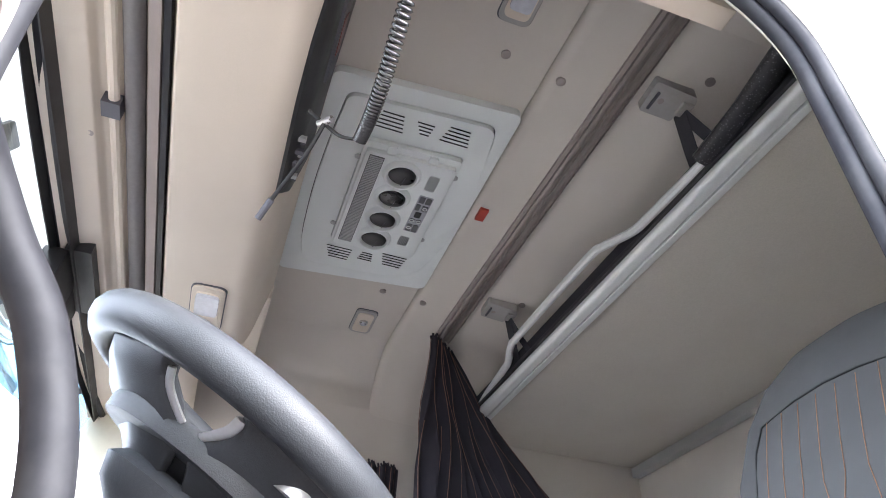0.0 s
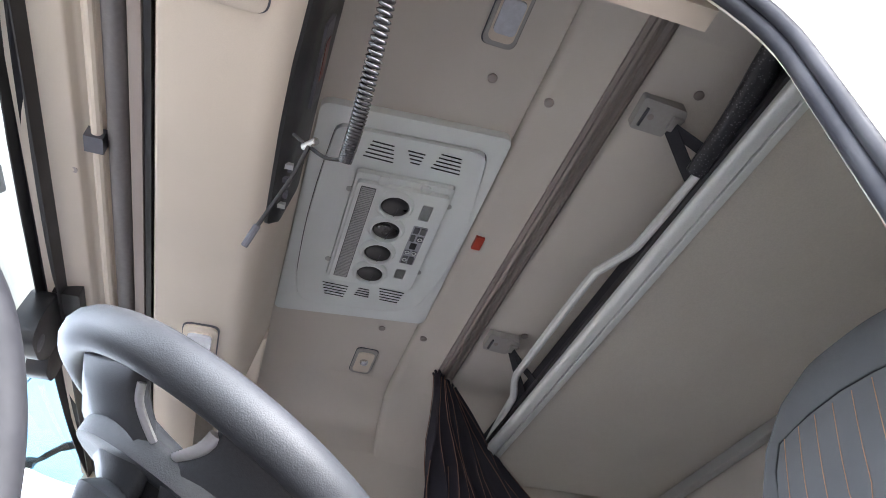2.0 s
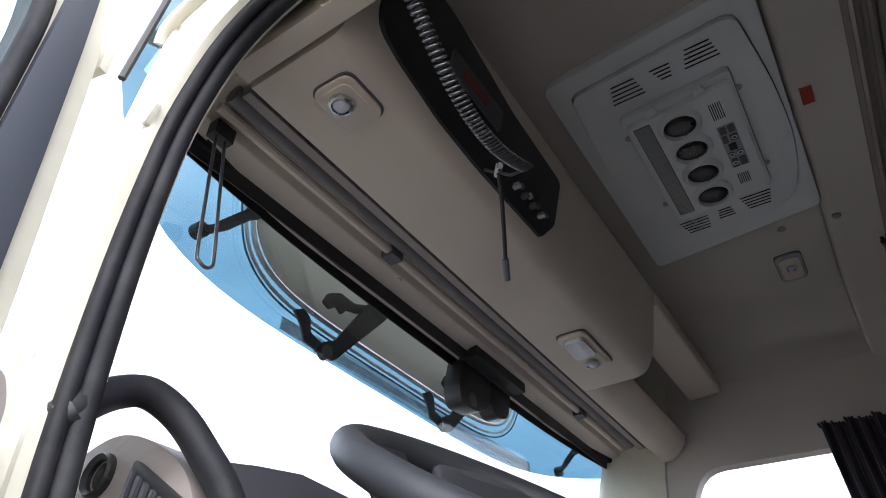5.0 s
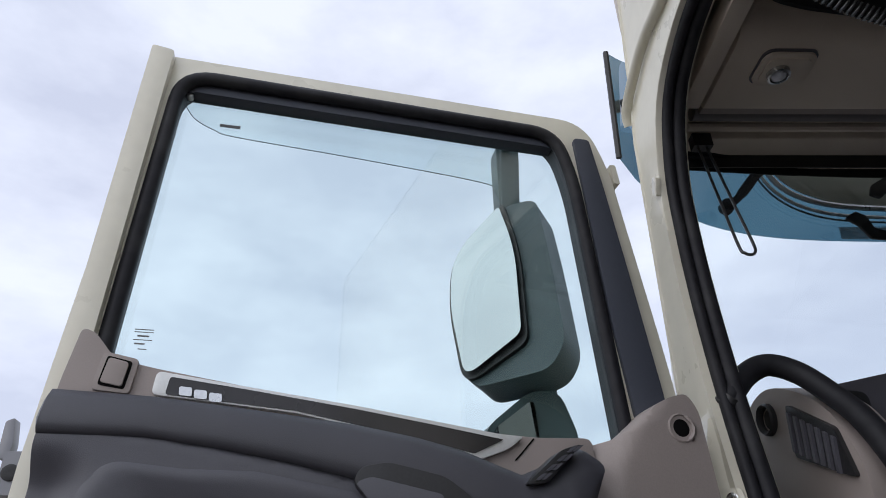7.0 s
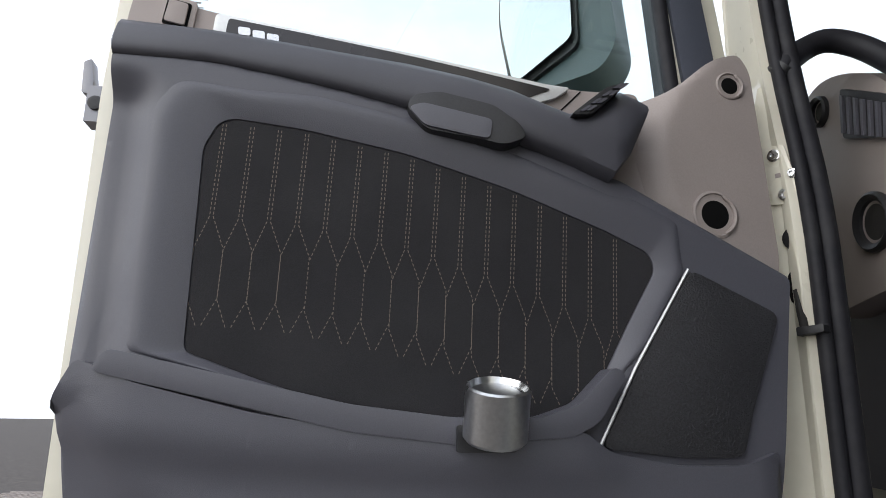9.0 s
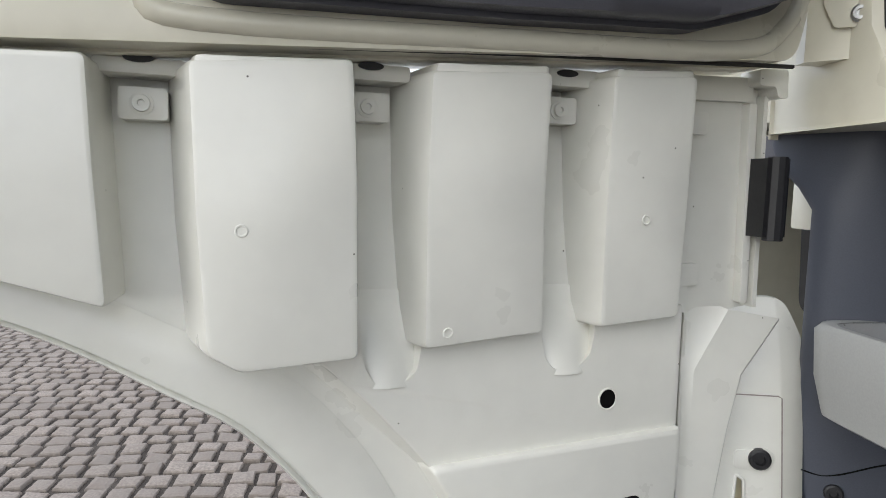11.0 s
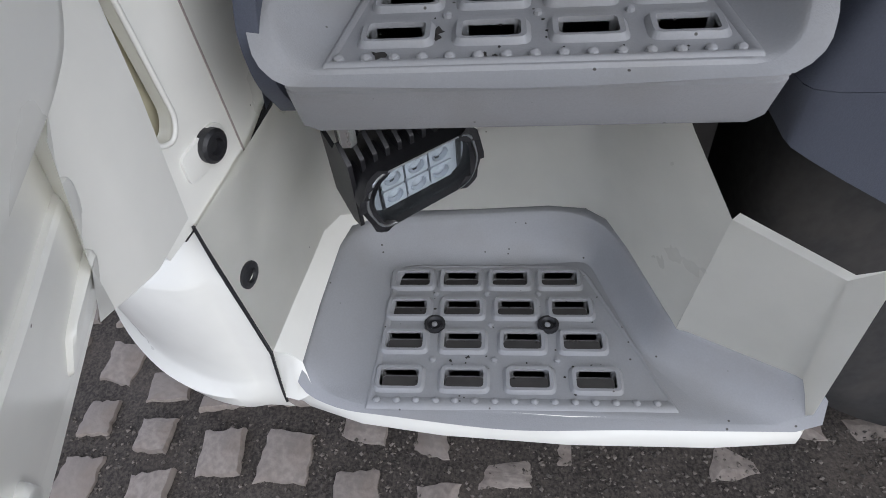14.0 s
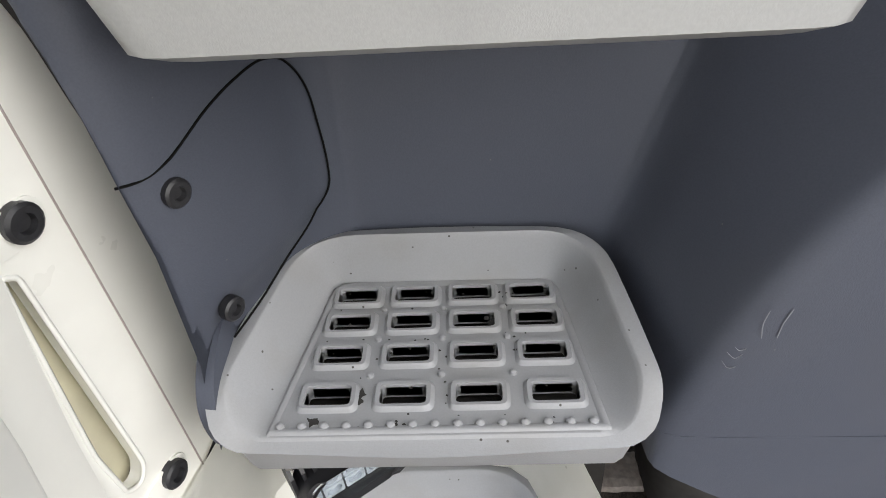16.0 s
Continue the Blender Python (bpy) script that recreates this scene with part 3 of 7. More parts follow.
def ceiling_lamp(x, y, z, sx, sy, label, lenses):
    ob = thing("reading_lamp", (x, y, z), label, "lamp", group="cab lamps")
    part("gap", slab(rect(x - sx - 0.003, x + sx + 0.003, y - sy - 0.003, y + sy + 0.003, min(sx, sy) * 0.55, 6), FN_Z, z - 0.003, z + 0.004), M_DARK, ob)
    part("bezel", slab(rect(x - sx, x + sx, y - sy, y + sy, min(sx, sy) * 0.55, 6), FN_Z, z - 0.010, z + 0.002), M_SHELF if z < 3 else M_LAMP, ob, bevel=0.004)
    part("inner_plate", slab(rect(x - sx * 0.82, x + sx * 0.82, y - sy * 0.78, y + sy * 0.78, min(sx, sy) * 0.45, 6), FN_Z, z - 0.014, z - 0.008), M_TAUPE if sx > 0.06 and sy < 0.04 else M_SHELF, ob, bevel=0.003)
    for kind, lx, ly, r in lenses:
        if kind == "spot":
            eye = part("spot_housing", turned((x + lx, y + ly, z - 0.013), (0, 0, -1), [(r * 1.25, -0.002), (r * 1.2, 0.010), (r * 0.95, 0.012), (r * 0.9, 0.004)], 20), M_CHROME, ob)
            part("bulb", turned((x + lx, y + ly, z - 0.013), (0, 0, -1), [(r * 0.9, 0.0), (r * 0.8, 0.010), (r * 0.4, 0.016), (0.0005, 0.017)], 16), M_LENS, eye)
        else:
            part("lens", slab(rect(x + lx - r, x + lx + r, y + ly - r * 0.62, y + ly + r * 0.62, r * 0.3), FN_Z, z - 0.022, z - 0.012), M_LENS, ob, bevel=0.004)
    return ob


ceiling_lamp(0.214, -0.073, 2.902, 0.052, 0.042, "beige square reading lamp with round clear spot", [("spot", -0.012, 0.004, 0.018)])
ceiling_lamp(1.25, -0.062, 2.902, 0.105, 0.042, "beige rectangular cab lamp with large clear lens and spot", [("lens", -0.035, 0.0, 0.048), ("spot", 0.06, 0.004, 0.017)])
ceiling_lamp(1.92, -0.614, 3.39, 0.085, 0.042, "grey oblong bunk reading lamp with small spot", [("spot", -0.01, 0.0, 0.014)])
ceiling_lamp(0.37, -0.605, 3.39, 0.085, 0.042, "grey oblong bunk reading lamp with clear lens", [("lens", 0.0, 0.0, 0.045)])

# ---- upper bunk folded level at the back ----
bunk = thing("upper_bunk", (1.15, -1.6, 3.1), "raised upper bunk with scuffed beige board underside and metal edge", "bunk")
part("board", boxed(0.06, 2.24, -2.06, -1.17, 3.105, 3.15), M_PANEL, bunk)
part("front_rail", section(bmesh.new(), rounded([(-1.178, 3.088), (-1.150, 3.092), (-1.140, 3.104), (-1.145, 3.122), (-1.160, 3.135), (-1.178, 3.135)], 0.006), 0.06, 2.24), M_RAIL, bunk)
part("rail_groove", section(bmesh.new(), [(-1.146, 3.124), (-1.140, 3.128), (-1.140, 3.142), (-1.158, 3.142)], 0.06, 2.24), M_BLACK, bunk)
part("inner_rail", section(bmesh.new(), rounded([(-1.21, 3.092), (-1.183, 3.088), (-1.183, 3.11), (-1.21, 3.11)], 0.004), 0.06, 2.24), M_RAIL, bunk)
part("rear_rail", section(bmesh.new(), rounded([(-2.09, 3.06), (-2.045, 3.06), (-2.045, 3.104), (-2.09, 3.104)], 0.006), 0.06, 2.24), M_SILVER, bunk)
part("mattress", slab(rect(0.1, 2.2, -2.0, -1.2, 0.05), FN_Z, 3.152, 3.24), M_FABRIC, bunk, bevel=0.02)
guard = part("guard_tube", sweep(bmesh.new(), smoothed([(2.0, -1.155, 3.13), (1.88, -1.148, 3.150), (1.68, -1.128, 3.152), (1.62, -1.122, 3.156), (1.54, -1.096, 3.175), (1.45, -1.092, 3.178), (0.98, -1.088, 3.172), (0.90, -1.095, 3.165), (0.80, -1.125, 3.152), (0.72, -1.132, 3.150), (0.46, -1.14, 3.150)], 5), 0.0135, 10), M_RAIL, bunk)
part("netting", sweep(bmesh.new(), smoothed([(0.50, -1.14, 3.155), (0.35, -1.135, 3.165), (0.2, -1.12, 3.18), (0.07, -1.11, 3.19)], 6), 0.034, 14, flat=0.7), M_NET, bunk, "black plastic netting roll")
part("skirt_fabric", boxed(0.55, 2.15, -1.172, -1.158, 3.135, 3.20), M_STRAP, bunk)
for x in (0.487, 1.555):
    st = thing("bunk_strap", (x, -1.06, 3.34), "dark webbing bunk strap on a grey ceiling bracket", "strap", group="bunk straps")
    part("bracket", plate(bmesh.new(), rounded([(x - 0.052, -0.995), (x + 0.042, -1.0), (x + 0.038, -1.092), (x - 0.015, -1.096), (x - 0.028, -1.120), (x - 0.052, -1.112)], 0.008), [], FN_Z, lambda a, b: 3.318 + (b + 1.0) * 0.11, 3.345), M_LAMP, st, bevel=0.004)
    part("bracket_screw", turned((x - 0.005, -1.035, 3.316), (0, 0, -1), [(0.009, -0.004), (0.009, 0.002), (0.006, 0.003), (0.0005, 0.002)], 14), M_TAUPE, st)
    part("bracket_slot", boxed(x - 0.028, x + 0.026, -1.018, -1.012, 3.310, 3.3165), M_DARK, st)
    part("bracket_lug", slab(rounded([(x - 0.030, -1.085), (x - 0.030, -1.118), (x + 0.012, -1.105), (x + 0.012, -1.085)], 0.004), FN_Z, 3.300, 3.318), M_LAMP, st, bevel=0.002)
    for tx, ty, w in ((0.06, -1.165, 0.022), (-0.05, -1.175, 0.016)):
        bm = bmesh.new()
        a, b = Vector((x + 0.005, -1.095, 3.318)), Vector((x + tx, ty, 3.12))
        loft(bm, [[p + Vector((-w, 0, 0)), p + Vector((w, 0, 0)), p + Vector((w, -0.002, 0)), p + Vector((-w, -0.002, 0))] for p in (a, a.lerp(b, 0.5) + Vector((0.003, 0, -0.004)), b)], True, True)
        part("webbing", bm, M_STRAP, st)

# ---- steering wheel ----
WC, WN = Vector((0.474, -0.212, 2.262)), Vector((-0.165, -0.595, 1.0)).normalized()
WX = Vector((1, 0, 0)) - WN * WN.x
WX.normalize()
WY = WN.cross(WX)


def on_wheel(a, b, h=0.0):
    return WC + WX * a + WY * b + WN * h


wheel = thing("steering_wheel", WC, "grey-black leather steering wheel with silver-edged spokes", "steering wheel")
part("rim", sweep(bmesh.new(), [on_wheel(0.222 * math.cos(2 * math.pi * i / 64), 0.222 * math.sin(2 * math.pi * i / 64)) for i in range(64)], 0.0245, 14, closed=True), M_LEATHER, wheel, smooth=80)
hub = part("hub", turned(WC - WN * 0.115, WN, [(0.07, -0.03), (0.100, -0.01), (0.112, 0.012), (0.098, 0.026), (0.05, 0.031), (0.001, 0.032)], 32), M_LEATHER, wheel)
part("bowl", turned(WC, WN, [(0.150, -0.072), (0.154, -0.056), (0.150, -0.046), (0.138, -0.044), (0.110, -0.064), (0.085, -0.086), (0.06, -0.092)], 48), M_LEATHER, wheel, smooth=70)
for ang in (122, 37, 217, 302):
    c, s = math.cos(radians(ang)), math.sin(radians(ang))
    spot = lambda r, q, v: on_wheel(c * r - s * q, s * r + c * q, v)
    rings = []
    for r, w, h, th in ((0.085, 0.060, -0.088, 0.012), (0.115, 0.090, -0.064, 0.013), (0.140, 0.100, -0.046, 0.014), (0.165, 0.099, -0.032, 0.015), (0.188, 0.104, -0.018, 0.016), (0.206, 0.118, -0.006, 0.014)):
        rr = lambda q: math.sqrt(max(0.0, r * r - q * q)) if r > 0.18 else r - 0.30 * q * q / r
        rings.append([spot(rr(q), q, h + v) for q, v in ((-w, -th * 0.3), (-w, th * 0.3), (-w * 0.93, th * 0.8), (-w * 0.5, th), (0, th * 1.1), (w * 0.5, th), (w * 0.93, th * 0.8), (w, th * 0.3), (w, -th * 0.3), (w * 0.9, -th), (0, -th), (-w * 0.9, -th))])
    sp = part("spoke", loft(bmesh.new(), rings, True, True), M_LEATHER, wheel, smooth=70)
    for side in (-1, 1):
        edge = smoothed([spot(0.112, side * 0.100, -0.050), spot(0.132, side * 0.1015, -0.043), spot(0.150, side * 0.1025, -0.034), spot(0.162, side * 0.107, -0.022)], 5)
        part("silver_edge", sweep(bmesh.new(), edge, 0.0075, 8, flat=0.5, up=WN), M_SILVER, sp, "satin silver trim", smooth=70)
for a, b, h in ((0.0, 0.015, -0.088), (-0.130, -0.094, -0.032)):
    part("button_pod", turned(on_wheel(a, b, h), WN, [(0.032, -0.01), (0.032, 0.006), (0.026, 0.011), (0.001, 0.012)], 24), M_SILVER, hub, "satin silver button ring")
    part("button", turned(on_wheel(a, b, h + 0.008), WN, [(0.021, 0.0), (0.021, 0.007), (0.016, 0.010), (0.001, 0.011)], 20), M_DARK, hub)
part("column", sweep(bmesh.new(), [WC - WN * 0.13, WC - WN * 0.3 + Vector((0, 0.05, 0))], [0.05, 0.07], 16), M_DARK, wheel)

# ---- grab handle on the corner pillar ----
handle = thing("grab_bar", (0.03, 0.06, 2.29), "black tubular grab bar on the corner pillar", "grab bar")
part("tube", sweep(bmesh.new(), smoothed([(-0.005, 0.03, 2.262), (0.008, 0.028, 2.279), (0.055, 0.055, 2.320), (0.095, 0.058, 2.336), (0.135, 0.045, 2.318), (0.16, 0.015, 2.275), (0.175, -0.03, 2.215), (0.185, -0.07, 2.12), (0.19, -0.09, 2.0), (0.19, -0.08, 1.88), (0.185, -0.02, 1.82), (0.18, 0.08, 1.80)], 6), 0.0195, 12), M_RUBBER, handle, smooth=80)
part("foot", turned((-0.004, 0.028, 2.263), (-0.5, 0.3, -0.6), [(0.0215, -0.01), (0.0215, 0.006), (0.018, 0.010)], 16), M_BLACK, handle)

# ---- dashboard ----
dash = thing("dashboard", (1.1, 0.3, 2.0), "taupe and black truck dashboard with round side vents", "dashboard")
prof = rounded([(0.30, 1.90), (0.31, 2.318), (0.216, 2.342), (0.138, 2.320), (0.03, 2.26), (-0.03, 2.13), (0.06, 1.93)], [0.02, 0.05, 0.05, 0.06, 0.08, 0.08, 0.05], 5)
part("end_panel", section(bmesh.new(), prof, 0.16, 0.24), M_TAUPE, dash, bevel=0.012)
bm = bmesh.new()
rings = []
for x, top, back in ((0.235, 2.325, 0.06), (0.3, 2.35, 0.05), (0.40, 2.37, 0.06), (0.5, 2.385, 0.08), (0.7, 2.375, 0.08), (0.85, 2.30, 0.09), (1.2, 2.22, 0.14), (2.24, 2.22, 0.14)):
    rings.append([(x, 0.50, 1.6), (x, 0.50, 2.20), (x, 0.42, top - 0.04), (x, 0.27, top), (x, 0.20, top - 0.005), (x, 0.195, top - 0.025), (x, back + 0.09, 2.18), (x, back, 2.06), (x, back + 0.05, 1.6)])
part("body", loft(bm, rings, True, True), M_DARK, dash, smooth=60)
for y, z, r in ((0.22, 2.283, 0.03), (0.108, 2.037, 0.05)):
    v = part("vent_ring", turned((0.16, y, z), (-1, 0, 0), [(r, -0.004), (r, 0.008), (r * 0.9, 0.012), (r * 0.72, 0.006), (r * 0.7, -0.002)], 24), M_BLACK, dash)
    part("vent_core", turned((0.161, y, z), (-1, 0, 0), [(r * 0.7, 0.0), (r * 0.5, 0.002), (0.001, 0.003)], 20), M_DIRT, v)
sw = part("switch_panel", slab(rounded([(0.20, 2.215), (0.205, 2.325), (0.32, 2.315), (0.31, 2.215)], 0.02), FN_Y, 0.15, 0.20), M_BLACK, dash, bevel=0.004)
part("knob", turned((0.262, 0.15, 2.275), (0, -1, 0), [(0.026, 0), (0.024, 0.012), (0.018, 0.014), (0.001, 0.014)], 20), M_DARK, sw)
vp = part("side_vent_panel", slab(rounded([(0.15, 2.20), (0.14, 2.29), (0.02, 2.22), (0.0, 2.14)], 0.01), FN_X, 0.152, 0.164), M_BLACK, dash)
for i in range(7):
    part("louvre", slab([(0.135 - 0.018 * i, 2.275 - 0.011 * i), (0.128 - 0.018 * i, 2.270 - 0.011 * i), (0.138 - 0.018 * i, 2.205 - 0.009 * i), (0.145 - 0.018 * i, 2.208 - 0.009 * i)], FN_X, 0.147, 0.153), M_DARK, vp)


# ---- driver's door, standing open ----
A_DOOR = radians(180 + 11.5)
door = thing("driver_door", Matrix.Translation((-0.04, 0, 0)) @ Matrix.Rotation(A_DOOR, 4, "Z"), "cream truck door standing wide open with charcoal and taupe lining", "door")


def dpart(name, bm, material, parent=None, label="", smooth=35, bevel=0.0):
    return part(name, bm, material, parent or door, label, smooth, bevel, local=True)


def dslab(pts, n0, n1, r=0.0, holes=()):
    return slab(rounded(pts, r) if r else pts, FN_DOOR, n0, n1, holes)


win_hole = rounded([(0.911, 2.20), (0.891, 2.818), (0.19, 2.797), (0.163, 2.69), (0.147, 2.45), (0.127, 2.14)], [0.02, 0.06, 0.05, 0.05, 0.1, 0.02], 6)
dpart("shell", dslab(rounded([(0.965, 1.410), (0.962, 2.14), (0.943, 2.856), (0.125, 2.836), (0.086, 2.73), (0.034, 2.30), (0.012, 1.95), (0.03, 1.462)], [0.03, 0.1, 0.02, 0.09, 0.1, 0.1, 0.1, 0.05], 6), -0.095, -0.045, 0, [win_hole]), M_CREAM, bevel=0.012)
dpart("inner_flange", dslab(rounded([(0.968, 1.45), (0.966, 2.14), (0.952, 2.42), (0.946, 2.862), (0.908, 2.855), (0.917, 2.43), (0.925, 2.10), (0.93, 1.45)], 0.006), -0.048, -0.028), M_CREAM, bevel=0.005)
dpart("lower_sill", dslab(rounded([(0.970, 1.412), (0.966, 1.60), (0.75, 1.57), (0.60, 1.485), (0.10, 1.51), (0.052, 1.58), (0.040, 1.54), (0.058, 1.463)], 0.02), -0.048, -0.012), M_CREAM, bevel=0.008)
dpart("seal", sweep(bmesh.new(), [(a, -0.048, b) for a, b in win_hole], 0.0125, 8, closed=True), M_RUBBER, smooth=60)
dpart("front_post_cover", dslab([(0.156, 2.785), (0.123, 2.786), (0.108, 2.68), (0.086, 2.50), (0.062, 2.285), (0.055, 2.20), (0.112, 2.20), (0.132, 2.40), (0.148, 2.66)], -0.046, -0.036, 0.008), M_KICK, bevel=0.003)
dpart("top_channel", dslab([(0.895, 2.79), (0.885, 2.822), (0.185, 2.80), (0.19, 2.77)], -0.085, -0.055, 0.01), M_KICK)
bm = bmesh.new()
c_u, c_z = 0.53, 2.5
loft(bm, [[(a + (c_u - a) * k, n, b + (c_z - b) * k) for a, b in win_hole] for n, k in ((-0.0445, -0.004), (-0.0445, 0.006), (-0.097, 0.006), (-0.097, -0.004))])
dpart("glass_channel", bm, M_BLACK, smooth=50)
pane = dpart("window_pane", dslab(win_hole, -0.078, -0.074), G_DOOR)
pane.visible_shadow = False
defl_edge = [tuple(v)[:2] for v in smoothed([(0.888, 2.795, 0), (0.866, 2.765, 0), (0.829, 2.745, 0), (0.788, 2.735, 0), (0.562, 2.72, 0), (0.331, 2.70, 0), (0.304, 2.683, 0), (0.291, 2.656, 0)], 4)]
defl = dpart("wind_deflector", dslab([*defl_edge, (0.285, 2.80), (0.885, 2.818)], -0.103, -0.099), G_CLEAR, None, "thin clear wind deflector")
defl.visible_shadow = False
dpart("deflector_edge", sweep(bmesh.new(), [(a, -0.101, b) for a, b in defl_edge], 0.0009, 5), M_TEAL, defl)
for a, b in ((0.875, 2.79), (0.56, 2.80)):
    dpart("deflector_screw", turned((a, -0.066, b), (0, 1, 0), [(0.006, -0.01), (0.006, 0.003), (0.003, 0.004), (0.0005, 0.003)], 12), M_CHROME, defl)
# etched marks on the glass, as plain bars
for a0, a1, b, h in ((0.817, 0.782, 2.736, 0.006), (0.879, 0.853, 2.344, 0.0012), (0.879, 0.853, 2.340, 0.0010), (0.874, 0.858, 2.334, 0.0022), (0.879, 0.853, 2.328, 0.0010), (0.876, 0.862, 2.322, 0.0022), (0.870, 0.858, 2.314, 0.0012)):
    dpart("etched_bar", dslab([(a0, b - h / 2), (a0, b + h / 2), (a1, b + h / 2), (a1, b - h / 2)], -0.0735, -0.0725), M_TRAY if b < 2.5 else M_SLOT, pane)

dpart("edge_clip", dslab([(0.075, 2.698), (0.062, 2.698), (0.066, 2.742), (0.079, 2.742)], -0.075, -0.05, 0.003), M_CREAM, bevel=0.002)

# lining
top = dpart("belt_trim", dslab([(0.938, 2.16), (0.936, 2.237), (0.926, 2.314), (0.909, 2.309), (0.878, 2.274), (0.824, 2.263), (0.406, 2.198), (0.30, 2.191), (0.215, 2.193), (0.20, 2.02), (0.6, 2.12)], -0.06, 0.0, 0.012), M_TAUPE, bevel=0.006)
bm = slab(rounded([(0.059, 2.262), (0.103, 2.250), (0.172, 2.192), (0.245, 2.180), (0.27, 2.10), (0.278, 2.036), (0.16, 1.973), (0.034, 1.905), (0.028, 1.95), (0.043, 2.235)], [0.012, 0.03, 0.03, 0.01, 0.02, 0.01, 0.01, 0.004, 0.01, 0.03], 4), FN_DOOR, 0.0, 1.0)
for i in range(1, 24):
    bmesh.ops.bisect_plane(bm, geom=[*bm.verts, *bm.edges, *bm.faces], plane_co=(0.02 + 0.011 * i, 0, 0), plane_no=(1, 0, 0))
for i in range(1, 30):
    bmesh.ops.bisect_plane(bm, geom=[*bm.verts, *bm.edges, *bm.faces], plane_co=(0, 0, 1.90 + 0.0125 * i), plane_no=(0, 0, 1))
for v in bm.verts:
    turn_u = np.interp(v.co.z, [1.97, 2.02, 2.084, 2.15, 2.20, 2.26], [0.145, 0.18, 0.196, 0.185, 0.155, 0.09]).item()
    w = (v.co.x - turn_u + 0.012) / 0.024
    bend = 0.0 if w < 0 else 0.012 * w * w if w < 1 else 0.012 + 0.024 * (w - 1)
    v.co.y = 0.021 - 0.75 * bend if v.co.y > 0.5 else -0.04
dpart("front_panel", bm, M_TAUPE, smooth=60)
for a, b, r in ((0.078, 2.208, 0.0205), (0.120, 2.006, 0.0325)):
    h = dpart("hole_ring", turned((a, 0.0195, b), (0, 1, 0), [(r * 1.1, -0.002), (r * 1.06, 0.003), (r * 0.96, 0.004), (r * 0.92, 0.001)], 28), M_TAUPE)
    # no recess here: a black disc carries the hole's shade
    dpart("hole", turned((a, 0.0195, b), (0, 1, 0), [(r * 0.95, 0.0), (r * 0.5, 0.0022), (0.001, 0.0024)], 24), M_VOID, h)
    dpart("hole_wall", sweep(bmesh.new(), [(a - r * 0.93 * math.cos(q), 0.0225, b + r * 0.93 * math.sin(q)) for q in [-1.15 + 2.3 * i / 14 for i in range(15)]], [0.0006] + [0.0034] * 13 + [0.0006], 6), M_TAUPE, h)
strip = dpart("strip_frame", dslab([(0.821, 2.257), (0.823, 2.226), (0.641, 2.210), (0.477, 2.179), (0.389, 2.156), (0.345, 2.172), (0.321, 2.190), (0.357, 2.192), (0.56, 2.223)], 0.0, 0.009, 0.008), M_RAIL, bevel=0.002)
dpart("strip_insert", dslab([(0.803, 2.2495), (0.806, 2.2265), (0.641, 2.2125), (0.477, 2.182), (0.395, 2.164), (0.352, 2.184), (0.45, 2.2005), (0.56, 2.2178), (0.70, 2.2368)], 0.008, 0.0112, 0.004), mat("gloss_dark_wood", (0.026, 0.023, 0.024), 0.3, coat=0.15, grain=0.4, grain_scale=14), strip)
for i, x in enumerate((0.781, 0.762, 0.743)):
    z = 2.231 - 0.0032 * i
    dpart("badge_shape", dslab([(x + 0.0075, z - 0.006), (x + 0.0085, z + 0.0055), (x - 0.0075, z + 0.0045), (x - 0.0085, z - 0.007)], 0.011, 0.0145, 0.003), M_CHROME, strip)
ash = dpart("ashtray_box", dslab([(0.897, 2.230), (0.891, 2.281), (0.846, 2.272), (0.850, 2.226)], -0.002, 0.006, 0.006), M_TAUPE, bevel=0.003)
dpart("ashtray_gap", dslab([(0.890, 2.236), (0.885, 2.275), (0.853, 2.268), (0.857, 2.231)], 0.005, 0.0068, 0.004), M_VOID, ash)
dpart("ashtray_lid", dslab([(0.887, 2.239), (0.882, 2.272), (0.857, 2.266), (0.860, 2.234)], 0.005, 0.010, 0.004), M_TAUPE, ash, bevel=0.002)
dpart("belt_joint", sweep(bmesh.new(), [(0.334, 0.0005, 2.158), (0.322, 0.0005, 2.170), (0.304, 0.0005, 2.189)], 0.0012, 5), M_VOID, top)
lower = [(0.948, 1.735), (0.927, 1.60), (0.905, 1.562), (0.87, 1.541), (0.788, 1.539), (0.756, 1.528), (0.679, 1.493), (0.612, 1.461), (0.378, 1.468), (0.20, 1.476), (0.115, 1.50), (0.084, 1.535), (0.07, 1.685), (0.045, 1.85), (0.035, 1.914), (0.16, 1.981), (0.268, 2.039), (0.337, 2.056), (0.41, 2.083), (0.566, 2.125), (0.669, 2.146), (0.784, 2.164), (0.93, 2.174)]
SWELL = [Vector(p) for p in ((0.935, 1.72), (0.915, 1.677), (0.866, 1.632), (0.795, 1.577), (0.716, 1.538), (0.614, 1.511), (0.498, 1.497), (0.384, 1.488), (0.266, 1.477), (0.15, 1.470), (0.05, 1.45))]


def soft(w):
    w = max(0.0, min(1.0, w))
    return w * w * (3 - 2 * w)


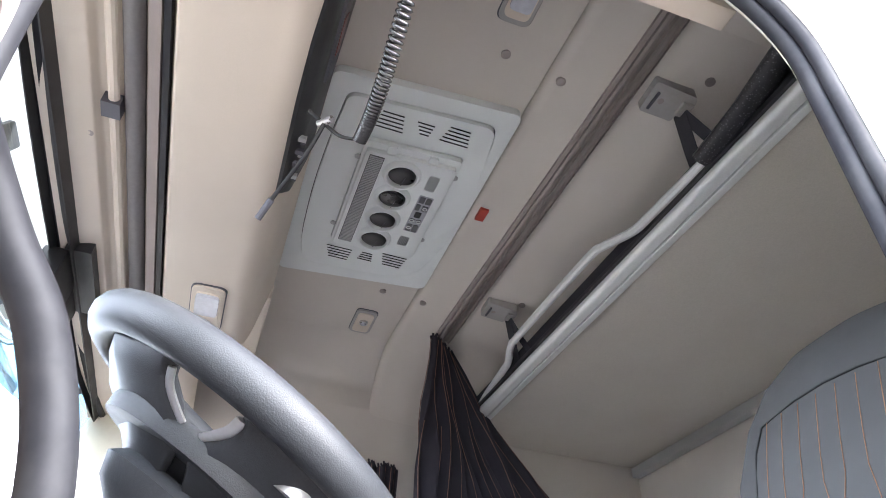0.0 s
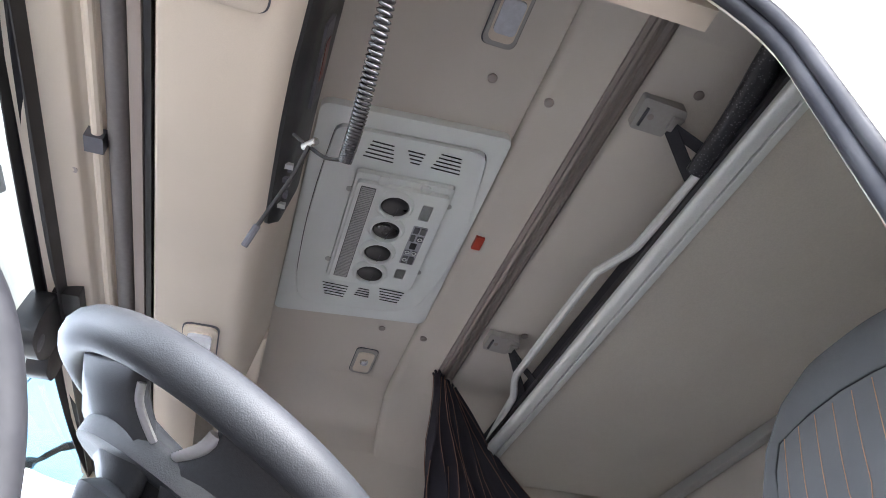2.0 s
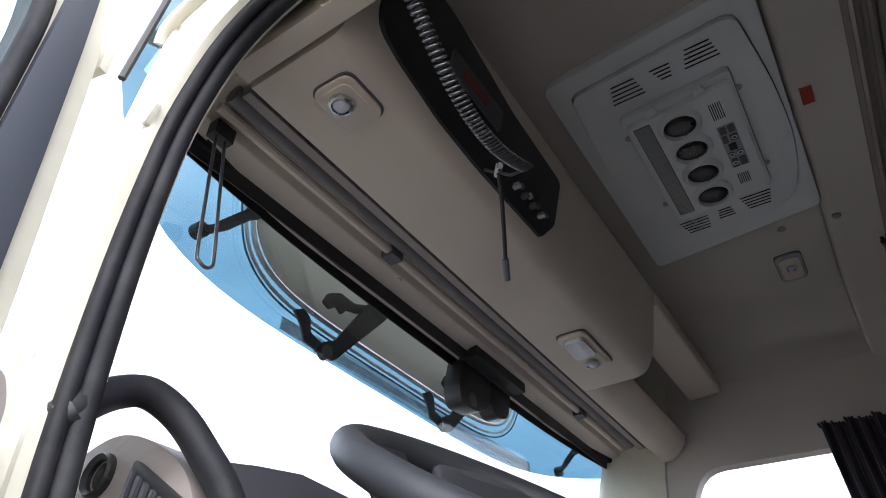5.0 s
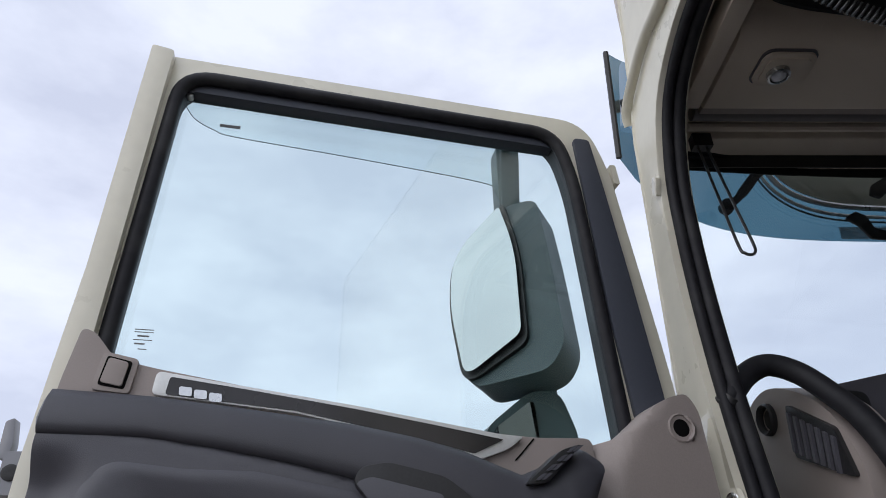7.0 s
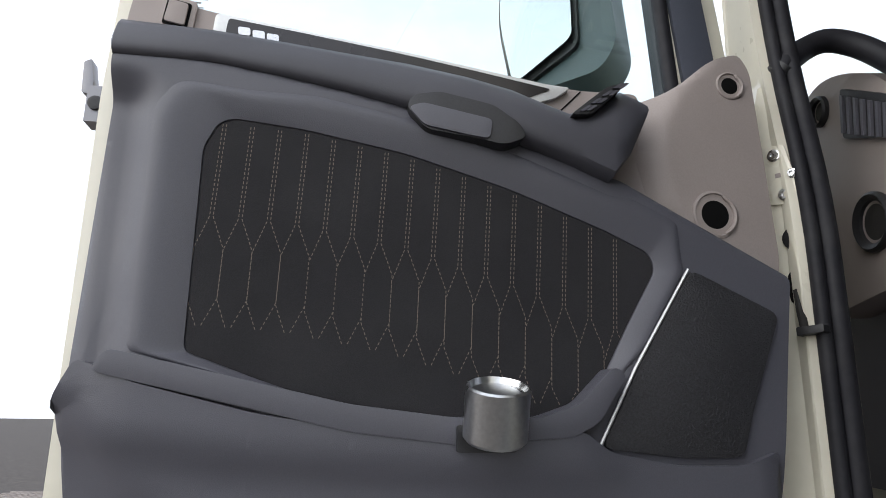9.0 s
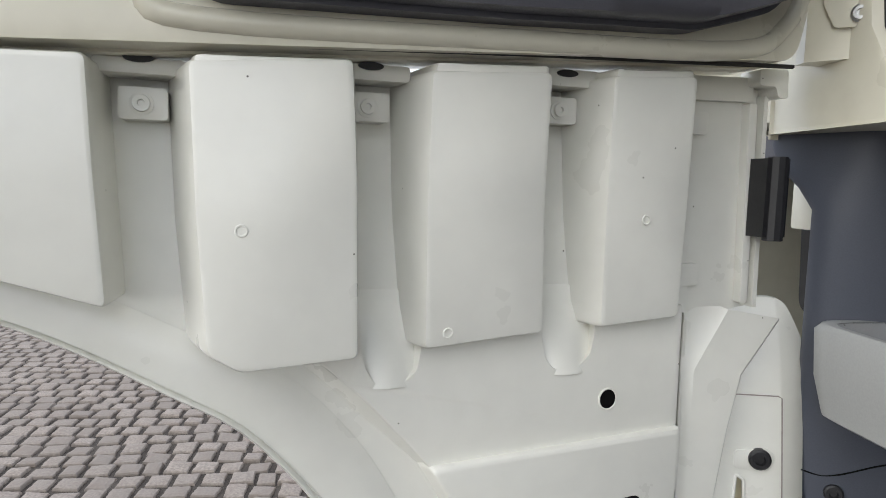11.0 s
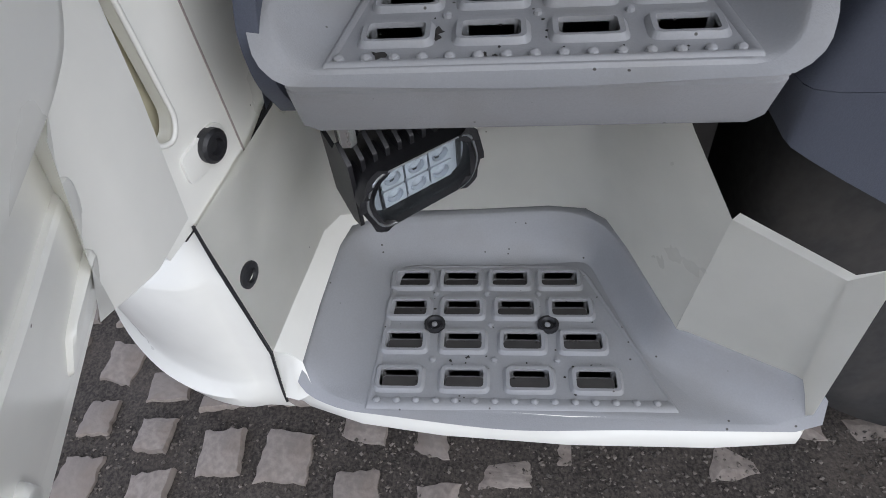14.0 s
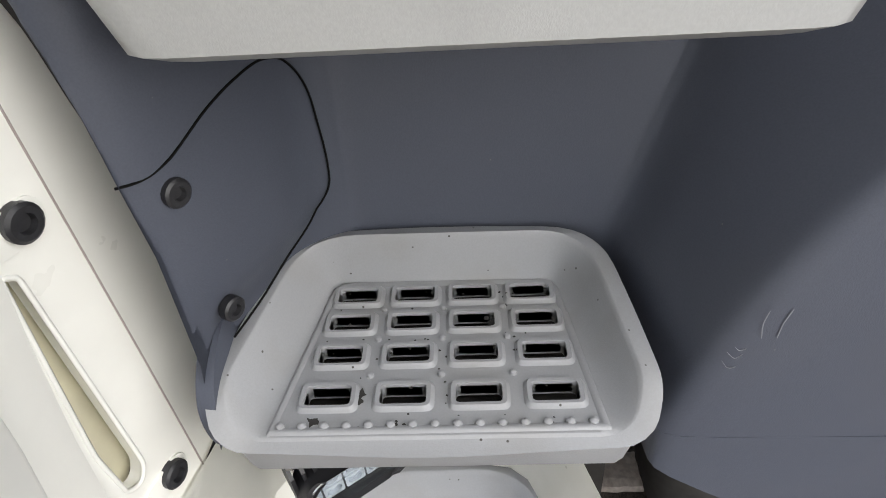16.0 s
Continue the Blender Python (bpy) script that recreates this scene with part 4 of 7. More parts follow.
def lining_n(a, b):
    """How far the lower lining bulges: a soft ridge, a soft fold above it, flat towards the front edge."""
    best = 9.0
    for p, q in zip(SWELL, SWELL[1:]):
        e = q - p
        w = max(0.0, min(1.0, (Vector((a, b)) - p).dot(e) / e.length_squared))
        d = Vector((a, b)) - (p + e * w)
        best = min(best, d.length, key=abs) if d.x * -e.y + d.y * e.x < 0 else min(best, -d.length, key=abs)
    fold = np.interp(a, [0.08, 0.33, 0.72, 0.95], [1.63, 1.645, 1.67, 1.70]).item()
    edge = soft((a - 0.08) / 0.02) * 0.010
    return 0.018 + edge + 0.030 * soft((best + 0.030) / 0.075) + 0.016 * soft((b - fold + 0.02) / 0.05) * soft((a - 0.26) / 0.1) - 0.012 * soft((a - 0.86) / 0.07)


swell_line = rounded([(0.943, 1.74), (0.921, 1.60), (0.900, 1.566), (0.868, 1.546), (0.788, 1.544), (0.756, 1.532), (0.679, 1.498), (0.612, 1.466), (0.378, 1.473), (0.20, 1.481), (0.118, 1.505), (0.090, 1.537), (0.078, 1.69), (0.131, 1.672), (0.22, 1.672), (0.31, 1.688), (0.347, 1.714), (0.394, 1.703), (0.508, 1.702), (0.618, 1.715), (0.725, 1.732), (0.86, 1.765), (0.92, 1.79)], 0.012, 3)
bm = slab(swell_line, FN_DOOR, 0.0, 1.0)
for i in range(1, 40):
    bmesh.ops.bisect_plane(bm, geom=[*bm.verts, *bm.edges, *bm.faces], plane_co=(0.07 + 0.022 * i, 0, 0), plane_no=(1, 0, 0))
for i in range(1, 20):
    bmesh.ops.bisect_plane(bm, geom=[*bm.verts, *bm.edges, *bm.faces], plane_co=(0, 0, 1.455 + 0.017 * i), plane_no=(0, 0, 1))
for v in bm.verts:
    v.co.y = lining_n(v.co.x, v.co.z) if v.co.y > 0.5 else 0.01
dpart("lining_swell", bm, M_DARK, smooth=60)
bm = slab(rounded(lower, 0.012, 3), FN_DOOR, 0.0, 1.0)
for i in range(1, 90):
    bmesh.ops.bisect_plane(bm, geom=[*bm.verts, *bm.edges, *bm.faces], plane_co=(0.03 + 0.0104 * i, 0, 0), plane_no=(1, 0, 0))
for i in range(1, 80):
    bmesh.ops.bisect_plane(bm, geom=[*bm.verts, *bm.edges, *bm.faces], plane_co=(0, 0, 1.46 + 0.0091 * i), plane_no=(0, 0, 1))


ins_out = rounded([(0.812, 1.80), (0.812, 2.05), (0.797, 2.083), (0.779, 2.091), (0.696, 2.083), (0.562, 2.059), (0.425, 2.019), (0.293, 1.968), (0.234, 1.940), (0.227, 1.918), (0.274, 1.837), (0.318, 1.755), (0.40, 1.715), (0.62, 1.73)], [0.01, 0.01, 0.01, 0.012, 0.02, 0.02, 0.02, 0.02, 0.014, 0.012, 0.02, 0.02, 0.02, 0.02])

grow = lambda a, b, k: (a + (k if a > 0.7 else -k * 0.65 if a < 0.3 else -k * 0.25), b + (k * 0.75 if b > 1.93 else 0))
ins_wide = [grow(a, b, 0.030) for a, b in ins_out]


def within(a, b, line):
    """Whether a point lies inside an outline."""
    hit = False
    for (x0, y0), (x1, y1) in zip(line, line[1:] + line[:1]):
        if (y0 > b) != (y1 > b) and a < x0 + (x1 - x0) * (b - y0) / (y1 - y0):
            hit = not hit
    return hit


def upper_n(a, b):
    """The upper lining: flat, sunk behind the insert, hollowed beside the rear edge and rounded off at the rim."""
    crown = np.interp(a, [0.03, 0.27, 0.41, 0.57, 0.78, 0.93], [1.914, 2.039, 2.083, 2.125, 2.164, 2.174]).item()
    hollow = 1 - soft((0.915 - a) / 0.055)
    sunk = 0.022 if within(a, b, ins_wide) else 0.0
    return 0.010 + 0.038 * soft((b - 1.47) / 0.24) - sunk - 0.030 * hollow * soft((crown - 0.018 - b) / 0.05) - 0.006 * soft((b - crown + 0.006) / 0.008) - 0.016 * soft((a - 0.925) / 0.03)


for v in bm.verts:
    v.co.y = upper_n(v.co.x, v.co.z) if v.co.y > 0.5 else -0.03
dpart("lining", bm, M_DARK, smooth=60)
arm_k = lambda u: np.interp(u, [0.36, 0.42, 0.50, 0.62], [1.42, 1.36, 1.18, 1.0]).item()
bm, rings = bmesh.new(), []
for u, zt, zm, zb in ((0.934, 2.216, 2.190, 2.172), (0.930, 2.223, 2.188, 2.163), (0.816, 2.219, 2.186, 2.163), (0.718, 2.210, 2.178, 2.151), (0.640, 2.202, 2.168, 2.138), (0.562, 2.193, 2.156, 2.121), (0.48, 2.178, 2.140, 2.100), (0.42, 2.162, 2.125, 2.083), (0.37, 2.143, 2.110, 2.066), (0.34, 2.132, 2.104, 2.055), (0.315, 2.142, 2.108, 2.044), (0.29, 2.159, 2.116, 2.034), (0.265, 2.171, 2.130, 2.066), (0.245, 2.167, 2.140, 2.102), (0.233, 2.155, 2.142, 2.128)):
    k = arm_k(u) * (1.0 if 0.25 < u < 0.932 else 0.86)
    rings.append([(u, n * k, z) for n, z in ((-0.02, zt - 0.004), (0.024, zt), (0.034, zt - 0.003), (0.044, zt * 0.6 + zm * 0.4), (0.0525, zm), (0.0545, zm * 0.55 + zb * 0.45), (0.0535, zb + 0.006), (0.049, zb + 0.001), (0.036, zb - 0.001), (-0.02, zb - 0.002))])
arm = dpart("armrest", loft(bm, rings, True, True), M_ARM, smooth=50)
dpart("grip_recess", dslab([(0.564, 2.116), (0.556, 2.133), (0.521, 2.139), (0.451, 2.122), (0.417, 2.096), (0.408, 2.078), (0.438, 2.067), (0.476, 2.076), (0.538, 2.086)], 0.03, lambda a, b: 0.0548 * arm_k(a) + 0.0025, 0.010), M_BLACK, arm, bevel=0.002)
dpart("grip", dslab([(0.562, 2.114), (0.543, 2.121), (0.453, 2.100), (0.457, 2.073), (0.484, 2.078), (0.541, 2.090)], lambda a, b: 0.0548 * arm_k(a) + 0.001, lambda a, b: 0.0548 * arm_k(a) + 0.0065, 0.008), M_DARK, arm, bevel=0.0025)
pod = dpart("switch_pod", dslab([(0.350, 2.113), (0.298, 2.157), (0.268, 2.166), (0.320, 2.116)], 0.045, 0.0815, 0.008), M_BLACK, arm, bevel=0.004)
for i in range(4):
    a, b = 0.338 - 0.0155 * i, 2.118 + 0.0120 * i
    for k in (0, 1):
        dpart("switch", dslab([(a - k * 0.008, b + k * 0.001), (a - 0.011 - k * 0.008, b + 0.0085 + k * 0.001), (a - 0.0165 - k * 0.008, b + 0.0085 + k * 0.001), (a - 0.0055 - k * 0.008, b + k * 0.001)], 0.080, 0.084, 0.0015), M_DARK, pod)

# stitched insert and pocket
ins = dpart("insert", dslab(ins_out, 0.026, 0.0385), M_FABRIC)
bm = bmesh.new()
loft(bm, [[(p, n, q) for p, q in [grow(a, b, k) for a, b in ins_out]] for k, n in ((0.062, 0.0460), (0.056, 0.0500), (0.046, 0.0506), (0.036, 0.0494), (0.006, 0.0415), (0.0015, 0.0400), (0.0, 0.0340))])
dpart("insert_rim", bm, M_DARK, ins, smooth=50)


def stitch_row(bm, pts, n, size=0.0036, gap=0.0024, w=0.0005):
    for p, q in zip(pts, pts[1:]):
        p, q = Vector(p), Vector(q)
        d = (q - p)
        k = max(1, int(d.length / (size + gap)))
        t, s = d.normalized(), Vector((-d.normalized().y, d.normalized().x))
        for i in range(k):
            a = p + d * (i / k)
            b = a + t * size
            c = [a + s * w, b + s * w, b - s * w, a - s * w]
            vs = [bm.verts.new((v.x, n, v.y)) for v in c]
            bm.faces.new(vs)


bm = bmesh.new()
for i in range(16):
    u0 = 0.790 - 0.0340 * i
    ztop = np.interp(u0, [0.234, 0.293, 0.425, 0.562, 0.696, 0.80], [1.940, 1.968, 2.019, 2.059, 2.083, 2.088]).item()
    low = max(1.735, ztop - 0.26)
    for side in (-0.0021, 0.0021):
        s = 1 if side > 0 else -1
        stitch_row(bm, [(u0 + side, ztop - 0.004), (u0 + side + 0.006, ztop - 0.125), (u0 + side + 0.006 + s * 0.0150, ztop - 0.165), (u0 + side + 0.008 + s * 0.0150, max(low, ztop - 0.225)), (u0 + side + 0.010, low)], 0.0391)
dpart("stitching", bm, M_THREAD, ins, "fine pale stitching")
dpart("pocket_wall", dslab([(0.90, 1.775), (0.885, 1.80), (0.62, 1.742), (0.50, 1.728), (0.40, 1.728), (0.35, 1.745), (0.305, 1.79), (0.29, 1.78), (0.325, 1.725), (0.36, 1.706), (0.50, 1.698), (0.62, 1.712)], 0.03, 0.076, 0.010), M_DARK, bevel=0.008)
cup = dpart("metal_holder", turned((0.462, 0.105, 1.705), (0.0, 0.35, 1), [(0.033, 0.0), (0.036, 0.004), (0.036, 0.06), (0.033, 0.062), (0.03, 0.055)], 24), M_CHROME, None, "chromed metal cup holder")
dpart("holder_bracket", dslab(rect(0.43, 0.50, 1.69, 1.72, 0.004), 0.06, 0.080), M_BLACK, cup)
gr = dpart("speaker_grille", dslab([(0.183, 1.918), (0.264, 1.79), (0.317, 1.692), (0.214, 1.681), (0.131, 1.681), (0.112, 1.739), (0.062, 1.862)], 0.03, 0.054, 0.014), mat("perforated_black_grille", (0.03, 0.03, 0.034), 0.55, grain=0.5, grain_scale=420, bump=0.9, bump_scale=420), None, "black perforated speaker grille", bevel=0.003)
dpart("grille_edge", sweep(bmesh.new(), [(0.187, 0.054, 1.918), (0.268, 0.054, 1.79), (0.320, 0.054, 1.694)], 0.0022, 6), M_SILVER, gr)
dpart("reflector", dslab([(0.193, 1.608), (0.144, 1.605), (0.153, 1.582), (0.198, 1.584)], 0.050, 0.0605, 0.004), M_ORANGE, None, "orange side reflector", bevel=0.0015)
dpart("reflector_recess", dslab([(0.197, 1.611), (0.140, 1.607), (0.149, 1.577), (0.202, 1.580)], 0.048, 0.0585, 0.004), M_DARK)
for a0, b0, a1, b1, w in ((0.300, 1.573, 0.268, 1.600, 0.0035), (0.285, 1.588, 0.255, 1.603, 0.0028), (0.25, 1.607, 0.231, 1.619, 0.0018)):
    mid = ((a0 + a1) / 2, (b0 + b1) / 2 + 0.002)
    dpart("scratch", sweep(bmesh.new(), [(a0, lining_n(a0, b0) - 0.0002, b0), (mid[0], lining_n(*mid) + 0.0002, mid[1]), (a1, lining_n(a1, b1) - 0.0002, b1)], [0.0006, w, 0.0006], 5, flat=0.25, up=(0, 1, 0)), M_SILVER, None, "pale scuff mark")

dpart("sill_lip", sweep(bmesh.new(), smoothed([(0.962, -0.014, 1.60), (0.934, -0.014, 1.549), (0.894, -0.014, 1.524), (0.84, -0.014, 1.526), (0.784, -0.014, 1.523), (0.726, -0.014, 1.501), (0.667, -0.014, 1.467), (0.625, -0.014, 1.449), (0.363, -0.014, 1.457), (0.132, -0.014, 1.468), (0.075, -0.014, 1.495), (0.053, -0.014, 1.535)], 5), 0.010, 8), M_CREAM, smooth=70)
dpart("drip_seam", sweep(bmesh.new(), [(0.95, -0.022, 1.413), (0.70, -0.022, 1.430), (0.36, -0.022, 1.4475), (0.05, -0.022, 1.460)], 0.0024, 5), M_DIRT)
dpart("sill_button", turned((0.93, -0.012, 1.484), (0, 1, 0), [(0.0185, -0.004), (0.018, 0.003), (0.012, 0.006), (0.001, 0.007)], 20), M_DARK)

# latch and striker hardware
lt = dpart("latch", boxed(0.958, 0.988, -0.072, -0.040, 2.108, 2.160), M_WIRE, None, "bare metal door latch", bevel=0.005)
dpart("latch_claw", slab(rounded([(0.986, 2.150), (0.998, 2.152), (1.000, 2.198), (0.990, 2.203), (0.984, 2.17)], 0.003), FN_DOOR, -0.066, -0.046), M_WIRE, lt, bevel=0.003)
dpart("latch_bolt", turned((0.975, -0.04, 2.134), (0, 1, 0), [(0.010, -0.002), (0.010, 0.004), (0.006, 0.005), (0.001, 0.004)], 14), M_BLACK, lt)

# ---- lower door skirt ----
NP = lambda b: np.interp(b, [0.70, 0.745, 0.80, 0.86, 0.90, 1.0, 1.19, 1.30], [-0.150, -0.132, -0.115, -0.101, -0.094, -0.090, -0.092, -0.100]).item()
TOP = lambda a: 1.4605 - 0.053 * a
arch = [tuple(v)[:2] for v in smoothed([(0.97, 1.262, 0), (0.928, 1.249, 0), (0.819, 1.222, 0), (0.742, 1.190, 0), (0.656, 1.139, 0), (0.595, 1.100, 0), (0.54, 1.040, 0), (0.508, 0.990, 0), (0.468, 0.916, 0), (0.441, 0.85, 0), (0.424, 0.78, 0), (0.414, 0.746, 0)], 3)]


def grid_panel(outline, thick):
    """A sheet that follows NP, cut to an outline in u, z."""
    bm = bmesh.new()
    zs = sorted({b for _, b in outline})
    lo, hi = zs[0], zs[-1]
    plate(bm, outline, [], FN_DOOR, 0.0, 1.0)
    for c in [lo + (hi - lo) * i / 18 for i in range(1, 18)]:
        bmesh.ops.bisect_plane(bm, geom=[*bm.verts, *bm.edges, *bm.faces], plane_co=(0, 0, c), plane_no=(0, 0, 1))
    for v in bm.verts:
        v.co.y = NP(v.co.z) + (0 if v.co.y > 0.5 else -thick)
    return bm


def pad(outline, r, face, left=0.02, right=0.004, low=0.006, deep=0.03, crown=0.007):
    """A moulded raised field: a sloping flank on the rear side, steeper ones elsewhere, and a rounded crown. face: its depth at u, z."""
    line = rounded(outline, r, 4)
    c = sum(a for a, b in line) / len(line)
    z0, z1 = min(b for a, b in line), max(b for a, b in line)
    half = max(abs(a - c) for a, b in line)
    out = lambda a, b, k: (a + k * (left if a > c else right) * min(1, 2.5 * abs(a - c) / half) * (1 if a > c else -1), b - k * low * max(0, min(1, 2 - 6 * (b - z0) / (z1 - z0))))
    ins = lambda a, b, k: (a + (c - a) / half * crown * k * min(1, 2.5 * abs(a - c) / half), b + (crown * k if b < z0 + 0.25 * (z1 - z0) else -crown * k if b > z1 - 0.2 * (z1 - z0) else 0))
    rings = []
    for k, dn in ((1.0, -deep), (0.15, -0.012), (0.0, -0.004)):
        rings.append([(*[out(a, b, k)][0], face(a, b) + dn) for a, b in line])
    for k, dn in ((0.3, -0.0012), (1.0, 0.0)):
        rings.append([(*[ins(a, b, k)][0], face(a, b) + dn) for a, b in line])
    return loft(bmesh.new(), [[(a, n, b) for a, b, n in ring] for ring in rings], False, True)


skirt = dpart("skirt", grid_panel([*arch, (0.342, 0.748), (0.211, 0.746), (0.13, 0.752), (0.105, 0.80), (0.105, 1.455), (0.97, 1.409)], 0.012), M_SKIRT, None, "glossy white plastic lower door skirt with wheel arch cutout", smooth=50)
lip_in = [(a - 0.040 * min(1, max(0.25, (1.30 - b) / 0.2)), b + 0.032) for a, b in arch]
bm = bmesh.new()
loft(bm, [[(a, NP(b) + h, b) for a, b in [(a0 + (a1 - a0) * w, b0 + (b1 - b0) * w) for (a0, b0), (a1, b1) in zip(arch, lip_in)]] for w, h in ((-0.02, -0.014), (-0.02, 0.004), (0.03, 0.0075), (0.08, 0.0065), (0.10, 0.0015), (0.14, 0.0015), (0.16, 0.0062), (0.5, 0.0062), (0.98, 0.0058), (1.10, 0.0030), (1.3, 0.0005))], closed=False)
dpart("arch_lip", bm, M_SKIRT, skirt, smooth=60)
NOTCHES = [(0.491, 1.21), (0.491, 1.175), (0.486, 1.156), (0.476, 1.141), (0.448, 1.140), (0.434, 1.152), (0.429, 1.180), (0.429, 1.21),
           (0.300, 1.21), (0.300, 1.177), (0.295, 1.155), (0.285, 1.143), (0.256, 1.143), (0.241, 1.156), (0.237, 1.182), (0.237, 1.21)]
dpart("raised_field", pad([(0.545, 1.182), (0.53, 1.195), *NOTCHES, (0.128, 1.205), (0.127, 1.055), (0.413, 1.045), (0.455, 1.094), (0.488, 1.130)], [0.01, 0.004, *[0.004] * 16, 0.004, 0.01, 0.01, 0.02, 0.02], lambda a, b: -0.069, 0.022, 0.002, 0.0, 0.024, 0.005), M_SKIRT, skirt, smooth=40)
dpart("lower_field", pad([(0.420, 1.054), (0.128, 1.068), (0.130, 0.985), (0.134, 0.922), (0.150, 0.905), (0.175, 0.899), (0.274, 0.893), (0.337, 0.889), (0.352, 0.915), (0.375, 0.975), (0.398, 1.018)], [0.008, 0.004, 0.01, 0.012, 0.012, 0.012, 0.01, 0.012, 0.02, 0.02, 0.01], lambda a, b: -0.0605 - 0.004 * max(0, 0.97 - b) / 0.08, 0.010, 0.003, 0.006, 0.034, 0.006), M_SKIRT, skirt, smooth=40)
dpart("lower_ledge", pad([(0.402, 0.836), (0.398, 0.803), (0.366, 0.790), (0.345, 0.766), (0.125, 0.763), (0.125, 0.840), (0.20, 0.832), (0.33, 0.826)], 0.012, lambda a, b: NP(b) + 0.0035, 0.006, 0.0, 0.003, 0.006, 0.004), M_SKIRT, skirt, smooth=40)
for line in ([(0.314, 0.770), (0.311, 0.786), (0.242, 0.794), (0.233, 0.768)], [(0.186, 0.770), (0.178, 0.790), (0.134, 0.801), (0.128, 0.770)]):
    dpart("edge_pad", pad(line, 0.005, lambda a, b: NP(b) + 0.0065, 0.003, 0.002, 0.001, 0.005, 0.003), M_SKIRT, skirt, smooth=40)
bm = bmesh.new()
loft(bm, [[(0.127, -0.070, 1.195), (0.127, -0.070, 1.129), (0.126, -0.070, 1.07), (0.127, -0.066, 0.98), (0.133, -0.072, 0.915), (0.160, -0.085, 0.875), (0.150, -0.106, 0.80), (0.142, -0.124, 0.755)],
          [(0.120, -0.100, 1.195), (0.117, -0.098, 1.129), (0.115, -0.098, 1.07), (0.115, -0.098, 0.98), (0.119, -0.100, 0.915), (0.138, -0.106, 0.87), (0.136, -0.113, 0.80), (0.132, -0.120, 0.752)],
          [(0.056, -0.096, 1.196), (0.108, -0.090, 1.129), (0.102, -0.088, 1.07), (0.100, -0.088, 0.98), (0.101, -0.090, 0.915), (0.112, -0.096, 0.87), (0.112, -0.101, 0.80), (0.112, -0.107, 0.749)],
          [(0.050, -0.088, 1.193), (0.098, -0.083, 1.124), (0.096, -0.084, 1.066), (0.095, -0.085, 0.98), (0.097, -0.087, 0.915), (0.104, -0.092, 0.87), (0.104, -0.097, 0.80), (0.104, -0.103, 0.748)],
          [(-0.018, -0.080, 1.181), (0.034, -0.079, 1.117), (0.048, -0.080, 1.052), (0.059, -0.082, 0.97), (0.064, -0.085, 0.90), (0.064, -0.087, 0.83), (0.064, -0.090, 0.79), (0.064, -0.093, 0.746)],
          [(-0.022, -0.083, 1.178), (0.030, -0.082, 1.114), (0.044, -0.083, 1.050), (0.055, -0.085, 0.97), (0.060, -0.088, 0.90), (0.060, -0.090, 0.83), (0.060, -0.093, 0.79), (0.060, -0.096, 0.745)],
          [(-0.022, -0.112, 1.178), (0.030, -0.112, 1.114), (0.044, -0.113, 1.050), (0.055, -0.115, 0.97), (0.060, -0.118, 0.90), (0.060, -0.12, 0.83), (0.060, -0.122, 0.79), (0.060, -0.125, 0.745)]], closed=False)
dpart("front_flange", bm, M_SKIRT, skirt, smooth=30)
RIBS = (([(0.955, 1.412), (0.701, 1.420), (0.698, 1.336), (0.692, 1.232), (0.759, 1.254), (0.82, 1.271), (0.90, 1.287), (0.955, 1.294)], lambda a, b: -0.016),
        ([(0.633, 1.420), (0.507, 1.430), (0.503, 1.342), (0.501, 1.182), (0.597, 1.176), (0.622, 1.192), (0.629, 1.295)], lambda a, b: -0.014),
        ([(0.439, 1.428), (0.324, 1.434), (0.321, 1.321), (0.312, 1.188), (0.433, 1.178), (0.438, 1.319)], lambda a, b: -0.022 - 0.024 * max(0, 1.43 - b) / 0.25),
        ([(0.258, 1.437), (0.162, 1.443), (0.156, 1.32), (0.150, 1.196), (0.245, 1.189), (0.252, 1.31)], lambda a, b: -0.027 - 0.024 * max(0, 1.43 - b) / 0.25))
for line, face in RIBS:
    rib = dpart("rib", pad(line, 0.006, face, 0.020, 0.003, 0.004, 0.085, 0.0045), M_SKIRT, skirt, smooth=40)
    a0, a1 = line[0][0] - 0.004, line[1][0] + 0.002
    dpart("rib_top", pad([(a0, TOP(a0) - 0.003), (a1, TOP(a1) - 0.003), (a1, TOP(a1) - 0.020), (a0, TOP(a0) - 0.022)], 0.004, lambda a, b: face(a, b) - 0.002, 0.012, 0.002, 0.004, 0.08, 0.005), M_SKIRT, rib, smooth=40)
for a0, a1 in ((0.493, 0.427), (0.302, 0.235)):
    bm = bmesh.new()
    loft(bm, [[(a0 + (a1 - a0) * q, n - 0.012 * (2 * q - 1) ** 2 * s, z) for q in (0, 0.12, 0.3, 0.5, 0.7, 0.88, 1)] for n, z, s in ((-0.106, 1.238, 0), (-0.0925, 1.226, 0), (-0.0915, 1.210, 0), (-0.088, 1.203, 0.2), (-0.078, 1.176, 0.6), (-0.069, 1.150, 1.0), (-0.0655, 1.137, 1.0))], closed=False)
    dpart("groove_foot", bm, M_SKIRT, skirt, smooth=50)
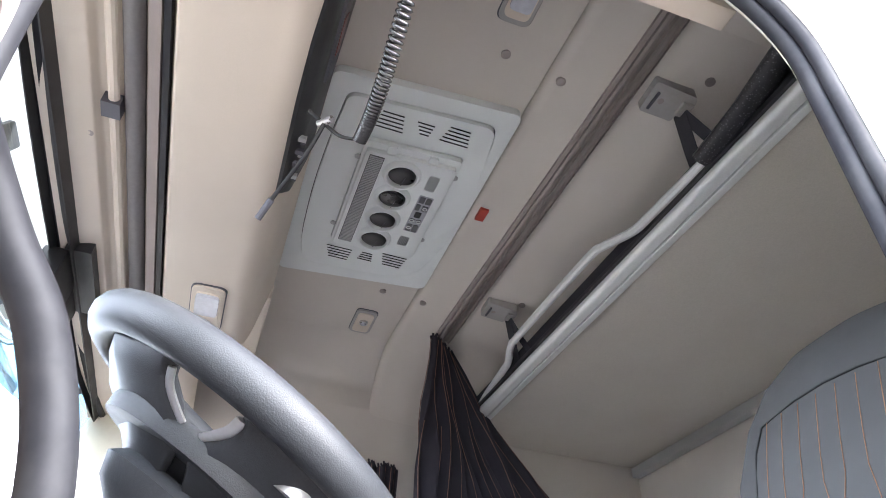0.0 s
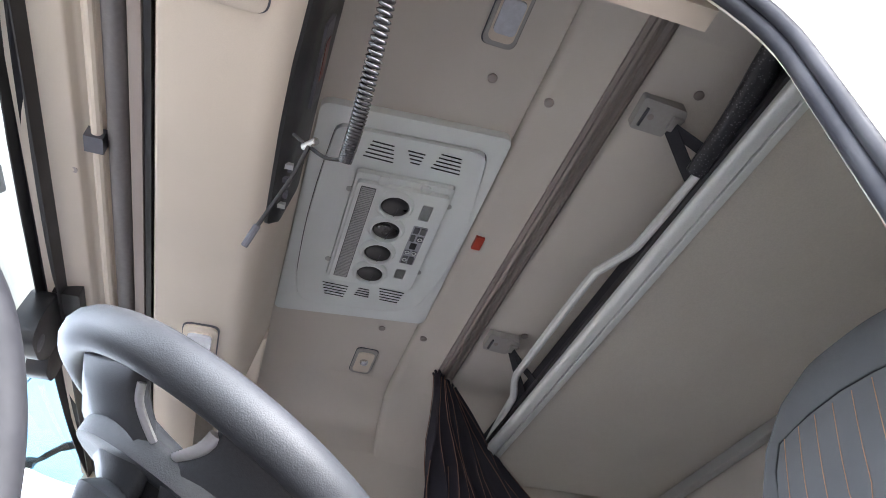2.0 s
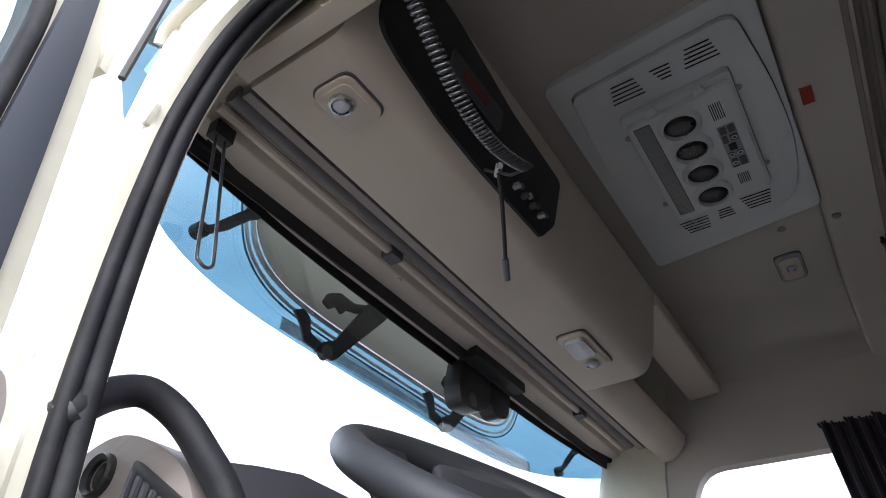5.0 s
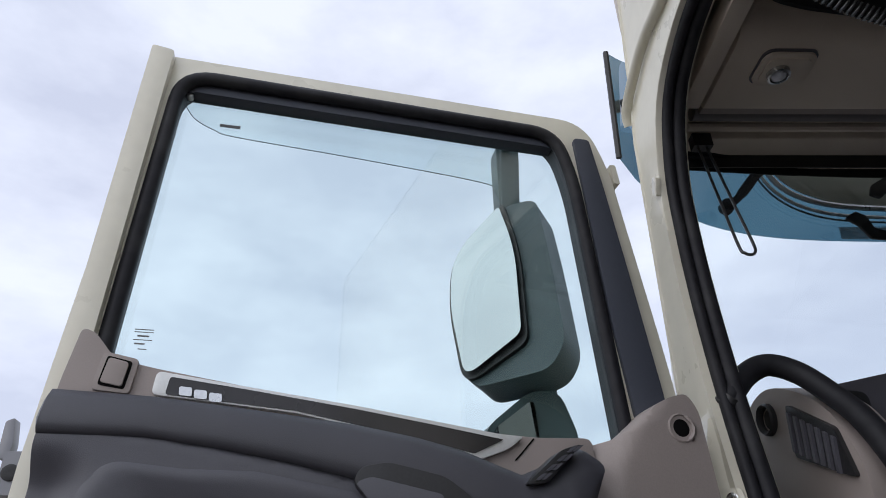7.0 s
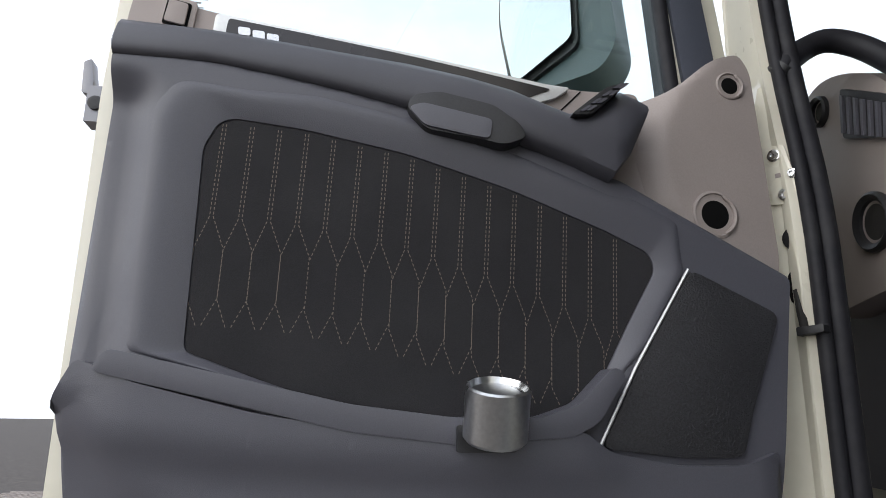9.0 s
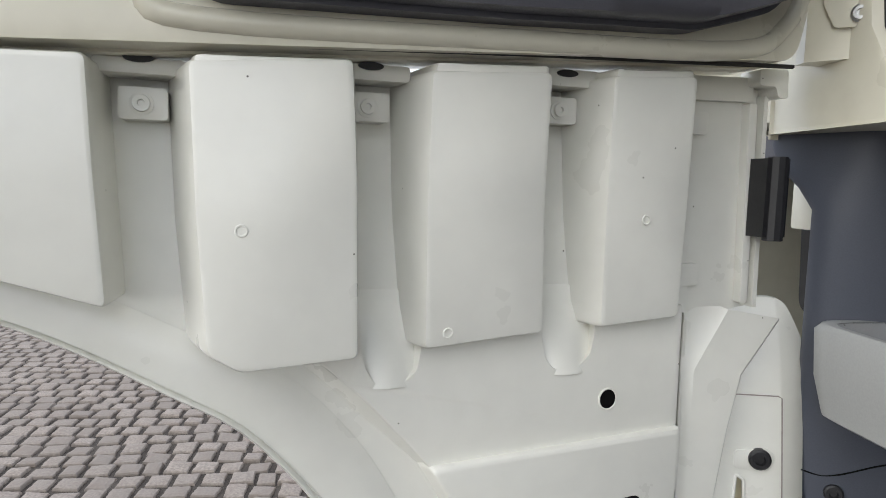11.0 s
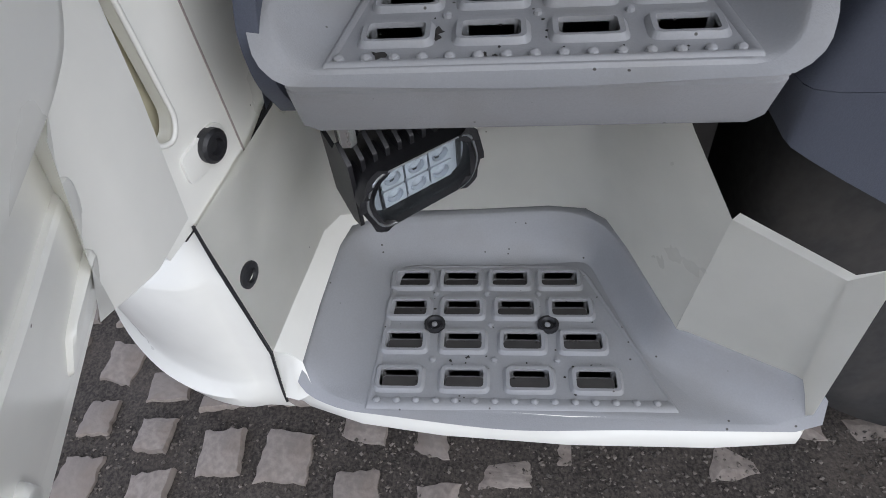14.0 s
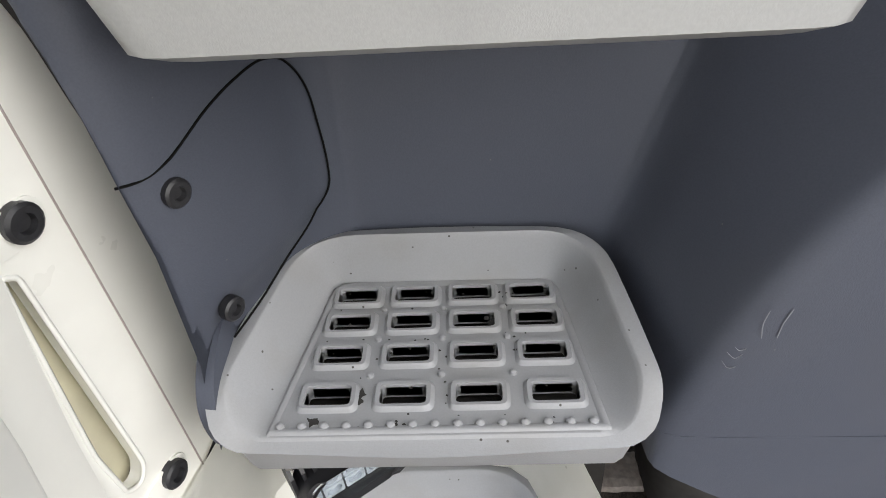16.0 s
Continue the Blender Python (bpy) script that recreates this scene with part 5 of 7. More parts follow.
for mid, z in ((0.671, 1.391), (0.484, 1.399), (0.290, 1.407)):
    seat = dpart("bolt_seat", dslab(rect(mid - 0.020, mid + 0.018, z - 0.013, z + 0.013, 0.004), -0.104, -0.074), M_SKIRT, skirt, bevel=0.003)
    dpart("bolt", turned((mid, -0.074, z), (0, 1, 0), [(0.0095, 0), (0.0095, 0.0015), (0.007, 0.002), (0.0066, 0.005), (0.003, 0.005), (0.0027, 0.002)], 18), M_SKIRT, seat)
    dpart("slot_plug", dslab(circle(mid, z + 0.034, 0.0115, 0.0035, 16), -0.09, -0.058), M_BLACK, skirt)
    dpart("groove_roof", dslab(rect(mid - 0.036, mid + 0.034, z + 0.022, TOP(mid), 0.004), -0.10, -0.060), M_SKIRT, skirt, bevel=0.010)
# round and square holes are solid black plates, their inner shade in the colour
ph = dpart("round_hole", dslab(circle(0.220, 1.106, 0.0095, 0.0105, 20), -0.08, -0.0685), M_VOID, skirt)
dpart("hole_rim", sweep(bmesh.new(), [(a, -0.0685, b) for a, b in circle(0.220, 1.106, 0.0105, 0.0115, 24)], 0.0011, 6, closed=True), M_SKIRT, ph)
sq = dpart("square_hole", dslab([(0.256, 0.990), (0.177, 0.998), (0.176, 0.954), (0.257, 0.944)], -0.10, -0.0600, 0.012), M_VOID, skirt)
for a in (0.193, 0.230):
    dpart("hole_bolt", turned((a, -0.0602, 0.971), (0, 1, 0), [(0.013, 0), (0.012, 0.0006), (0.007, 0.001), (0.001, 0.0006)], 14), M_BLACK, sq)
for a, b, n in ((0.411, 1.193, -0.0445), (0.595, 1.291, -0.014), (0.205, 1.30, -0.0390), (0.282, 0.921, -0.0628)):
    dpart("dimple", sweep(bmesh.new(), [(p, n, q) for p, q in circle(a, b, 0.0045, None, 12)], 0.0009, 5, closed=True), M_SKIRT, skirt)
pl = dpart("black_plate", dslab(rect(0.805, 0.849, 1.312, 1.395, 0.011), -0.030, -0.010), M_BLACK, skirt, "black plastic buffer plate with two bolts", bevel=0.003)
for b in (1.328, 1.380):
    dpart("plate_bolt", turned((0.828, -0.010, b), (0, 1, 0), [(0.0105, 0), (0.010, 0.003), (0.006, 0.004), (0.005, 0.001)], 16), M_DARK, pl)
dpart("front_strip", dslab([(0.135, 1.452), (0.020, 1.455), (0.016, 1.195), (0.056, 1.190), (0.130, 1.185)], -0.125, -0.098, 0.004), M_SKIRT, skirt, bevel=0.003)
dpart("front_strip_head", dslab([(0.128, 1.456), (0.036, 1.459), (0.036, 1.432), (0.128, 1.430)], -0.10, -0.088, 0.005), M_SKIRT, skirt, bevel=0.004)
dpart("front_strip_ridge", dslab([(0.042, 1.43), (0.031, 1.43), (0.026, 1.20), (0.036, 1.20)], -0.10, -0.086, 0.003), M_SKIRT, skirt, bevel=0.004)
dpart("front_strip_edge", dslab([(0.022, 1.44), (0.016, 1.44), (0.012, 1.195), (0.018, 1.195)], -0.115, -0.086), M_SKIRT, skirt, bevel=0.002)
dpart("corner_tab", dslab([(0.045, 1.466), (0.006, 1.468), (0.004, 1.436), (0.018, 1.436), (0.022, 1.448), (0.045, 1.448)], -0.10, -0.070, 0.004), M_SKIRT, skirt, bevel=0.003)
for b in (1.235, 1.405):
    dpart("strip_boss", dslab([(0.122, b + 0.012), (0.094, b + 0.013), (0.094, b - 0.012), (0.122, b - 0.013)], -0.10, -0.090, 0.004), M_SKIRT, skirt, bevel=0.004)
hb = dpart("hinge_block", boxed(0.004, 0.036, -0.085, -0.060, 1.280, 1.368), M_BLACK, skirt, bevel=0.004)
dpart("hinge_pin", sweep(bmesh.new(), [(0.020, -0.062, 1.276), (0.020, -0.062, 1.370)], 0.011, 10), M_BLACK, hb)


# ---- door mirror, outside the glass ----
mir = thing("door_mirror", (-0.3, 0.45, 2.6), "grey housed main door mirror on an arm", "mirror")
NM = -0.40
DM = Matrix.Translation((-0.04, 0, 0)) @ Matrix.Rotation(A_DOOR, 4, "Z")


MT = Matrix.Translation((0.2, NM, 2.63)) @ Matrix.Rotation(radians(-42), 4, "Z") @ Matrix.Rotation(radians(8), 4, "X") @ Matrix.Diagonal((1.06, 1, 1, 1)) @ Matrix.Translation((-0.2, -NM, -2.63))


def mpart(name, bm, material, parent, label="", bevel=0.0, smooth=35):
    if name in ("housing", "rim", "glass"):
        bm.transform(MT)
    bm.transform(DM)
    return part(name, bm, material, parent, label, smooth, bevel)


hs = mpart("housing", slab(rounded([(0.312, 2.745), (0.185, 2.868), (0.112, 2.862), (0.088, 2.70), (0.062, 2.46), (0.095, 2.402), (0.270, 2.388), (0.320, 2.60)], [0.07, 0.02, 0.03, 0.1, 0.03, 0.03, 0.045, 0.09], 8), FN_DOOR, NM - 0.10, NM + 0.0), M_TEAL, mir, bevel=0.025)
mpart("rim", slab(rounded([(0.320, 2.748), (0.190, 2.868), (0.150, 2.71), (0.136, 2.47), (0.278, 2.390), (0.324, 2.60)], [0.075, 0.014, 0.1, 0.022, 0.05, 0.09], 8), FN_DOOR, NM - 0.05, NM + 0.012), M_BLACK, mir, bevel=0.006)
mpart("glass", slab(rounded([(0.312, 2.740), (0.196, 2.852), (0.157, 2.71), (0.145, 2.485), (0.270, 2.405), (0.315, 2.60)], [0.07, 0.012, 0.1, 0.02, 0.035, 0.09], 8), FN_DOOR, NM + 0.022, NM + 0.025), M_MIRROR, mir, "rear-view mirror glass")
mpart("upper_arm", slab(rounded([(0.182, 3.06), (0.120, 3.065), (0.132, 2.85), (0.182, 2.85)], 0.015), FN_DOOR, NM - 0.07, NM - 0.02), M_TEAL, mir, bevel=0.01)
mpart("lower_arm", slab(rounded([(0.126, 2.42), (0.078, 2.43), (0.085, 2.34), (0.125, 2.34)], 0.01), FN_DOOR, NM - 0.07, NM - 0.02), M_TEAL, mir, bevel=0.01)
mpart("support_arm", sweep(bmesh.new(), [(0.15, NM - 0.05, 3.05), (0.16, NM - 0.01, 3.055), (0.19, -0.15, 2.86), (0.20, -0.10, 2.835)], 0.016, 10), M_TEAL, mir, smooth=70)
low = mpart("wide_mirror_housing", slab(rounded([(0.255, 2.30), (0.15, 2.385), (0.085, 2.388), (0.05, 2.29), (0.06, 2.16), (0.25, 2.17)], 0.03), FN_DOOR, NM - 0.10, NM), M_TEAL, mir, bevel=0.02)
mpart("wide_mirror_glass", slab(rounded([(0.245, 2.295), (0.15, 2.365), (0.14, 2.19), (0.24, 2.19)], 0.02), FN_DOOR, NM + 0.012, NM + 0.018), M_MIRROR, low)

# ---- tinted exterior sun visor ----
visor = thing("sun_visor", (1.15, 0.45, 3.0), "blue tinted acrylic exterior sun visor over the windscreen", "visor")
bm = bmesh.new()
rings = []
for w in [i / 8 for i in range(9)]:
    ring = []
    for i in range(41):
        s = -1 + i / 20
        x = CAB_MID + 1.185 * s
        e = abs(s) ** 5
        zl = 2.855 + 0.045 * e
        ring.append((x, 0.545 - 0.325 * e - 0.04 * w, zl + (3.42 - 0.22 * e - zl) * w))
    rings.append(ring)
loft(bm, rings, closed=False)
vs = part("acrylic", bm, G_VISOR, visor, smooth=60)
vs.visible_shadow = False
for side in (0, -1):
    part("edge_trim", sweep(bmesh.new(), [ring[side] for ring in rings], 0.007, 6), M_BLACK, visor, "black end trim")
for x, lean in ((0.40, -0.08), (2.14, 0.02)):
    xe = x + lean
    stem = smoothed([(x, 0.335, 2.985), (x - 0.005 + lean * 0.2, 0.375, 2.965), (x + lean * 0.7, 0.425, 2.925), (xe, 0.445, 2.913)], 4)
    arm = part("bracket", sweep(bmesh.new(), stem, [0.024] * 4 + [0.018] * 4 + [0.014] * 5, 8, flat=0.5), M_BLACK, visor)
    part("bracket_foot", turned((xe, 0.450, 2.912), (0, 1, 0), [(0.019, -0.012), (0.019, 0.014), (0.011, 0.016)], 14), M_BLACK, arm)
# forked brackets: a straight arm, an elbow and a hooked foot
for dx in (0.0, 0.58):
    claw = lambda a, b, n: (a * 1.058 + 0.02 + dx, 0.49 - 0.25 * (b * 1.058 - 2.976) + n, b * 1.058 - 0.116)
    arm = part("bracket", slab(rounded([(0.700, 2.785), (0.770, 2.785), (0.790, 2.810), (0.910, 2.965), (0.93, 3.02), (0.85, 3.02), (0.825, 2.965), (0.755, 2.835), (0.715, 2.812)], 0.006, 3), claw, -0.005, 0.004), M_BLACK, visor, bevel=0.002)
    part("elbow", slab(rounded([(0.850, 3.01), (0.835, 2.972), (0.780, 2.950), (0.722, 2.952), (0.684, 2.932), (0.676, 2.905), (0.704, 2.897), (0.724, 2.914), (0.748, 2.903), (0.760, 2.922), (0.800, 2.932), (0.860, 2.965)], 0.006, 3), claw, -0.004, 0.004), M_BLACK, arm, bevel=0.0015)
    part("hook", slab(rounded([(0.600, 2.845), (0.628, 2.862), (0.655, 2.850), (0.672, 2.818), (0.730, 2.806), (0.735, 2.785), (0.660, 2.792), (0.632, 2.825)], 0.005, 3), claw, -0.003, 0.004), M_BLACK, arm, bevel=0.0015)
    part("foot_clamp", turned(claw(0.738, 2.795, 0.0), (0, 1, 0), [(0.020, -0.010), (0.020, 0.012), (0.010, 0.014)], 14), M_BLACK, arm)
strip = part("lower_strip", loft(bmesh.new(), [[(x, 0.545 - 0.325 * (abs(x - CAB_MID) / 1.185) ** 5 - 0.012 + q, 2.857 + v) for x in [0.66 + 1.30 * i / 24 for i in range(25)]] for v, q in ((0.0, 0.002), (0.0, -0.002), (0.034, -0.004), (0.034, 0.0))]), G_STRIP, visor, "slate tinted lower strip")
strip.visible_shadow = False
vin = lambda x, z: 0.545 - 0.325 * (abs(x - CAB_MID) / 1.21) ** 5 - 0.04 * (z - 2.855) / 0.56 - 0.012
# added sheet imitating the cab front's reflection in the acrylic, not a visor part
pan = part("upper_panel", slab(rounded([(0.465, 3.34), (0.48, 3.10), (0.545, 3.01), (0.70, 2.955), (1.62, 2.955), (1.78, 3.01), (1.845, 3.10), (1.86, 3.34)], [0.02, 0.05, 0.06, 0.1, 0.1, 0.06, 0.05, 0.02], 6), FN_Y, lambda a, b: vin(a, b) - 0.004, lambda a, b: vin(a, b)), mat("grey_beige_reflection", (0.42, 0.41, 0.36), 0.4, grain=0.06, stain=0.2), visor, "grey-beige sheet standing in for the cab front reflected in the visor", bevel=0.001)
# some translucency brightens the imitated reflection
for nd in [pan.data.materials[0].node_tree]:
    tl, mx, pb, op = nd.nodes.new("ShaderNodeBsdfTranslucent"), nd.nodes.new("ShaderNodeMixShader"), nd.nodes["Principled BSDF"], nd.nodes["Material Output"]
    tl.inputs["Color"].default_value, mx.inputs[0].default_value = (0.45, 0.47, 0.42, 1), 0.16
    nd.links.new(pb.outputs[0], mx.inputs[1])
    nd.links.new(tl.outputs[0], mx.inputs[2])
    nd.links.new(mx.outputs[0], op.inputs["Surface"])
# silver and grey tubes drawn as the bright outlines of that reflection
for off, rad, m0 in ((0.006, 0.008, M_SILVER), (0.034, 0.005, M_SILVER), (0.05, 0.0028, M_TEAL)):
    line = smoothed([(a + 0.025 * (a < 0.7), 0, c + 0.05) for a, b, c in [(0.44 - off, 0, 3.12), (0.452 - off, 0, 3.05), (0.50 - off * 0.8, 0, 2.965 - off * 0.6), (0.60 - off * 0.4, 0, 2.922 - off), (0.80, 0, 2.905 - off), (1.15, 0, 2.903 - off), (1.50, 0, 2.905 - off), (1.70 + off * 0.4, 0, 2.922 - off), (1.80 + off * 0.8, 0, 2.965 - off * 0.6), (1.848 + off, 0, 3.05), (1.86 + off, 0, 3.12)]], 6)
    part("moulded_line", sweep(bmesh.new(), [(p.x, vin(p.x, p.z) - 0.006, p.z) for p in line], rad, 6), m0, pan)
bm = bmesh.new()
disc(bm, (0.0, 0.27, 3.1), (-1, 0.4, 0), [(0.016, -0.02), (0.016, 0.004), (0.008, 0.012)], 12)
part("side_bolt", bm, M_BLACK, visor)

# ---- wire and camera box by the windscreen ----
wire = thing("wire_loop", (0.16, 0.2, 2.93), "bent dark steel wire loop hanging at the windscreen corner", "wire")
leg = lambda x, z: (x, 0.132 + (z - 2.592) * 0.208, z)
part("loop", sweep(bmesh.new(), smoothed([leg(0.149, 2.935), leg(0.147, 2.75), leg(0.146, 2.615), leg(0.152, 2.597), leg(0.164, 2.592), leg(0.175, 2.600), leg(0.178, 2.625), leg(0.174, 2.75), leg(0.169, 2.935)], 5), 0.0032, 8), M_WIRE, wire, smooth=70)
part("hook_clip", boxed(0.138, 0.182, 0.190, 0.216, 2.915, 2.950), M_BLACK, wire, bevel=0.006)
cb = thing("sensor_box", (1.3, 0.3, 2.85), "black plastic sensor box on the windscreen", "sensor box")
part("mount", boxed(1.14, 1.44, 0.225, 0.285, 2.915, 2.955), M_BLACK, cb, bevel=0.012)
pod = part("camera_pod", slab(rounded([(1.15, 2.93), (1.125, 2.83), (1.14, 2.775), (1.24, 2.785), (1.30, 2.83), (1.31, 2.92)], 0.025), FN_Y, 0.275, 0.33), M_BLACK, cb, bevel=0.012)
part("camera_lens", turned((1.20, 0.279, 2.81), (0, -1, 0), [(0.022, -0.004), (0.022, 0.004), (0.014, 0.006), (0.001, 0.004)], 18), M_DARK, pod)
part("sensor_pod", slab(rounded([(1.32, 2.93), (1.31, 2.84), (1.35, 2.81), (1.42, 2.83), (1.445, 2.92)], 0.025), FN_Y, 0.28, 0.33), M_BLACK, cb, bevel=0.012)

# ---- radio panel, coiled lead and microphone ----
radio = thing("radio_panel", (0.5, -0.2, 3.05), "black radio panel with sockets set in the shelf front", "radio")
sf = lambda b: -0.186 - (b - 2.97) * 0.182 if b > 2.97 else -0.150 - (b - 2.905) * 0.55
bm = plate(bmesh.new(), rounded([(0.135, 3.03), (0.145, 2.965), (0.211, 2.948), (0.353, 2.932), (0.496, 2.928), (0.77, 2.932), (0.80, 2.98), (0.81, 3.11), (0.563, 3.125), (0.324, 3.17), (0.16, 3.17)], [0.03, 0.03, 0.03, 0.03, 0.03, 0.01, 0.01, 0.02, 0.03, 0.03, 0.02]), [], FN_Y, 0.0, 1.0)
for c in (2.925, 2.94, 2.955, 2.97, 3.0, 3.08):
    bmesh.ops.bisect_plane(bm, geom=[*bm.verts, *bm.edges, *bm.faces], plane_co=(0, 0, c), plane_no=(0, 0, 1))
for v in bm.verts:
    v.co.y = sf(v.co.z) + (0.004 if v.co.y < 0.5 else -0.006)
part("panel", bm, M_BLACK, radio, smooth=50)
part("set", slab(rect(0.33, 0.52, 3.03, 3.085, 0.005), FN_Y, lambda a, b: sf(b), lambda a, b: sf(b) - 0.012), M_DARK, radio, bevel=0.002)
part("display", slab(rect(0.37, 0.46, 3.045, 3.07, 0.002), FN_Y, lambda a, b: sf(b) - 0.011, lambda a, b: sf(b) - 0.0135), mat("dark_red_display", (0.16, 0.02, 0.015), 0.3), radio)
for i in range(8):
    part("socket", boxed(0.61 + 0.019 * i, 0.622 + 0.019 * i, -0.200, -0.18, 2.955 + 0.012 * (i % 2), 2.964 + 0.012 * (i % 2)), M_SILVER if i % 3 == 0 else M_DARK, radio)
coil = []
for i in range(46 * 12 + 1):
    w = i / (46 * 12)
    p = Vector((0.09, -0.284, 2.915)).lerp(Vector((0.465, -0.287, 2.835)), w) - Vector((0, 0, 0.085 * math.sin(math.pi * w)))
    a = 2 * math.pi * i / 12
    coil.append(p + Vector((0.0045, 0, 0.009)) * 1.1 * math.cos(a) + Vector((0, 0.0105, 0)) * math.sin(a))
lead = thing("coiled_lead", (0.09, -0.28, 2.915), "black spiral microphone lead hanging from the shelf", "cable")
part("spiral", sweep(bmesh.new(), coil, 0.0032, 5), mat("glossy_black_cable", (0.05, 0.05, 0.054), 0.14, spec=1.0, rough_var=0.03), lead, smooth=80)
part("tail", sweep(bmesh.new(), smoothed([coil[-1], (0.475, -0.255, 2.845), (0.482, -0.228, 2.868), (0.485, -0.19, 2.90)], 6), 0.0035, 6), M_BLACK, lead)
mic = thing("gooseneck_microphone", (0.48, -0.21, 2.875), "thin black gooseneck microphone with metal collar", "microphone")
part("neck", sweep(bmesh.new(), smoothed([(0.478, -0.222, 2.875), (0.52, -0.205, 2.83), (0.58, -0.175, 2.785), (0.605, -0.162, 2.766)], 6), 0.0042, 8), M_BLACK, mic)
part("capsule", sweep(bmesh.new(), [(0.603, -0.163, 2.768), (0.635, -0.148, 2.742)], 0.0068, 10), M_DARK, mic)
part("collar", sweep(bmesh.new(), [(0.465, -0.232, 2.872), (0.492, -0.212, 2.880)], 0.007, 10), M_CHROME, mic)

# ---- curtains ----
def curtain(name, top, bot, folds, depth, label):
    bm = bmesh.new()
    k = folds * 8
    rnd = random.Random(folds)
    ph = [rnd.uniform(0.6, 1.4) for _ in range(folds + 1)]
    rings = []
    for r in range(13):
        w = r / 12
        ring = []
        for i in range(k + 1):
            s = i / k
            p = Vector(top[0]).lerp(Vector(top[1]), s).lerp(Vector(bot[0]).lerp(Vector(bot[1]), s), w)
            d = depth * ph[int(s * folds)] * (0.7 + 0.5 * w) * math.sin(2 * math.pi * s * folds + 0.8 * math.sin(3 * w + s * 5))
            d += 0.7 * depth * math.sin(10 * w + 7 * s + 3 * math.sin(9 * s)) * min(1.0, 4 * w)
            across = (Vector(top[1]) - Vector(top[0])).normalized().cross(Vector((0, 0, 1)))
            ring.append(p + across * d + Vector((0, 0, 0.006 * math.sin(s * 31))))
        rings.append(ring)
    loft(bm, rings, closed=False)
    ob = thing(name, Vector(top[0]), label, "curtain", group="bunk curtains")
    part("cloth", bm, M_CURTAIN, ob, smooth=80)
    for f in range(folds * 2):
        i = min(k - 1, f * 4 + rnd.choice((1, 2, 3)))
        r0, r1 = (0, 13) if f % 3 else (rnd.choice((0, 2, 4)), rnd.choice((9, 11, 13)))
        part("stripe", sweep(bmesh.new(), [Vector(ring[i]) + Vector((-0.002, 0.003, 0)) for ring in rings[r0:r1]], rnd.choice((0.0009, 0.0013, 0.0017)), 5), M_STRIPE, ob, "thin rust woven stripe")
    for i in range(0, k, 2):
        part("heading_ruffle", sweep(bmesh.new(), [Vector(rings[0][i]) + Vector((0, 0, -0.004)), Vector(rings[0][i]) + Vector((-0.006, 0.006, 0.006 + 0.006 * (i % 4 == 0)))], [0.006, 0.004], 6), M_CURTAIN, ob)
    return ob


curtain("curtain", ((1.84, -0.895, 3.335), (1.96, -1.02, 3.325)), ((2.0, -0.85, 2.3), (2.08, -1.92, 2.3)), 11, 0.024, "dark plum curtain with orange stripes, gathered at the side")
curtain("curtain", ((2.235, -0.52, 2.925), (2.235, -0.90, 2.925)), ((2.235, -0.55, 2.45), (2.235, -0.90, 2.45)), 9, 0.014, "short dark curtain gathered beside the passenger window")
curtain("curtain", ((0.055, -0.875, 3.30), (0.07, -0.96, 3.30)), ((0.05, -0.865, 1.7), (0.08, -0.98, 1.7)), 3, 0.010, "dark curtain with orange stripes gathered behind the door opening")

# ---- driver's seat ----
seat = thing("driver_seat", (0.52, -1.2, 1.41), "grey fabric driver's seat with orange stitched insert", "seat")
bm, rings = bmesh.new(), []
SEAT = ((1.85, 0.30, -1.22, 0.12), (2.2, 0.32, -1.28, 0.12), (2.46, 0.325, -1.34, 0.11), (2.58, 0.29, -1.365, 0.095), (2.66, 0.235, -1.385, 0.08), (2.71, 0.165, -1.40, 0.06), (2.735, 0.09, -1.41, 0.035), (2.742, 0.03, -1.415, 0.02))
for z, w, y, d in SEAT:
    rings.append([(0.50 + w * math.copysign(abs(math.cos(a)) ** 0.75, math.cos(a)), y - d * math.copysign(abs(math.sin(a)) ** 0.75, math.sin(a)), z) for a in [2 * math.pi * i / 36 for i in range(36)]])
bk = part("backrest", loft(bm, rings, True, True), M_SEAT, seat, smooth=80)


def seat_front(x, z):
    zz = [s[0] for s in SEAT]
    w, y, d = [np.interp(z, zz, [s[i] for s in SEAT]).item() for i in (1, 2, 3)]
    c = min(0.98, abs(x - 0.5) / w) ** (1 / 0.75)
    return y + d * math.sqrt(1 - c * c) ** 0.75


for k in range(8):
    x = 0.33 + 0.048 * k
    part("stitch_line", sweep(bmesh.new(), [(x + (0.012 * (k % 2 * 2 - 1) if z < 2.36 else 0), seat_front(x, z) + 0.001, z) for z in (2.56, 2.5, 2.44, 2.38, 2.32, 2.25, 2.18, 2.1)], 0.0009, 5), M_STITCH, bk, "orange stitching")
part("seam", sweep(bmesh.new(), [(0.50 + s * 0.205, seat_front(0.50 + s * 0.205, z) + 0.001, z) for s, z in [(-1, 2.1), (-1, 2.3), (-1, 2.5), (-0.9, 2.555), (-0.4, 2.57), (0, 2.575), (0.4, 2.57), (0.9, 2.555), (1, 2.5), (1, 2.3), (1, 2.1)]], 0.0025, 5), M_BLACK, bk)
part("cushion", slab(rect(0.24, 0.76, -1.25, -0.70, 0.08), FN_Z, 1.75, 1.90), M_SEAT, seat, bevel=0.03)
part("pedestal", boxed(0.32, 0.68, -1.2, -0.8, 1.41, 1.76), M_BLACK, seat, bevel=0.02)



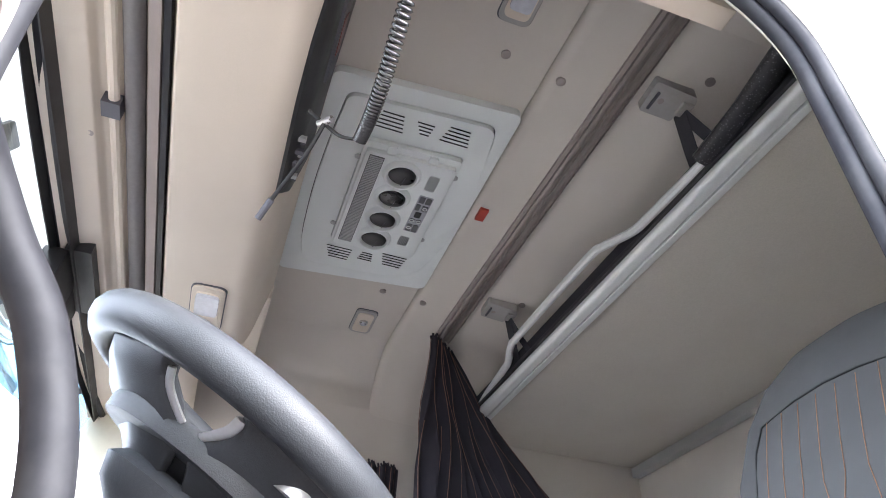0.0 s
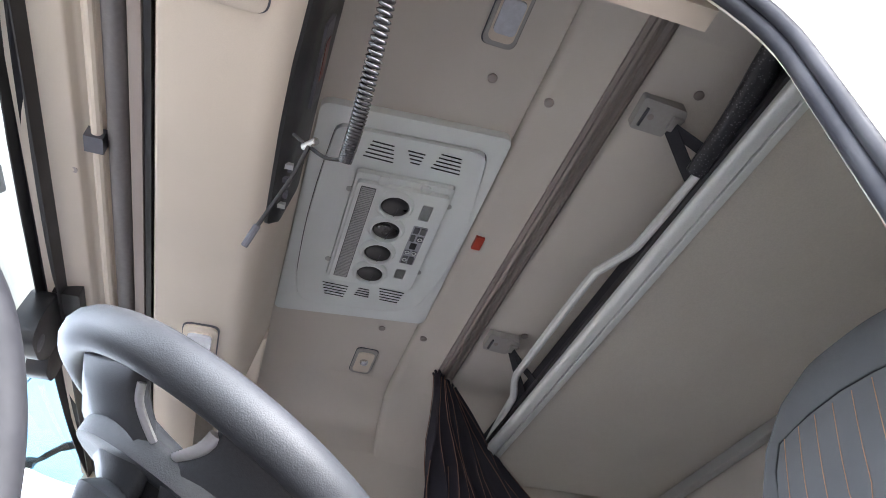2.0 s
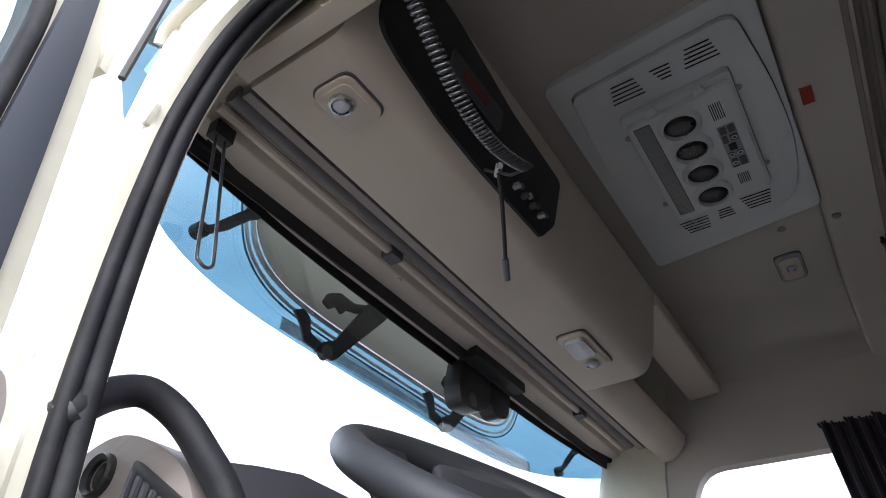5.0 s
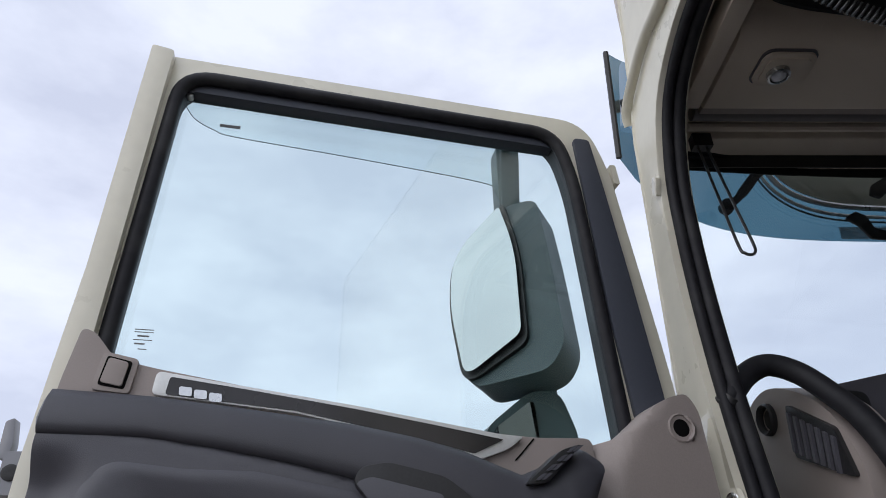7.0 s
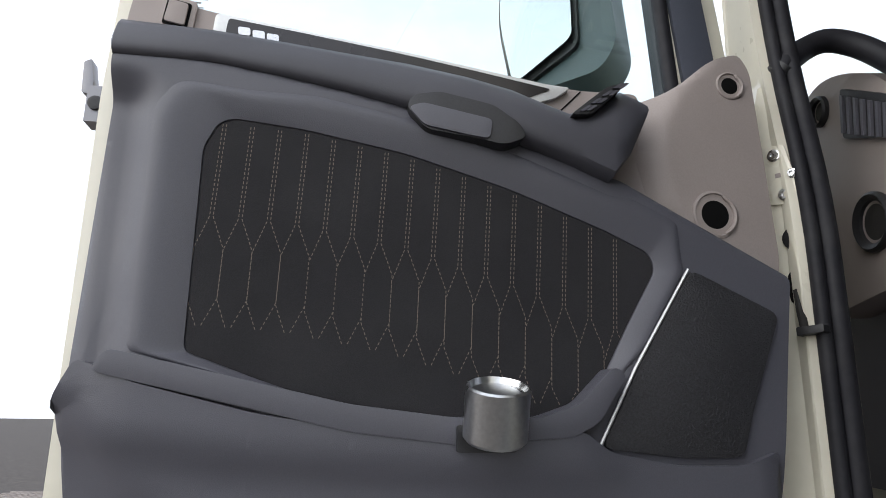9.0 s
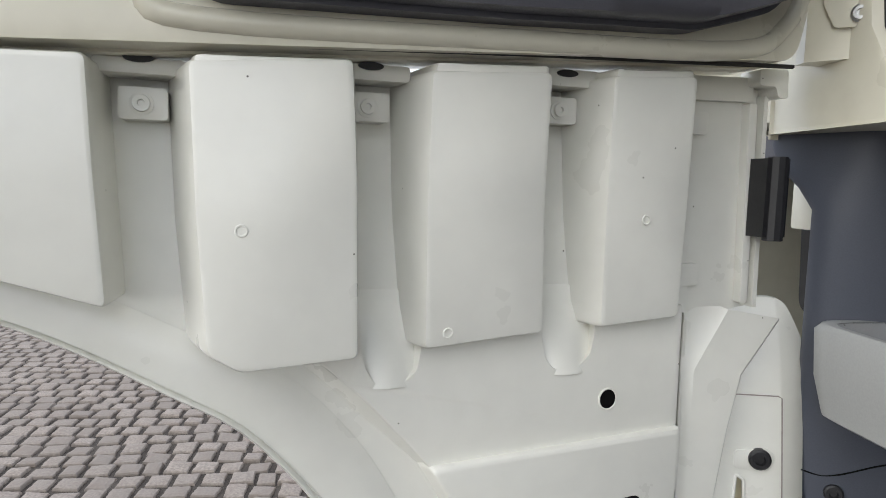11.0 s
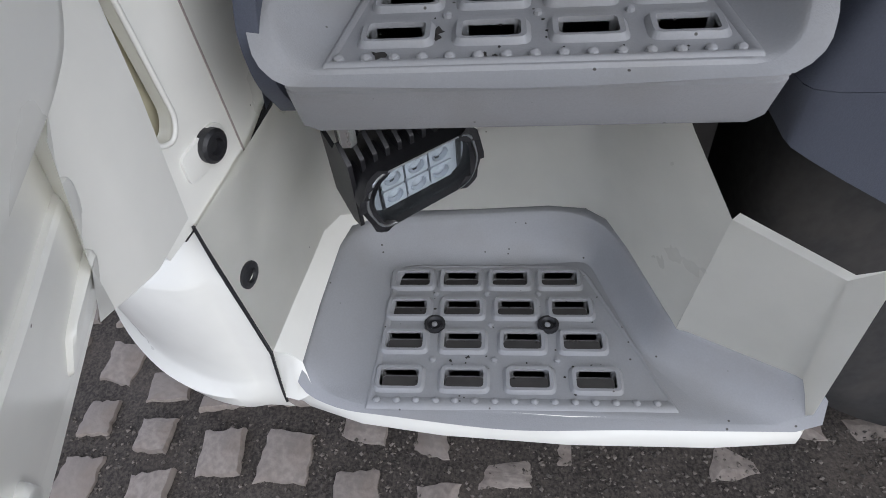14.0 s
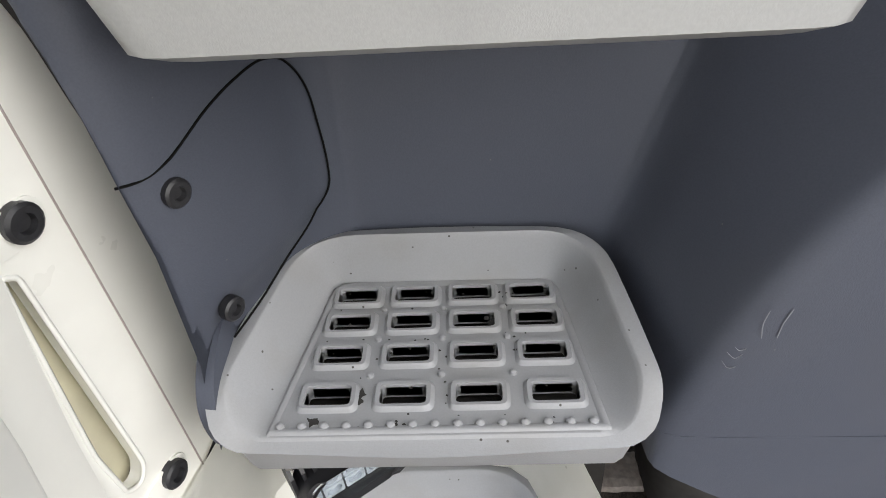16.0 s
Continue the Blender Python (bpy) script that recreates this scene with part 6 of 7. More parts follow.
# ---- cab steps ----
def radial(outline, c, k):
    """The outline's points at k even angles round c; carries any height along."""
    out, m = [], len(outline)
    for i in range(k):
        a = 2 * math.pi * i / k
        d = Vector((math.cos(a), math.sin(a)))
        best = None
        for j in range(m):
            p, q = Vector(outline[j]), Vector(outline[(j + 1) % m])
            e = (q - p).to_2d()
            den = d.x * e.y - d.y * e.x
            if abs(den) < 1e-12:
                continue
            r = p.to_2d() - Vector(c)
            t, s = (r.x * e.y - r.y * e.x) / den, (r.x * d.y - r.y * d.x) / den
            if t > 0 and -1e-9 <= s <= 1 + 1e-9 and (best is None or t < best[0]):
                best = (t, p.lerp(q, s))
        out.append(best[1])
    return out


def step_tray(name, label, rim, floor, zf, centre, holes, front, border):
    """A moulded dish: a rim line in space and a floor outline in x, y."""
    ob = thing(name, (0.03, -0.12, zf), label, "step", group="cab steps")
    k = 180
    ro, fo = radial(rounded(rim[0], rim[1], 6), centre, k), radial(rounded(floor[0], floor[1], 6), centre, k)
    rings = []
    for w, h, out in ((0.0, 0.0, 0.014), (0.0, 0.0, 0.0), (0.06, 0.02, 0.0), (0.14, 0.14, 0.0), (0.30, 0.42, 0.0), (0.48, 0.68, 0.0), (0.66, 0.86, 0.0), (0.84, 0.965, 0.0), (1.0, 1.0, 0.0)):
        ring = []
        for a, b in zip(ro, fo):
            p = a.to_2d().lerp(b.to_2d(), w)
            z = a.z + (zf - a.z) * h - (0.003 if out else 0)
            q = (a.to_2d() - Vector(centre)).normalized() * out
            ring.append((p.x + q.x, p.y + q.y, z))
        rings.append(ring)
    part("dish", loft(bmesh.new(), rings), M_TRAY, ob, smooth=60)
    fo = [tuple(p.to_2d()) for p in fo]
    slots = []
    for x, ys in holes:
        for y in ys:
            slots.append((x, y))
    sx, sy = 0.0102, 0.0190
    (ax, ay0, ay1), (bx, by0, by1) = border
    edge = rounded([(ax, ay0), (bx, by0), (bx, by1), (ax, ay1)], [0.002, 0.02, 0.02, 0.002], 5)
    tread = part("tread", slab(fo, FN_Z, zf - 0.012, zf, [rect(x - sx, x + sx, y - sy, y + sy, 0.004, 3) for x, y in slots]), M_TRAY, ob)
    for x, y in slots:
        inner, outer = rect(x - sx, x + sx, y - sy, y + sy, 0.004, 3), rect(x - sx - 0.006, x + sx + 0.006, y - sy - 0.007, y + sy + 0.007, 0.008, 3)
        bm = bmesh.new()
        mid = rect(x - sx - 0.003, x + sx + 0.003, y - sy - 0.0035, y + sy + 0.0035, 0.006, 3)
        loft(bm, [[(a, b, zf - 0.0005) for a, b in outer], [(a, b, zf + 0.0042) for a, b in mid], [(a, b, zf + 0.0040) for a, b in inner], [(a, b, zf - 0.010) for a, b in inner]])
        part("slot_rim", bm, M_TRAY, tread, smooth=50)
    bm = bmesh.new()
    loft(bm, [[(a + (0.055 - a) * k, b + (-0.12 - b) * k * 0.6, zf + h) for a, b in edge] for k, h in ((-0.015, -0.001), (0.0, 0.0016), (0.03, 0.0022), (0.07, 0.0008), (0.09, -0.001))])
    part("tread_border", bm, M_TRAY, tread, smooth=60)
    bm = bmesh.new()
    (fx0, fy0, fy1, kk) = front
    for i in range(kk):
        disc(bm, (fx0, fy0 + (fy1 - fy0) * i / (kk - 1), zf), (0, 0, 1), [(0.0042, -0.001), (0.0034, 0.003), (0.0015, 0.0042), (0.0002, 0.0044)], 8)
    for (x, ys), (x2, ys2) in zip(holes, holes[1:]):
        for a, b, c, d in zip(ys, ys[1:], ys2, ys2[1:]):
            disc(bm, ((x + x2) / 2, (a + b + c + d) / 4, zf), (0, 0, 1), [(0.0036, -0.001), (0.0028, 0.0025), (0.0002, 0.0036)], 8)
    tagged(part("studs", bm, M_TRAY, tread), "small moulded anti-slip studs", kind="stuff")
    return ob


lin = lambda a, b, k: [a + (b - a) * i / (k - 1) for i in range(k)]
up = step_tray("step_tray", "upper grey plastic cab step with slotted anti-slip tread",
               ([(-0.037, 0.018, 0.787), (-0.032, 0.033, 0.800), (-0.008, 0.041, 0.821), (0.150, -0.003, 0.850), (0.157, -0.268, 0.843), (-0.008, -0.291, 0.819), (-0.033, -0.282, 0.799), (-0.038, -0.266, 0.787)], [0.008, 0.014, 0.024, 0.05, 0.05, 0.024, 0.014, 0.008]),
               ([(-0.035, 0.003), (0.142, -0.022), (0.15, -0.028), (0.145, -0.235), (0.138, -0.24), (-0.036, -0.257)], [0.003, 0.008, 0.008, 0.008, 0.008, 0.003]),
               0.79, (0.05, -0.125), [(0.128, lin(-0.049, -0.214, 4)), (0.090, lin(-0.046, -0.217, 4)), (0.049, lin(-0.043, -0.220, 4)), (0.003, lin(-0.039, -0.224, 4))], (-0.026, -0.005, -0.25, 15), ((-0.033, 0.004, -0.262), (0.1505, -0.024, -0.240)))
bm = bmesh.new()
loft(bm, [[(x, y, z) for x, y in ((xf, -0.272 - g), (xf, -0.2 - g), (xf, -0.05), (xf, 0.023 + g), (xf + 0.005, 0.031 + g), (-0.018, 0.035 + g), (-0.018, -0.283 - g), (xf + 0.005, -0.280 - g))] for xf, g, z in ((-0.034, 0.0, 0.789), (-0.038, 0.0, 0.784), (-0.038, 0.001, 0.776), (-0.0355, 0.0, 0.7745), (-0.037, 0.001, 0.773), (-0.029, -0.002, 0.741), (-0.024, -0.004, 0.735))], True, True)
part("front_face", bm, M_TRAY, up, smooth=40)
part("under_box", boxed(-0.02, 0.19, -0.27, 0.02, 0.752, 0.766), M_DIRT, up)
lo = step_tray("step_tray", "lower grey plastic cab step with slotted anti-slip tread",
               ([(-0.068, 0.070, 0.459), (-0.046, 0.088, 0.473), (0.140, 0.068, 0.487), (0.128, -0.212, 0.512), (-0.020, -0.268, 0.499), (-0.078, -0.374, 0.500), (-0.096, -0.374, 0.456), (-0.094, -0.28, 0.454), (-0.086, -0.05, 0.454), (-0.080, 0.035, 0.454)], [0.012, 0.03, 0.06, 0.06, 0.02, 0.006, 0.004, 0.02, 0.05, 0.03]),
               ([(-0.078, 0.024), (0.088, 0.010), (0.101, -0.204), (-0.022, -0.242), (-0.085, -0.296), (-0.088, -0.285)], [0.02, 0.014, 0.014, 0.02, 0.003, 0.003]),
               0.455, (-0.02, -0.12), [(0.074, lin(-0.010, -0.170, 4)), (0.034, lin(-0.009, -0.179, 4)), (-0.008, lin(-0.008, -0.188, 4)), (-0.052, lin(-0.007, -0.197, 4))], (-0.076, 0.012, -0.25, 15), ((-0.083, 0.022, -0.268), (0.094, 0.010, -0.196)))
for y in (-0.038, -0.155):
    part("tread_bolt", turned((0.013, y, 0.455), (0, 0, 1), [(0.011, -0.001), (0.011, 0.003), (0.008, 0.004), (0.006, 0.001), (0.001, 0.001)], 16), M_BLACK, lo)
third = thing("step_tray", (0.05, -0.16, 1.13), "top pale grey plastic cab step below the sill", "step", group="cab steps")
M_PALE = mat("pale_grey_step_plastic", (0.37, 0.375, 0.368), 0.5, grain=0.06, grain_scale=400, stain=0.25, stain_scale=9, bump=0.1, bump_scale=900)
outer3 = lambda o, w: rounded([(-0.037 + o, 0.018 + w - o), (0.16, 0.018 + w - o), (0.16, -0.355 - w + o), (-0.037 + o, -0.355 - w + o)], 0.03)
part("front_wall", loft(bmesh.new(), [[(x, y, z) for x, y in outer3(o, w)] for o, w, z in ((0.010, 0.0, 1.086), (0.0, 0.0, 1.092), (-0.002, 0.012, 1.13), (-0.003, 0.015, 1.182), (0.002, 0.014, 1.190), (0.010, 0.010, 1.190))], True), M_PALE, third, smooth=50)
part("dish", loft(bmesh.new(), [[(x, y, z) for x, y in outer3(o, w)] for o, w, z in ((0.009, 0.010, 1.189), (0.020, 0.008, 1.178), (0.034, 0.004, 1.15), (0.045, 0.0, 1.141))], False, True), M_TRAY, third, smooth=60)

# dark kick panels round the upper steps
kick = thing("kick_panel", (0.1, -0.1, 0.76), "slate grey moulded plastic panels round the cab steps", "panel")


def wall_strip(pts, z0, z1, lean=0.0):
    bm = bmesh.new()
    p = [q for q in pts]
    loft(bm, [[(x + lean * (z - z0), y, z) for x, y in p] for z in [z0 + (z1 - z0) * i / 6 for i in range(7)]], closed=False)
    bmesh.ops.solidify(bm, geom=bm.faces[:], thickness=-0.006)
    return bm


bm, rings = bmesh.new(), []
for i in range(28):
    z = 0.745 + 0.695 * i / 27
    wide = 0.055 * soft((z - 1.31) / 0.07)
    yc = np.interp(z, [0.745, 0.83, 0.886, 0.967, 1.005, 1.44], [-0.286, -0.293, -0.313, -0.336, -0.347, -0.45]).item()
    ye = np.interp(z, [0.745, 0.784, 0.858, 0.919, 0.983, 1.44], [-0.309, -0.320, -0.344, -0.372, -0.412, -0.66]).item()
    line = [(0.07, 0.105 + wide), (0.004 - 0.3 * wide, 0.088 + wide), (-0.012 - 0.3 * wide, 0.072 + wide), (-0.006, 0.050 + 0.5 * wide), (0.018, 0.032), (0.06, 0.012), (0.10, -0.005), (0.138, -0.021), (0.160, -0.040), (0.171, -0.07), (0.173, -0.20), (0.170, yc + 0.030), (0.164, yc + 0.008), (0.150, yc - 0.002)]
    ring = [tuple(v) for v in smoothed([(x, y, z) for x, y in line], 6)]
    slope = [(0.150 + (0.003 - 0.150) * w, yc - 0.002 + (ye - yc + 0.002) * w) for w in (0.12, 0.3, 0.5, 0.75, 0.92, 0.985)]
    low_y = np.interp(z, [0.745, 0.80, 0.84, 0.95, 1.0, 1.05, 1.1, 1.15, 1.3], [0.058, 0.054, 0.047, 0.048, 0.054, 0.059, 0.068, 0.09, 0.2]).item()
    rings.append([(x, min(low_y, y + 0.026 * (1 - soft((z - 0.835) / 0.06)) * soft((0.17 - x) / 0.05) * soft((y + 0.06) / 0.04)), z) for x, y, z in ring] + [(x, y, z) for x, y in slope + [(-0.003, ye - 0.005), (-0.007, ye - 0.018), (-0.009, ye - 0.05), (-0.010, ye - 0.10), (-0.012, -0.9), (-0.012, -1.2)]])
part("back", loft(bm, rings, closed=False), M_KICK, kick, smooth=60)
fair = [(0.12, -0.2915, 0.714), (0.06, -0.3000, 0.710), (0.02, -0.3065, 0.704), (0.003, -0.3095, 0.700), (-0.003, -0.3145, 0.696), (-0.007, -0.328, 0.688), (-0.009, -0.360, 0.668), (-0.010, -0.424, 0.629), (-0.0105, -0.453, 0.632), (-0.011, -0.474, 0.650), (-0.012, -0.9, 0.655), (-0.012, -1.2, 0.655)]
bm = bmesh.new()
loft(bm, [[(x + d, y, z if low else 0.7445) for x, y, z in fair] for d, low in ((0.005, 1), (0.0, 1), (0.0, 0), (0.006, 0))], closed=False)
part("rear_fairing", bm, M_KICK, kick, smooth=50)
part("tray_cheek", slab(rounded([(-0.004, 0.737), (-0.026, 0.772), (-0.027, 0.80), (-0.014, 0.828), (0.01, 0.846), (0.05, 0.855), (0.05, 0.737)], [0.004, 0.012, 0.012, 0.02, 0.02, 0.004, 0.004]), FN_Y, lambda a, b: 0.0425 - 0.10 * max(0.0, 0.80 - b), lambda a, b: 0.057 - 0.10 * max(0.0, 0.81 - b)), M_KICK, kick, bevel=0.004)
for pts in (((-0.345, 0.845), (-0.352, 0.838), (-0.357, 0.842)), ((-0.343, 0.836), (-0.349, 0.828), (-0.355, 0.829)), ((-0.350, 0.850), (-0.354, 0.846), (-0.359, 0.848)), ((-0.367, 0.885), (-0.365, 0.872), (-0.367, 0.858)), ((-0.383, 0.886), (-0.379, 0.872), (-0.378, 0.858))):
    part("scuff", sweep(bmesh.new(), smoothed([(-0.0088, y, z) for y, z in pts], 4), [0.0002] + [0.0005] * 7 + [0.0002], 5, flat=0.4), M_SCUFF, kick, "pale scratch")
for x, y, z in ((0.013, 0.0335, 0.985), (0.026, 0.0275, 0.871)):
    b = part("bolt", turned((x, y, z), (-0.50, -0.866, 0), [(0.0105, -0.004), (0.0105, 0.003), (0.0085, 0.0045), (0.005, 0.0045), (0.004, 0.001), (0.001, 0.001)], 16), M_BLACK, kick)
KY = lambda x: np.interp(x, [-0.014, -0.006, 0.018, 0.06, 0.10, 0.138, 0.160, 0.171], [0.060, 0.050, 0.032, 0.012, -0.005, -0.021, -0.040, -0.07]).item()
part("cover_seam", sweep(bmesh.new(), [(x - 0.0004, KY(x) - 0.0006, z) for x, y, z in smoothed([(-0.012, 0, 1.004), (0.004, 0, 1.003), (0.022, 0, 1.010), (0.055, 0, 1.026), (0.085, 0, 1.034), (0.112, 0, 1.036), (0.136, 0, 1.026), (0.148, 0, 1.000), (0.152, 0, 0.965), (0.154, 0, 0.925), (0.150, 0, 0.900), (0.128, 0, 0.882), (0.09, 0, 0.870), (0.05, 0, 0.855), (0.02, 0, 0.846)], 5)], 0.0010, 5), M_VOID, kick)

# white sill panels
pil = thing("pillar_panel", (0.0, 0.11, 0.65), "white plastic pillar panel with black bolts beside the steps", "panel")
PS, PN = Vector((0.94, -0.342, 0)), Vector((-0.342, -0.94, 0))
on_pillar = lambda a, b, n: Vector((-0.055, 0.125, b)) + PS * a + PN * (n - 0.22 * max(0.0, a - (0.050 + 0.066 * (1.076 - b))))
slot = rounded([(0.003, 0.968), (0.013, 0.962), (0.027, 0.752), (0.018, 0.738), (0.004, 0.744), (-0.003, 0.80)], [0.004, 0.004, 0.010, 0.008, 0.006, 0.01], 4)
outer_line = [(-0.04, 1.176), (0.02, 1.196), (0.052, 1.194), (0.066, 1.165), (0.092, 1.09), (0.104, 1.03), (0.128, 0.95), (0.140, 0.80), (0.134, 0.699), (0.075, 0.683), (0.0, 0.6685), (-0.03, 0.664)]
bm = plate(bmesh.new(), rounded(outer_line, [0.005, 0.02, 0.014, 0.03, 0.04, 0.05, 0.03, 0.004, 0.002, 0.004, 0.002, 0.002], 4), [slot], lambda a, b, n: (a, n, b), -0.014, 0.0)
for z in (0.70, 0.74, 0.78, 0.84, 0.90, 0.96, 1.02, 1.076, 1.12, 1.16):
    bmesh.ops.bisect_plane(bm, geom=[*bm.verts, *bm.edges, *bm.faces], plane_co=(0, 0, z), plane_no=(0, 0, 1))
for w in (-0.002, 0.0, 0.002, 0.03):
    bmesh.ops.bisect_plane(bm, geom=[*bm.verts, *bm.edges, *bm.faces], plane_co=(0.050 + w, 0, 1.076), plane_no=(1, 0, 0.066))
for v in bm.verts:
    back = 0.9 * max(0.0, v.co.z - 1.15) ** 1.3 + 0.020 * soft((v.co.z - 1.085) / 0.09)
    v.co = on_pillar(v.co.x, v.co.z, v.co.y - back)
part("panel", bm, M_SKIRT, pil, smooth=28)
part("panel_seam", sweep(bmesh.new(), [on_pillar(a, b, 0.0002) for a, b in ((-0.02, 1.073), (0.046, 1.0755), (0.0505, 1.073), (0.0555, 1.0), (0.0655, 0.85), (0.0755, 0.686))], 0.0009, 5), M_TAUPE, pil)
part("foot_seam", sweep(bmesh.new(), [on_pillar(a, b, -0.001) for a, b in ((-0.01, 0.666), (0.04, 0.675), (0.076, 0.683), (0.134, 0.697))], 0.0015, 5), M_DIRT, pil)
part("slot_floor", slab(rounded([(-0.012, 0.975), (0.02, 0.97), (0.034, 0.745), (0.02, 0.728), (-0.012, 0.74)], 0.004), on_pillar, -0.030, -0.022), mat("yellowed_white_plastic", (0.62, 0.58, 0.42), 0.5, stain=0.4, stain_scale=15), pil)
part("slot_rim", sweep(bmesh.new(), [on_pillar(a, b, 0.0) for a, b in slot], 0.0022, 6, closed=True), M_SKIRT, pil, smooth=70)
for a, b in ((0.029, 0.993), (0.044, 0.717)):
    boss = part("bolt_boss", slab(rounded([(a - 0.030, b - 0.016), (a + 0.008, b - 0.016), (a + 0.018, b - 0.006), (a + 0.018, b + 0.006), (a + 0.010, b + 0.014), (a - 0.030, b + 0.008)], 0.006), on_pillar, -0.004, 0.0025), M_SKIRT, pil, bevel=0.0022)
    part("bolt", turned(on_pillar(a, b, 0.002), PN, [(0.0135, -0.003), (0.0135, 0.005), (0.011, 0.007), (0.007, 0.007), (0.006, 0.002), (0.001, 0.002)], 18), M_BLACK, boss)
part("upper_bracket", slab(rounded([(0.185, 1.17), (0.10, 1.17), (0.08, 1.25), (0.10, 1.42), (0.20, 1.42)], 0.02), FN_X, 0.06, 0.08), M_DIRT, pil, bevel=0.006)
part("hinge_bracket", slab(rounded([(0.150, 1.285), (0.110, 1.285), (0.105, 1.33), (0.118, 1.366), (0.150, 1.375)], [0.004, 0.006, 0.02, 0.02, 0.004]), FN_X, 0.015, 0.024), M_CREAM, pil, bevel=0.003)

sill = thing("lower_step_surround", (0.0, -0.15, 0.4), "white plastic surround of the lowest cab step", "panel")
bm = bmesh.new()
side = [((-0.056, 0.106, 0.506), (-0.056, 0.122, 0.672)), ((-0.03, 0.103, 0.505), (-0.025, 0.110, 0.681)), ((0.02, 0.097, 0.504), (0.015, 0.095, 0.692)), ((0.06, 0.092, 0.503), (0.053, 0.080, 0.704)), ((0.105, 0.087, 0.502), (0.09, 0.070, 0.735)), ((0.132, 0.074, 0.50), (0.124, 0.055, 0.757)), ((0.142, 0.045, 0.495), (0.132, 0.025, 0.757)),
        ((0.140, -0.08, 0.50), (0.132, -0.07, 0.757)), ((0.136, -0.16, 0.508), (0.124, -0.14, 0.757)), ((0.127, -0.198, 0.512), (0.108, -0.178, 0.757)), ((0.110, -0.218, 0.512), (0.08, -0.204, 0.757)), ((0.07, -0.236, 0.508), (0.045, -0.222, 0.757)), ((0.02, -0.254, 0.503), (0.011, -0.249, 0.702)), ((-0.020, -0.269, 0.498), (-0.026, -0.281, 0.646))]
loft(bm, [[Vector(a).lerp(Vector(b), w) for a, b in side] for w in (0, 0.25, 0.5, 0.75, 1)], closed=False)
bmesh.ops.solidify(bm, geom=bm.faces[:], thickness=0.004)
part("riser", bm, M_SKIRT, sill, smooth=50)
bm = bmesh.new()
loft(bm, [[(-0.060, 0.112, 0.43), (-0.056, 0.106, 0.506), (0.02, 0.097, 0.505), (0.105, 0.087, 0.503), (0.134, 0.075, 0.501), (0.143, 0.05, 0.497)], [(-0.072, 0.092, 0.445), (-0.050, 0.096, 0.495), (0.02, 0.088, 0.494), (0.10, 0.079, 0.495), (0.132, 0.068, 0.493), (0.139, 0.046, 0.491)], [(-0.070, 0.074, 0.457), (-0.046, 0.087, 0.474), (0.02, 0.081, 0.480), (0.10, 0.072, 0.484), (0.128, 0.062, 0.487), (0.136, 0.040, 0.489)]], closed=False)
part("left_ledge", bm, M_SKIRT, sill, smooth=50)
bm = bmesh.new()
outer = [(-0.054, 0.106), (-0.068, 0.085), (-0.086, 0.03), (-0.097, -0.05), (-0.104, -0.17), (-0.104, -0.30), (-0.098, -0.375), (-0.085, -0.385)]
inner = [(-0.058, 0.103), (-0.064, 0.080), (-0.078, 0.030), (-0.083, -0.05), (-0.089, -0.17), (-0.090, -0.30), (-0.086, -0.362), (-0.072, -0.372)]
mid2 = [(a * 0.5 + c * 0.5, b * 0.5 + d * 0.5) for (a, b), (c, d) in zip(outer, inner)]
loft(bm, [[(x, y, z) for x, y in line] for line, z in ((inner, 0.424), (outer, 0.427), (outer, 0.440), (mid2, 0.450), (inner, 0.4545), (inner, 0.444))], closed=False)
part("front_lip", bm, M_SKIRT, sill, smooth=50)
bm = bmesh.new()
V = {"A": (-0.026, -0.281, 0.646), "B": (-0.079, -0.349, 0.637), "C": (-0.080, -0.381, 0.652), "D": (-0.074, -0.366, 0.498), "E": (-0.020, -0.269, 0.497), "L": (-0.094, -0.378, 0.43), "R": (-0.022, -0.287, 0.649), "S": (-0.077, -0.354, 0.641)}
vv = {k: bm.verts.new(p) for k, p in V.items()}
for f in ("EABD", "BCLD", "ARSB", "BSC"):
    try:
        bm.faces.new([vv[k] for k in dict.fromkeys(f)])
    except ValueError:
        pass
bmesh.ops.solidify(bm, geom=bm.faces[:], thickness=0.006)
part("rear_wing", bm, M_SKIRT, sill, smooth=30, bevel=0.004)
part("side_bolt", turned((-0.036, 0.1085, 0.594), (-0.24, -0.97, 0), [(0.0125, -0.006), (0.0125, 0.0015), (0.0105, 0.0025), (0.007, 0.0025), (0.006, 0.0), (0.001, 0.0)], 18), M_BLACK, sill)
for k, (y, z) in enumerate(((-0.105, 0.655), (-0.14, 0.668), (-0.09, 0.63))):
    part("scuff", sweep(bmesh.new(), [(0.133, y, z), (0.1325, y + 0.012, z + 0.008 * (1 - k)), (0.132, y + 0.02, z + 0.02 - 0.012 * k)], [0.0004, 0.0014, 0.0003], 5, flat=0.3), M_DIRT, sill, "small dark scuff mark")

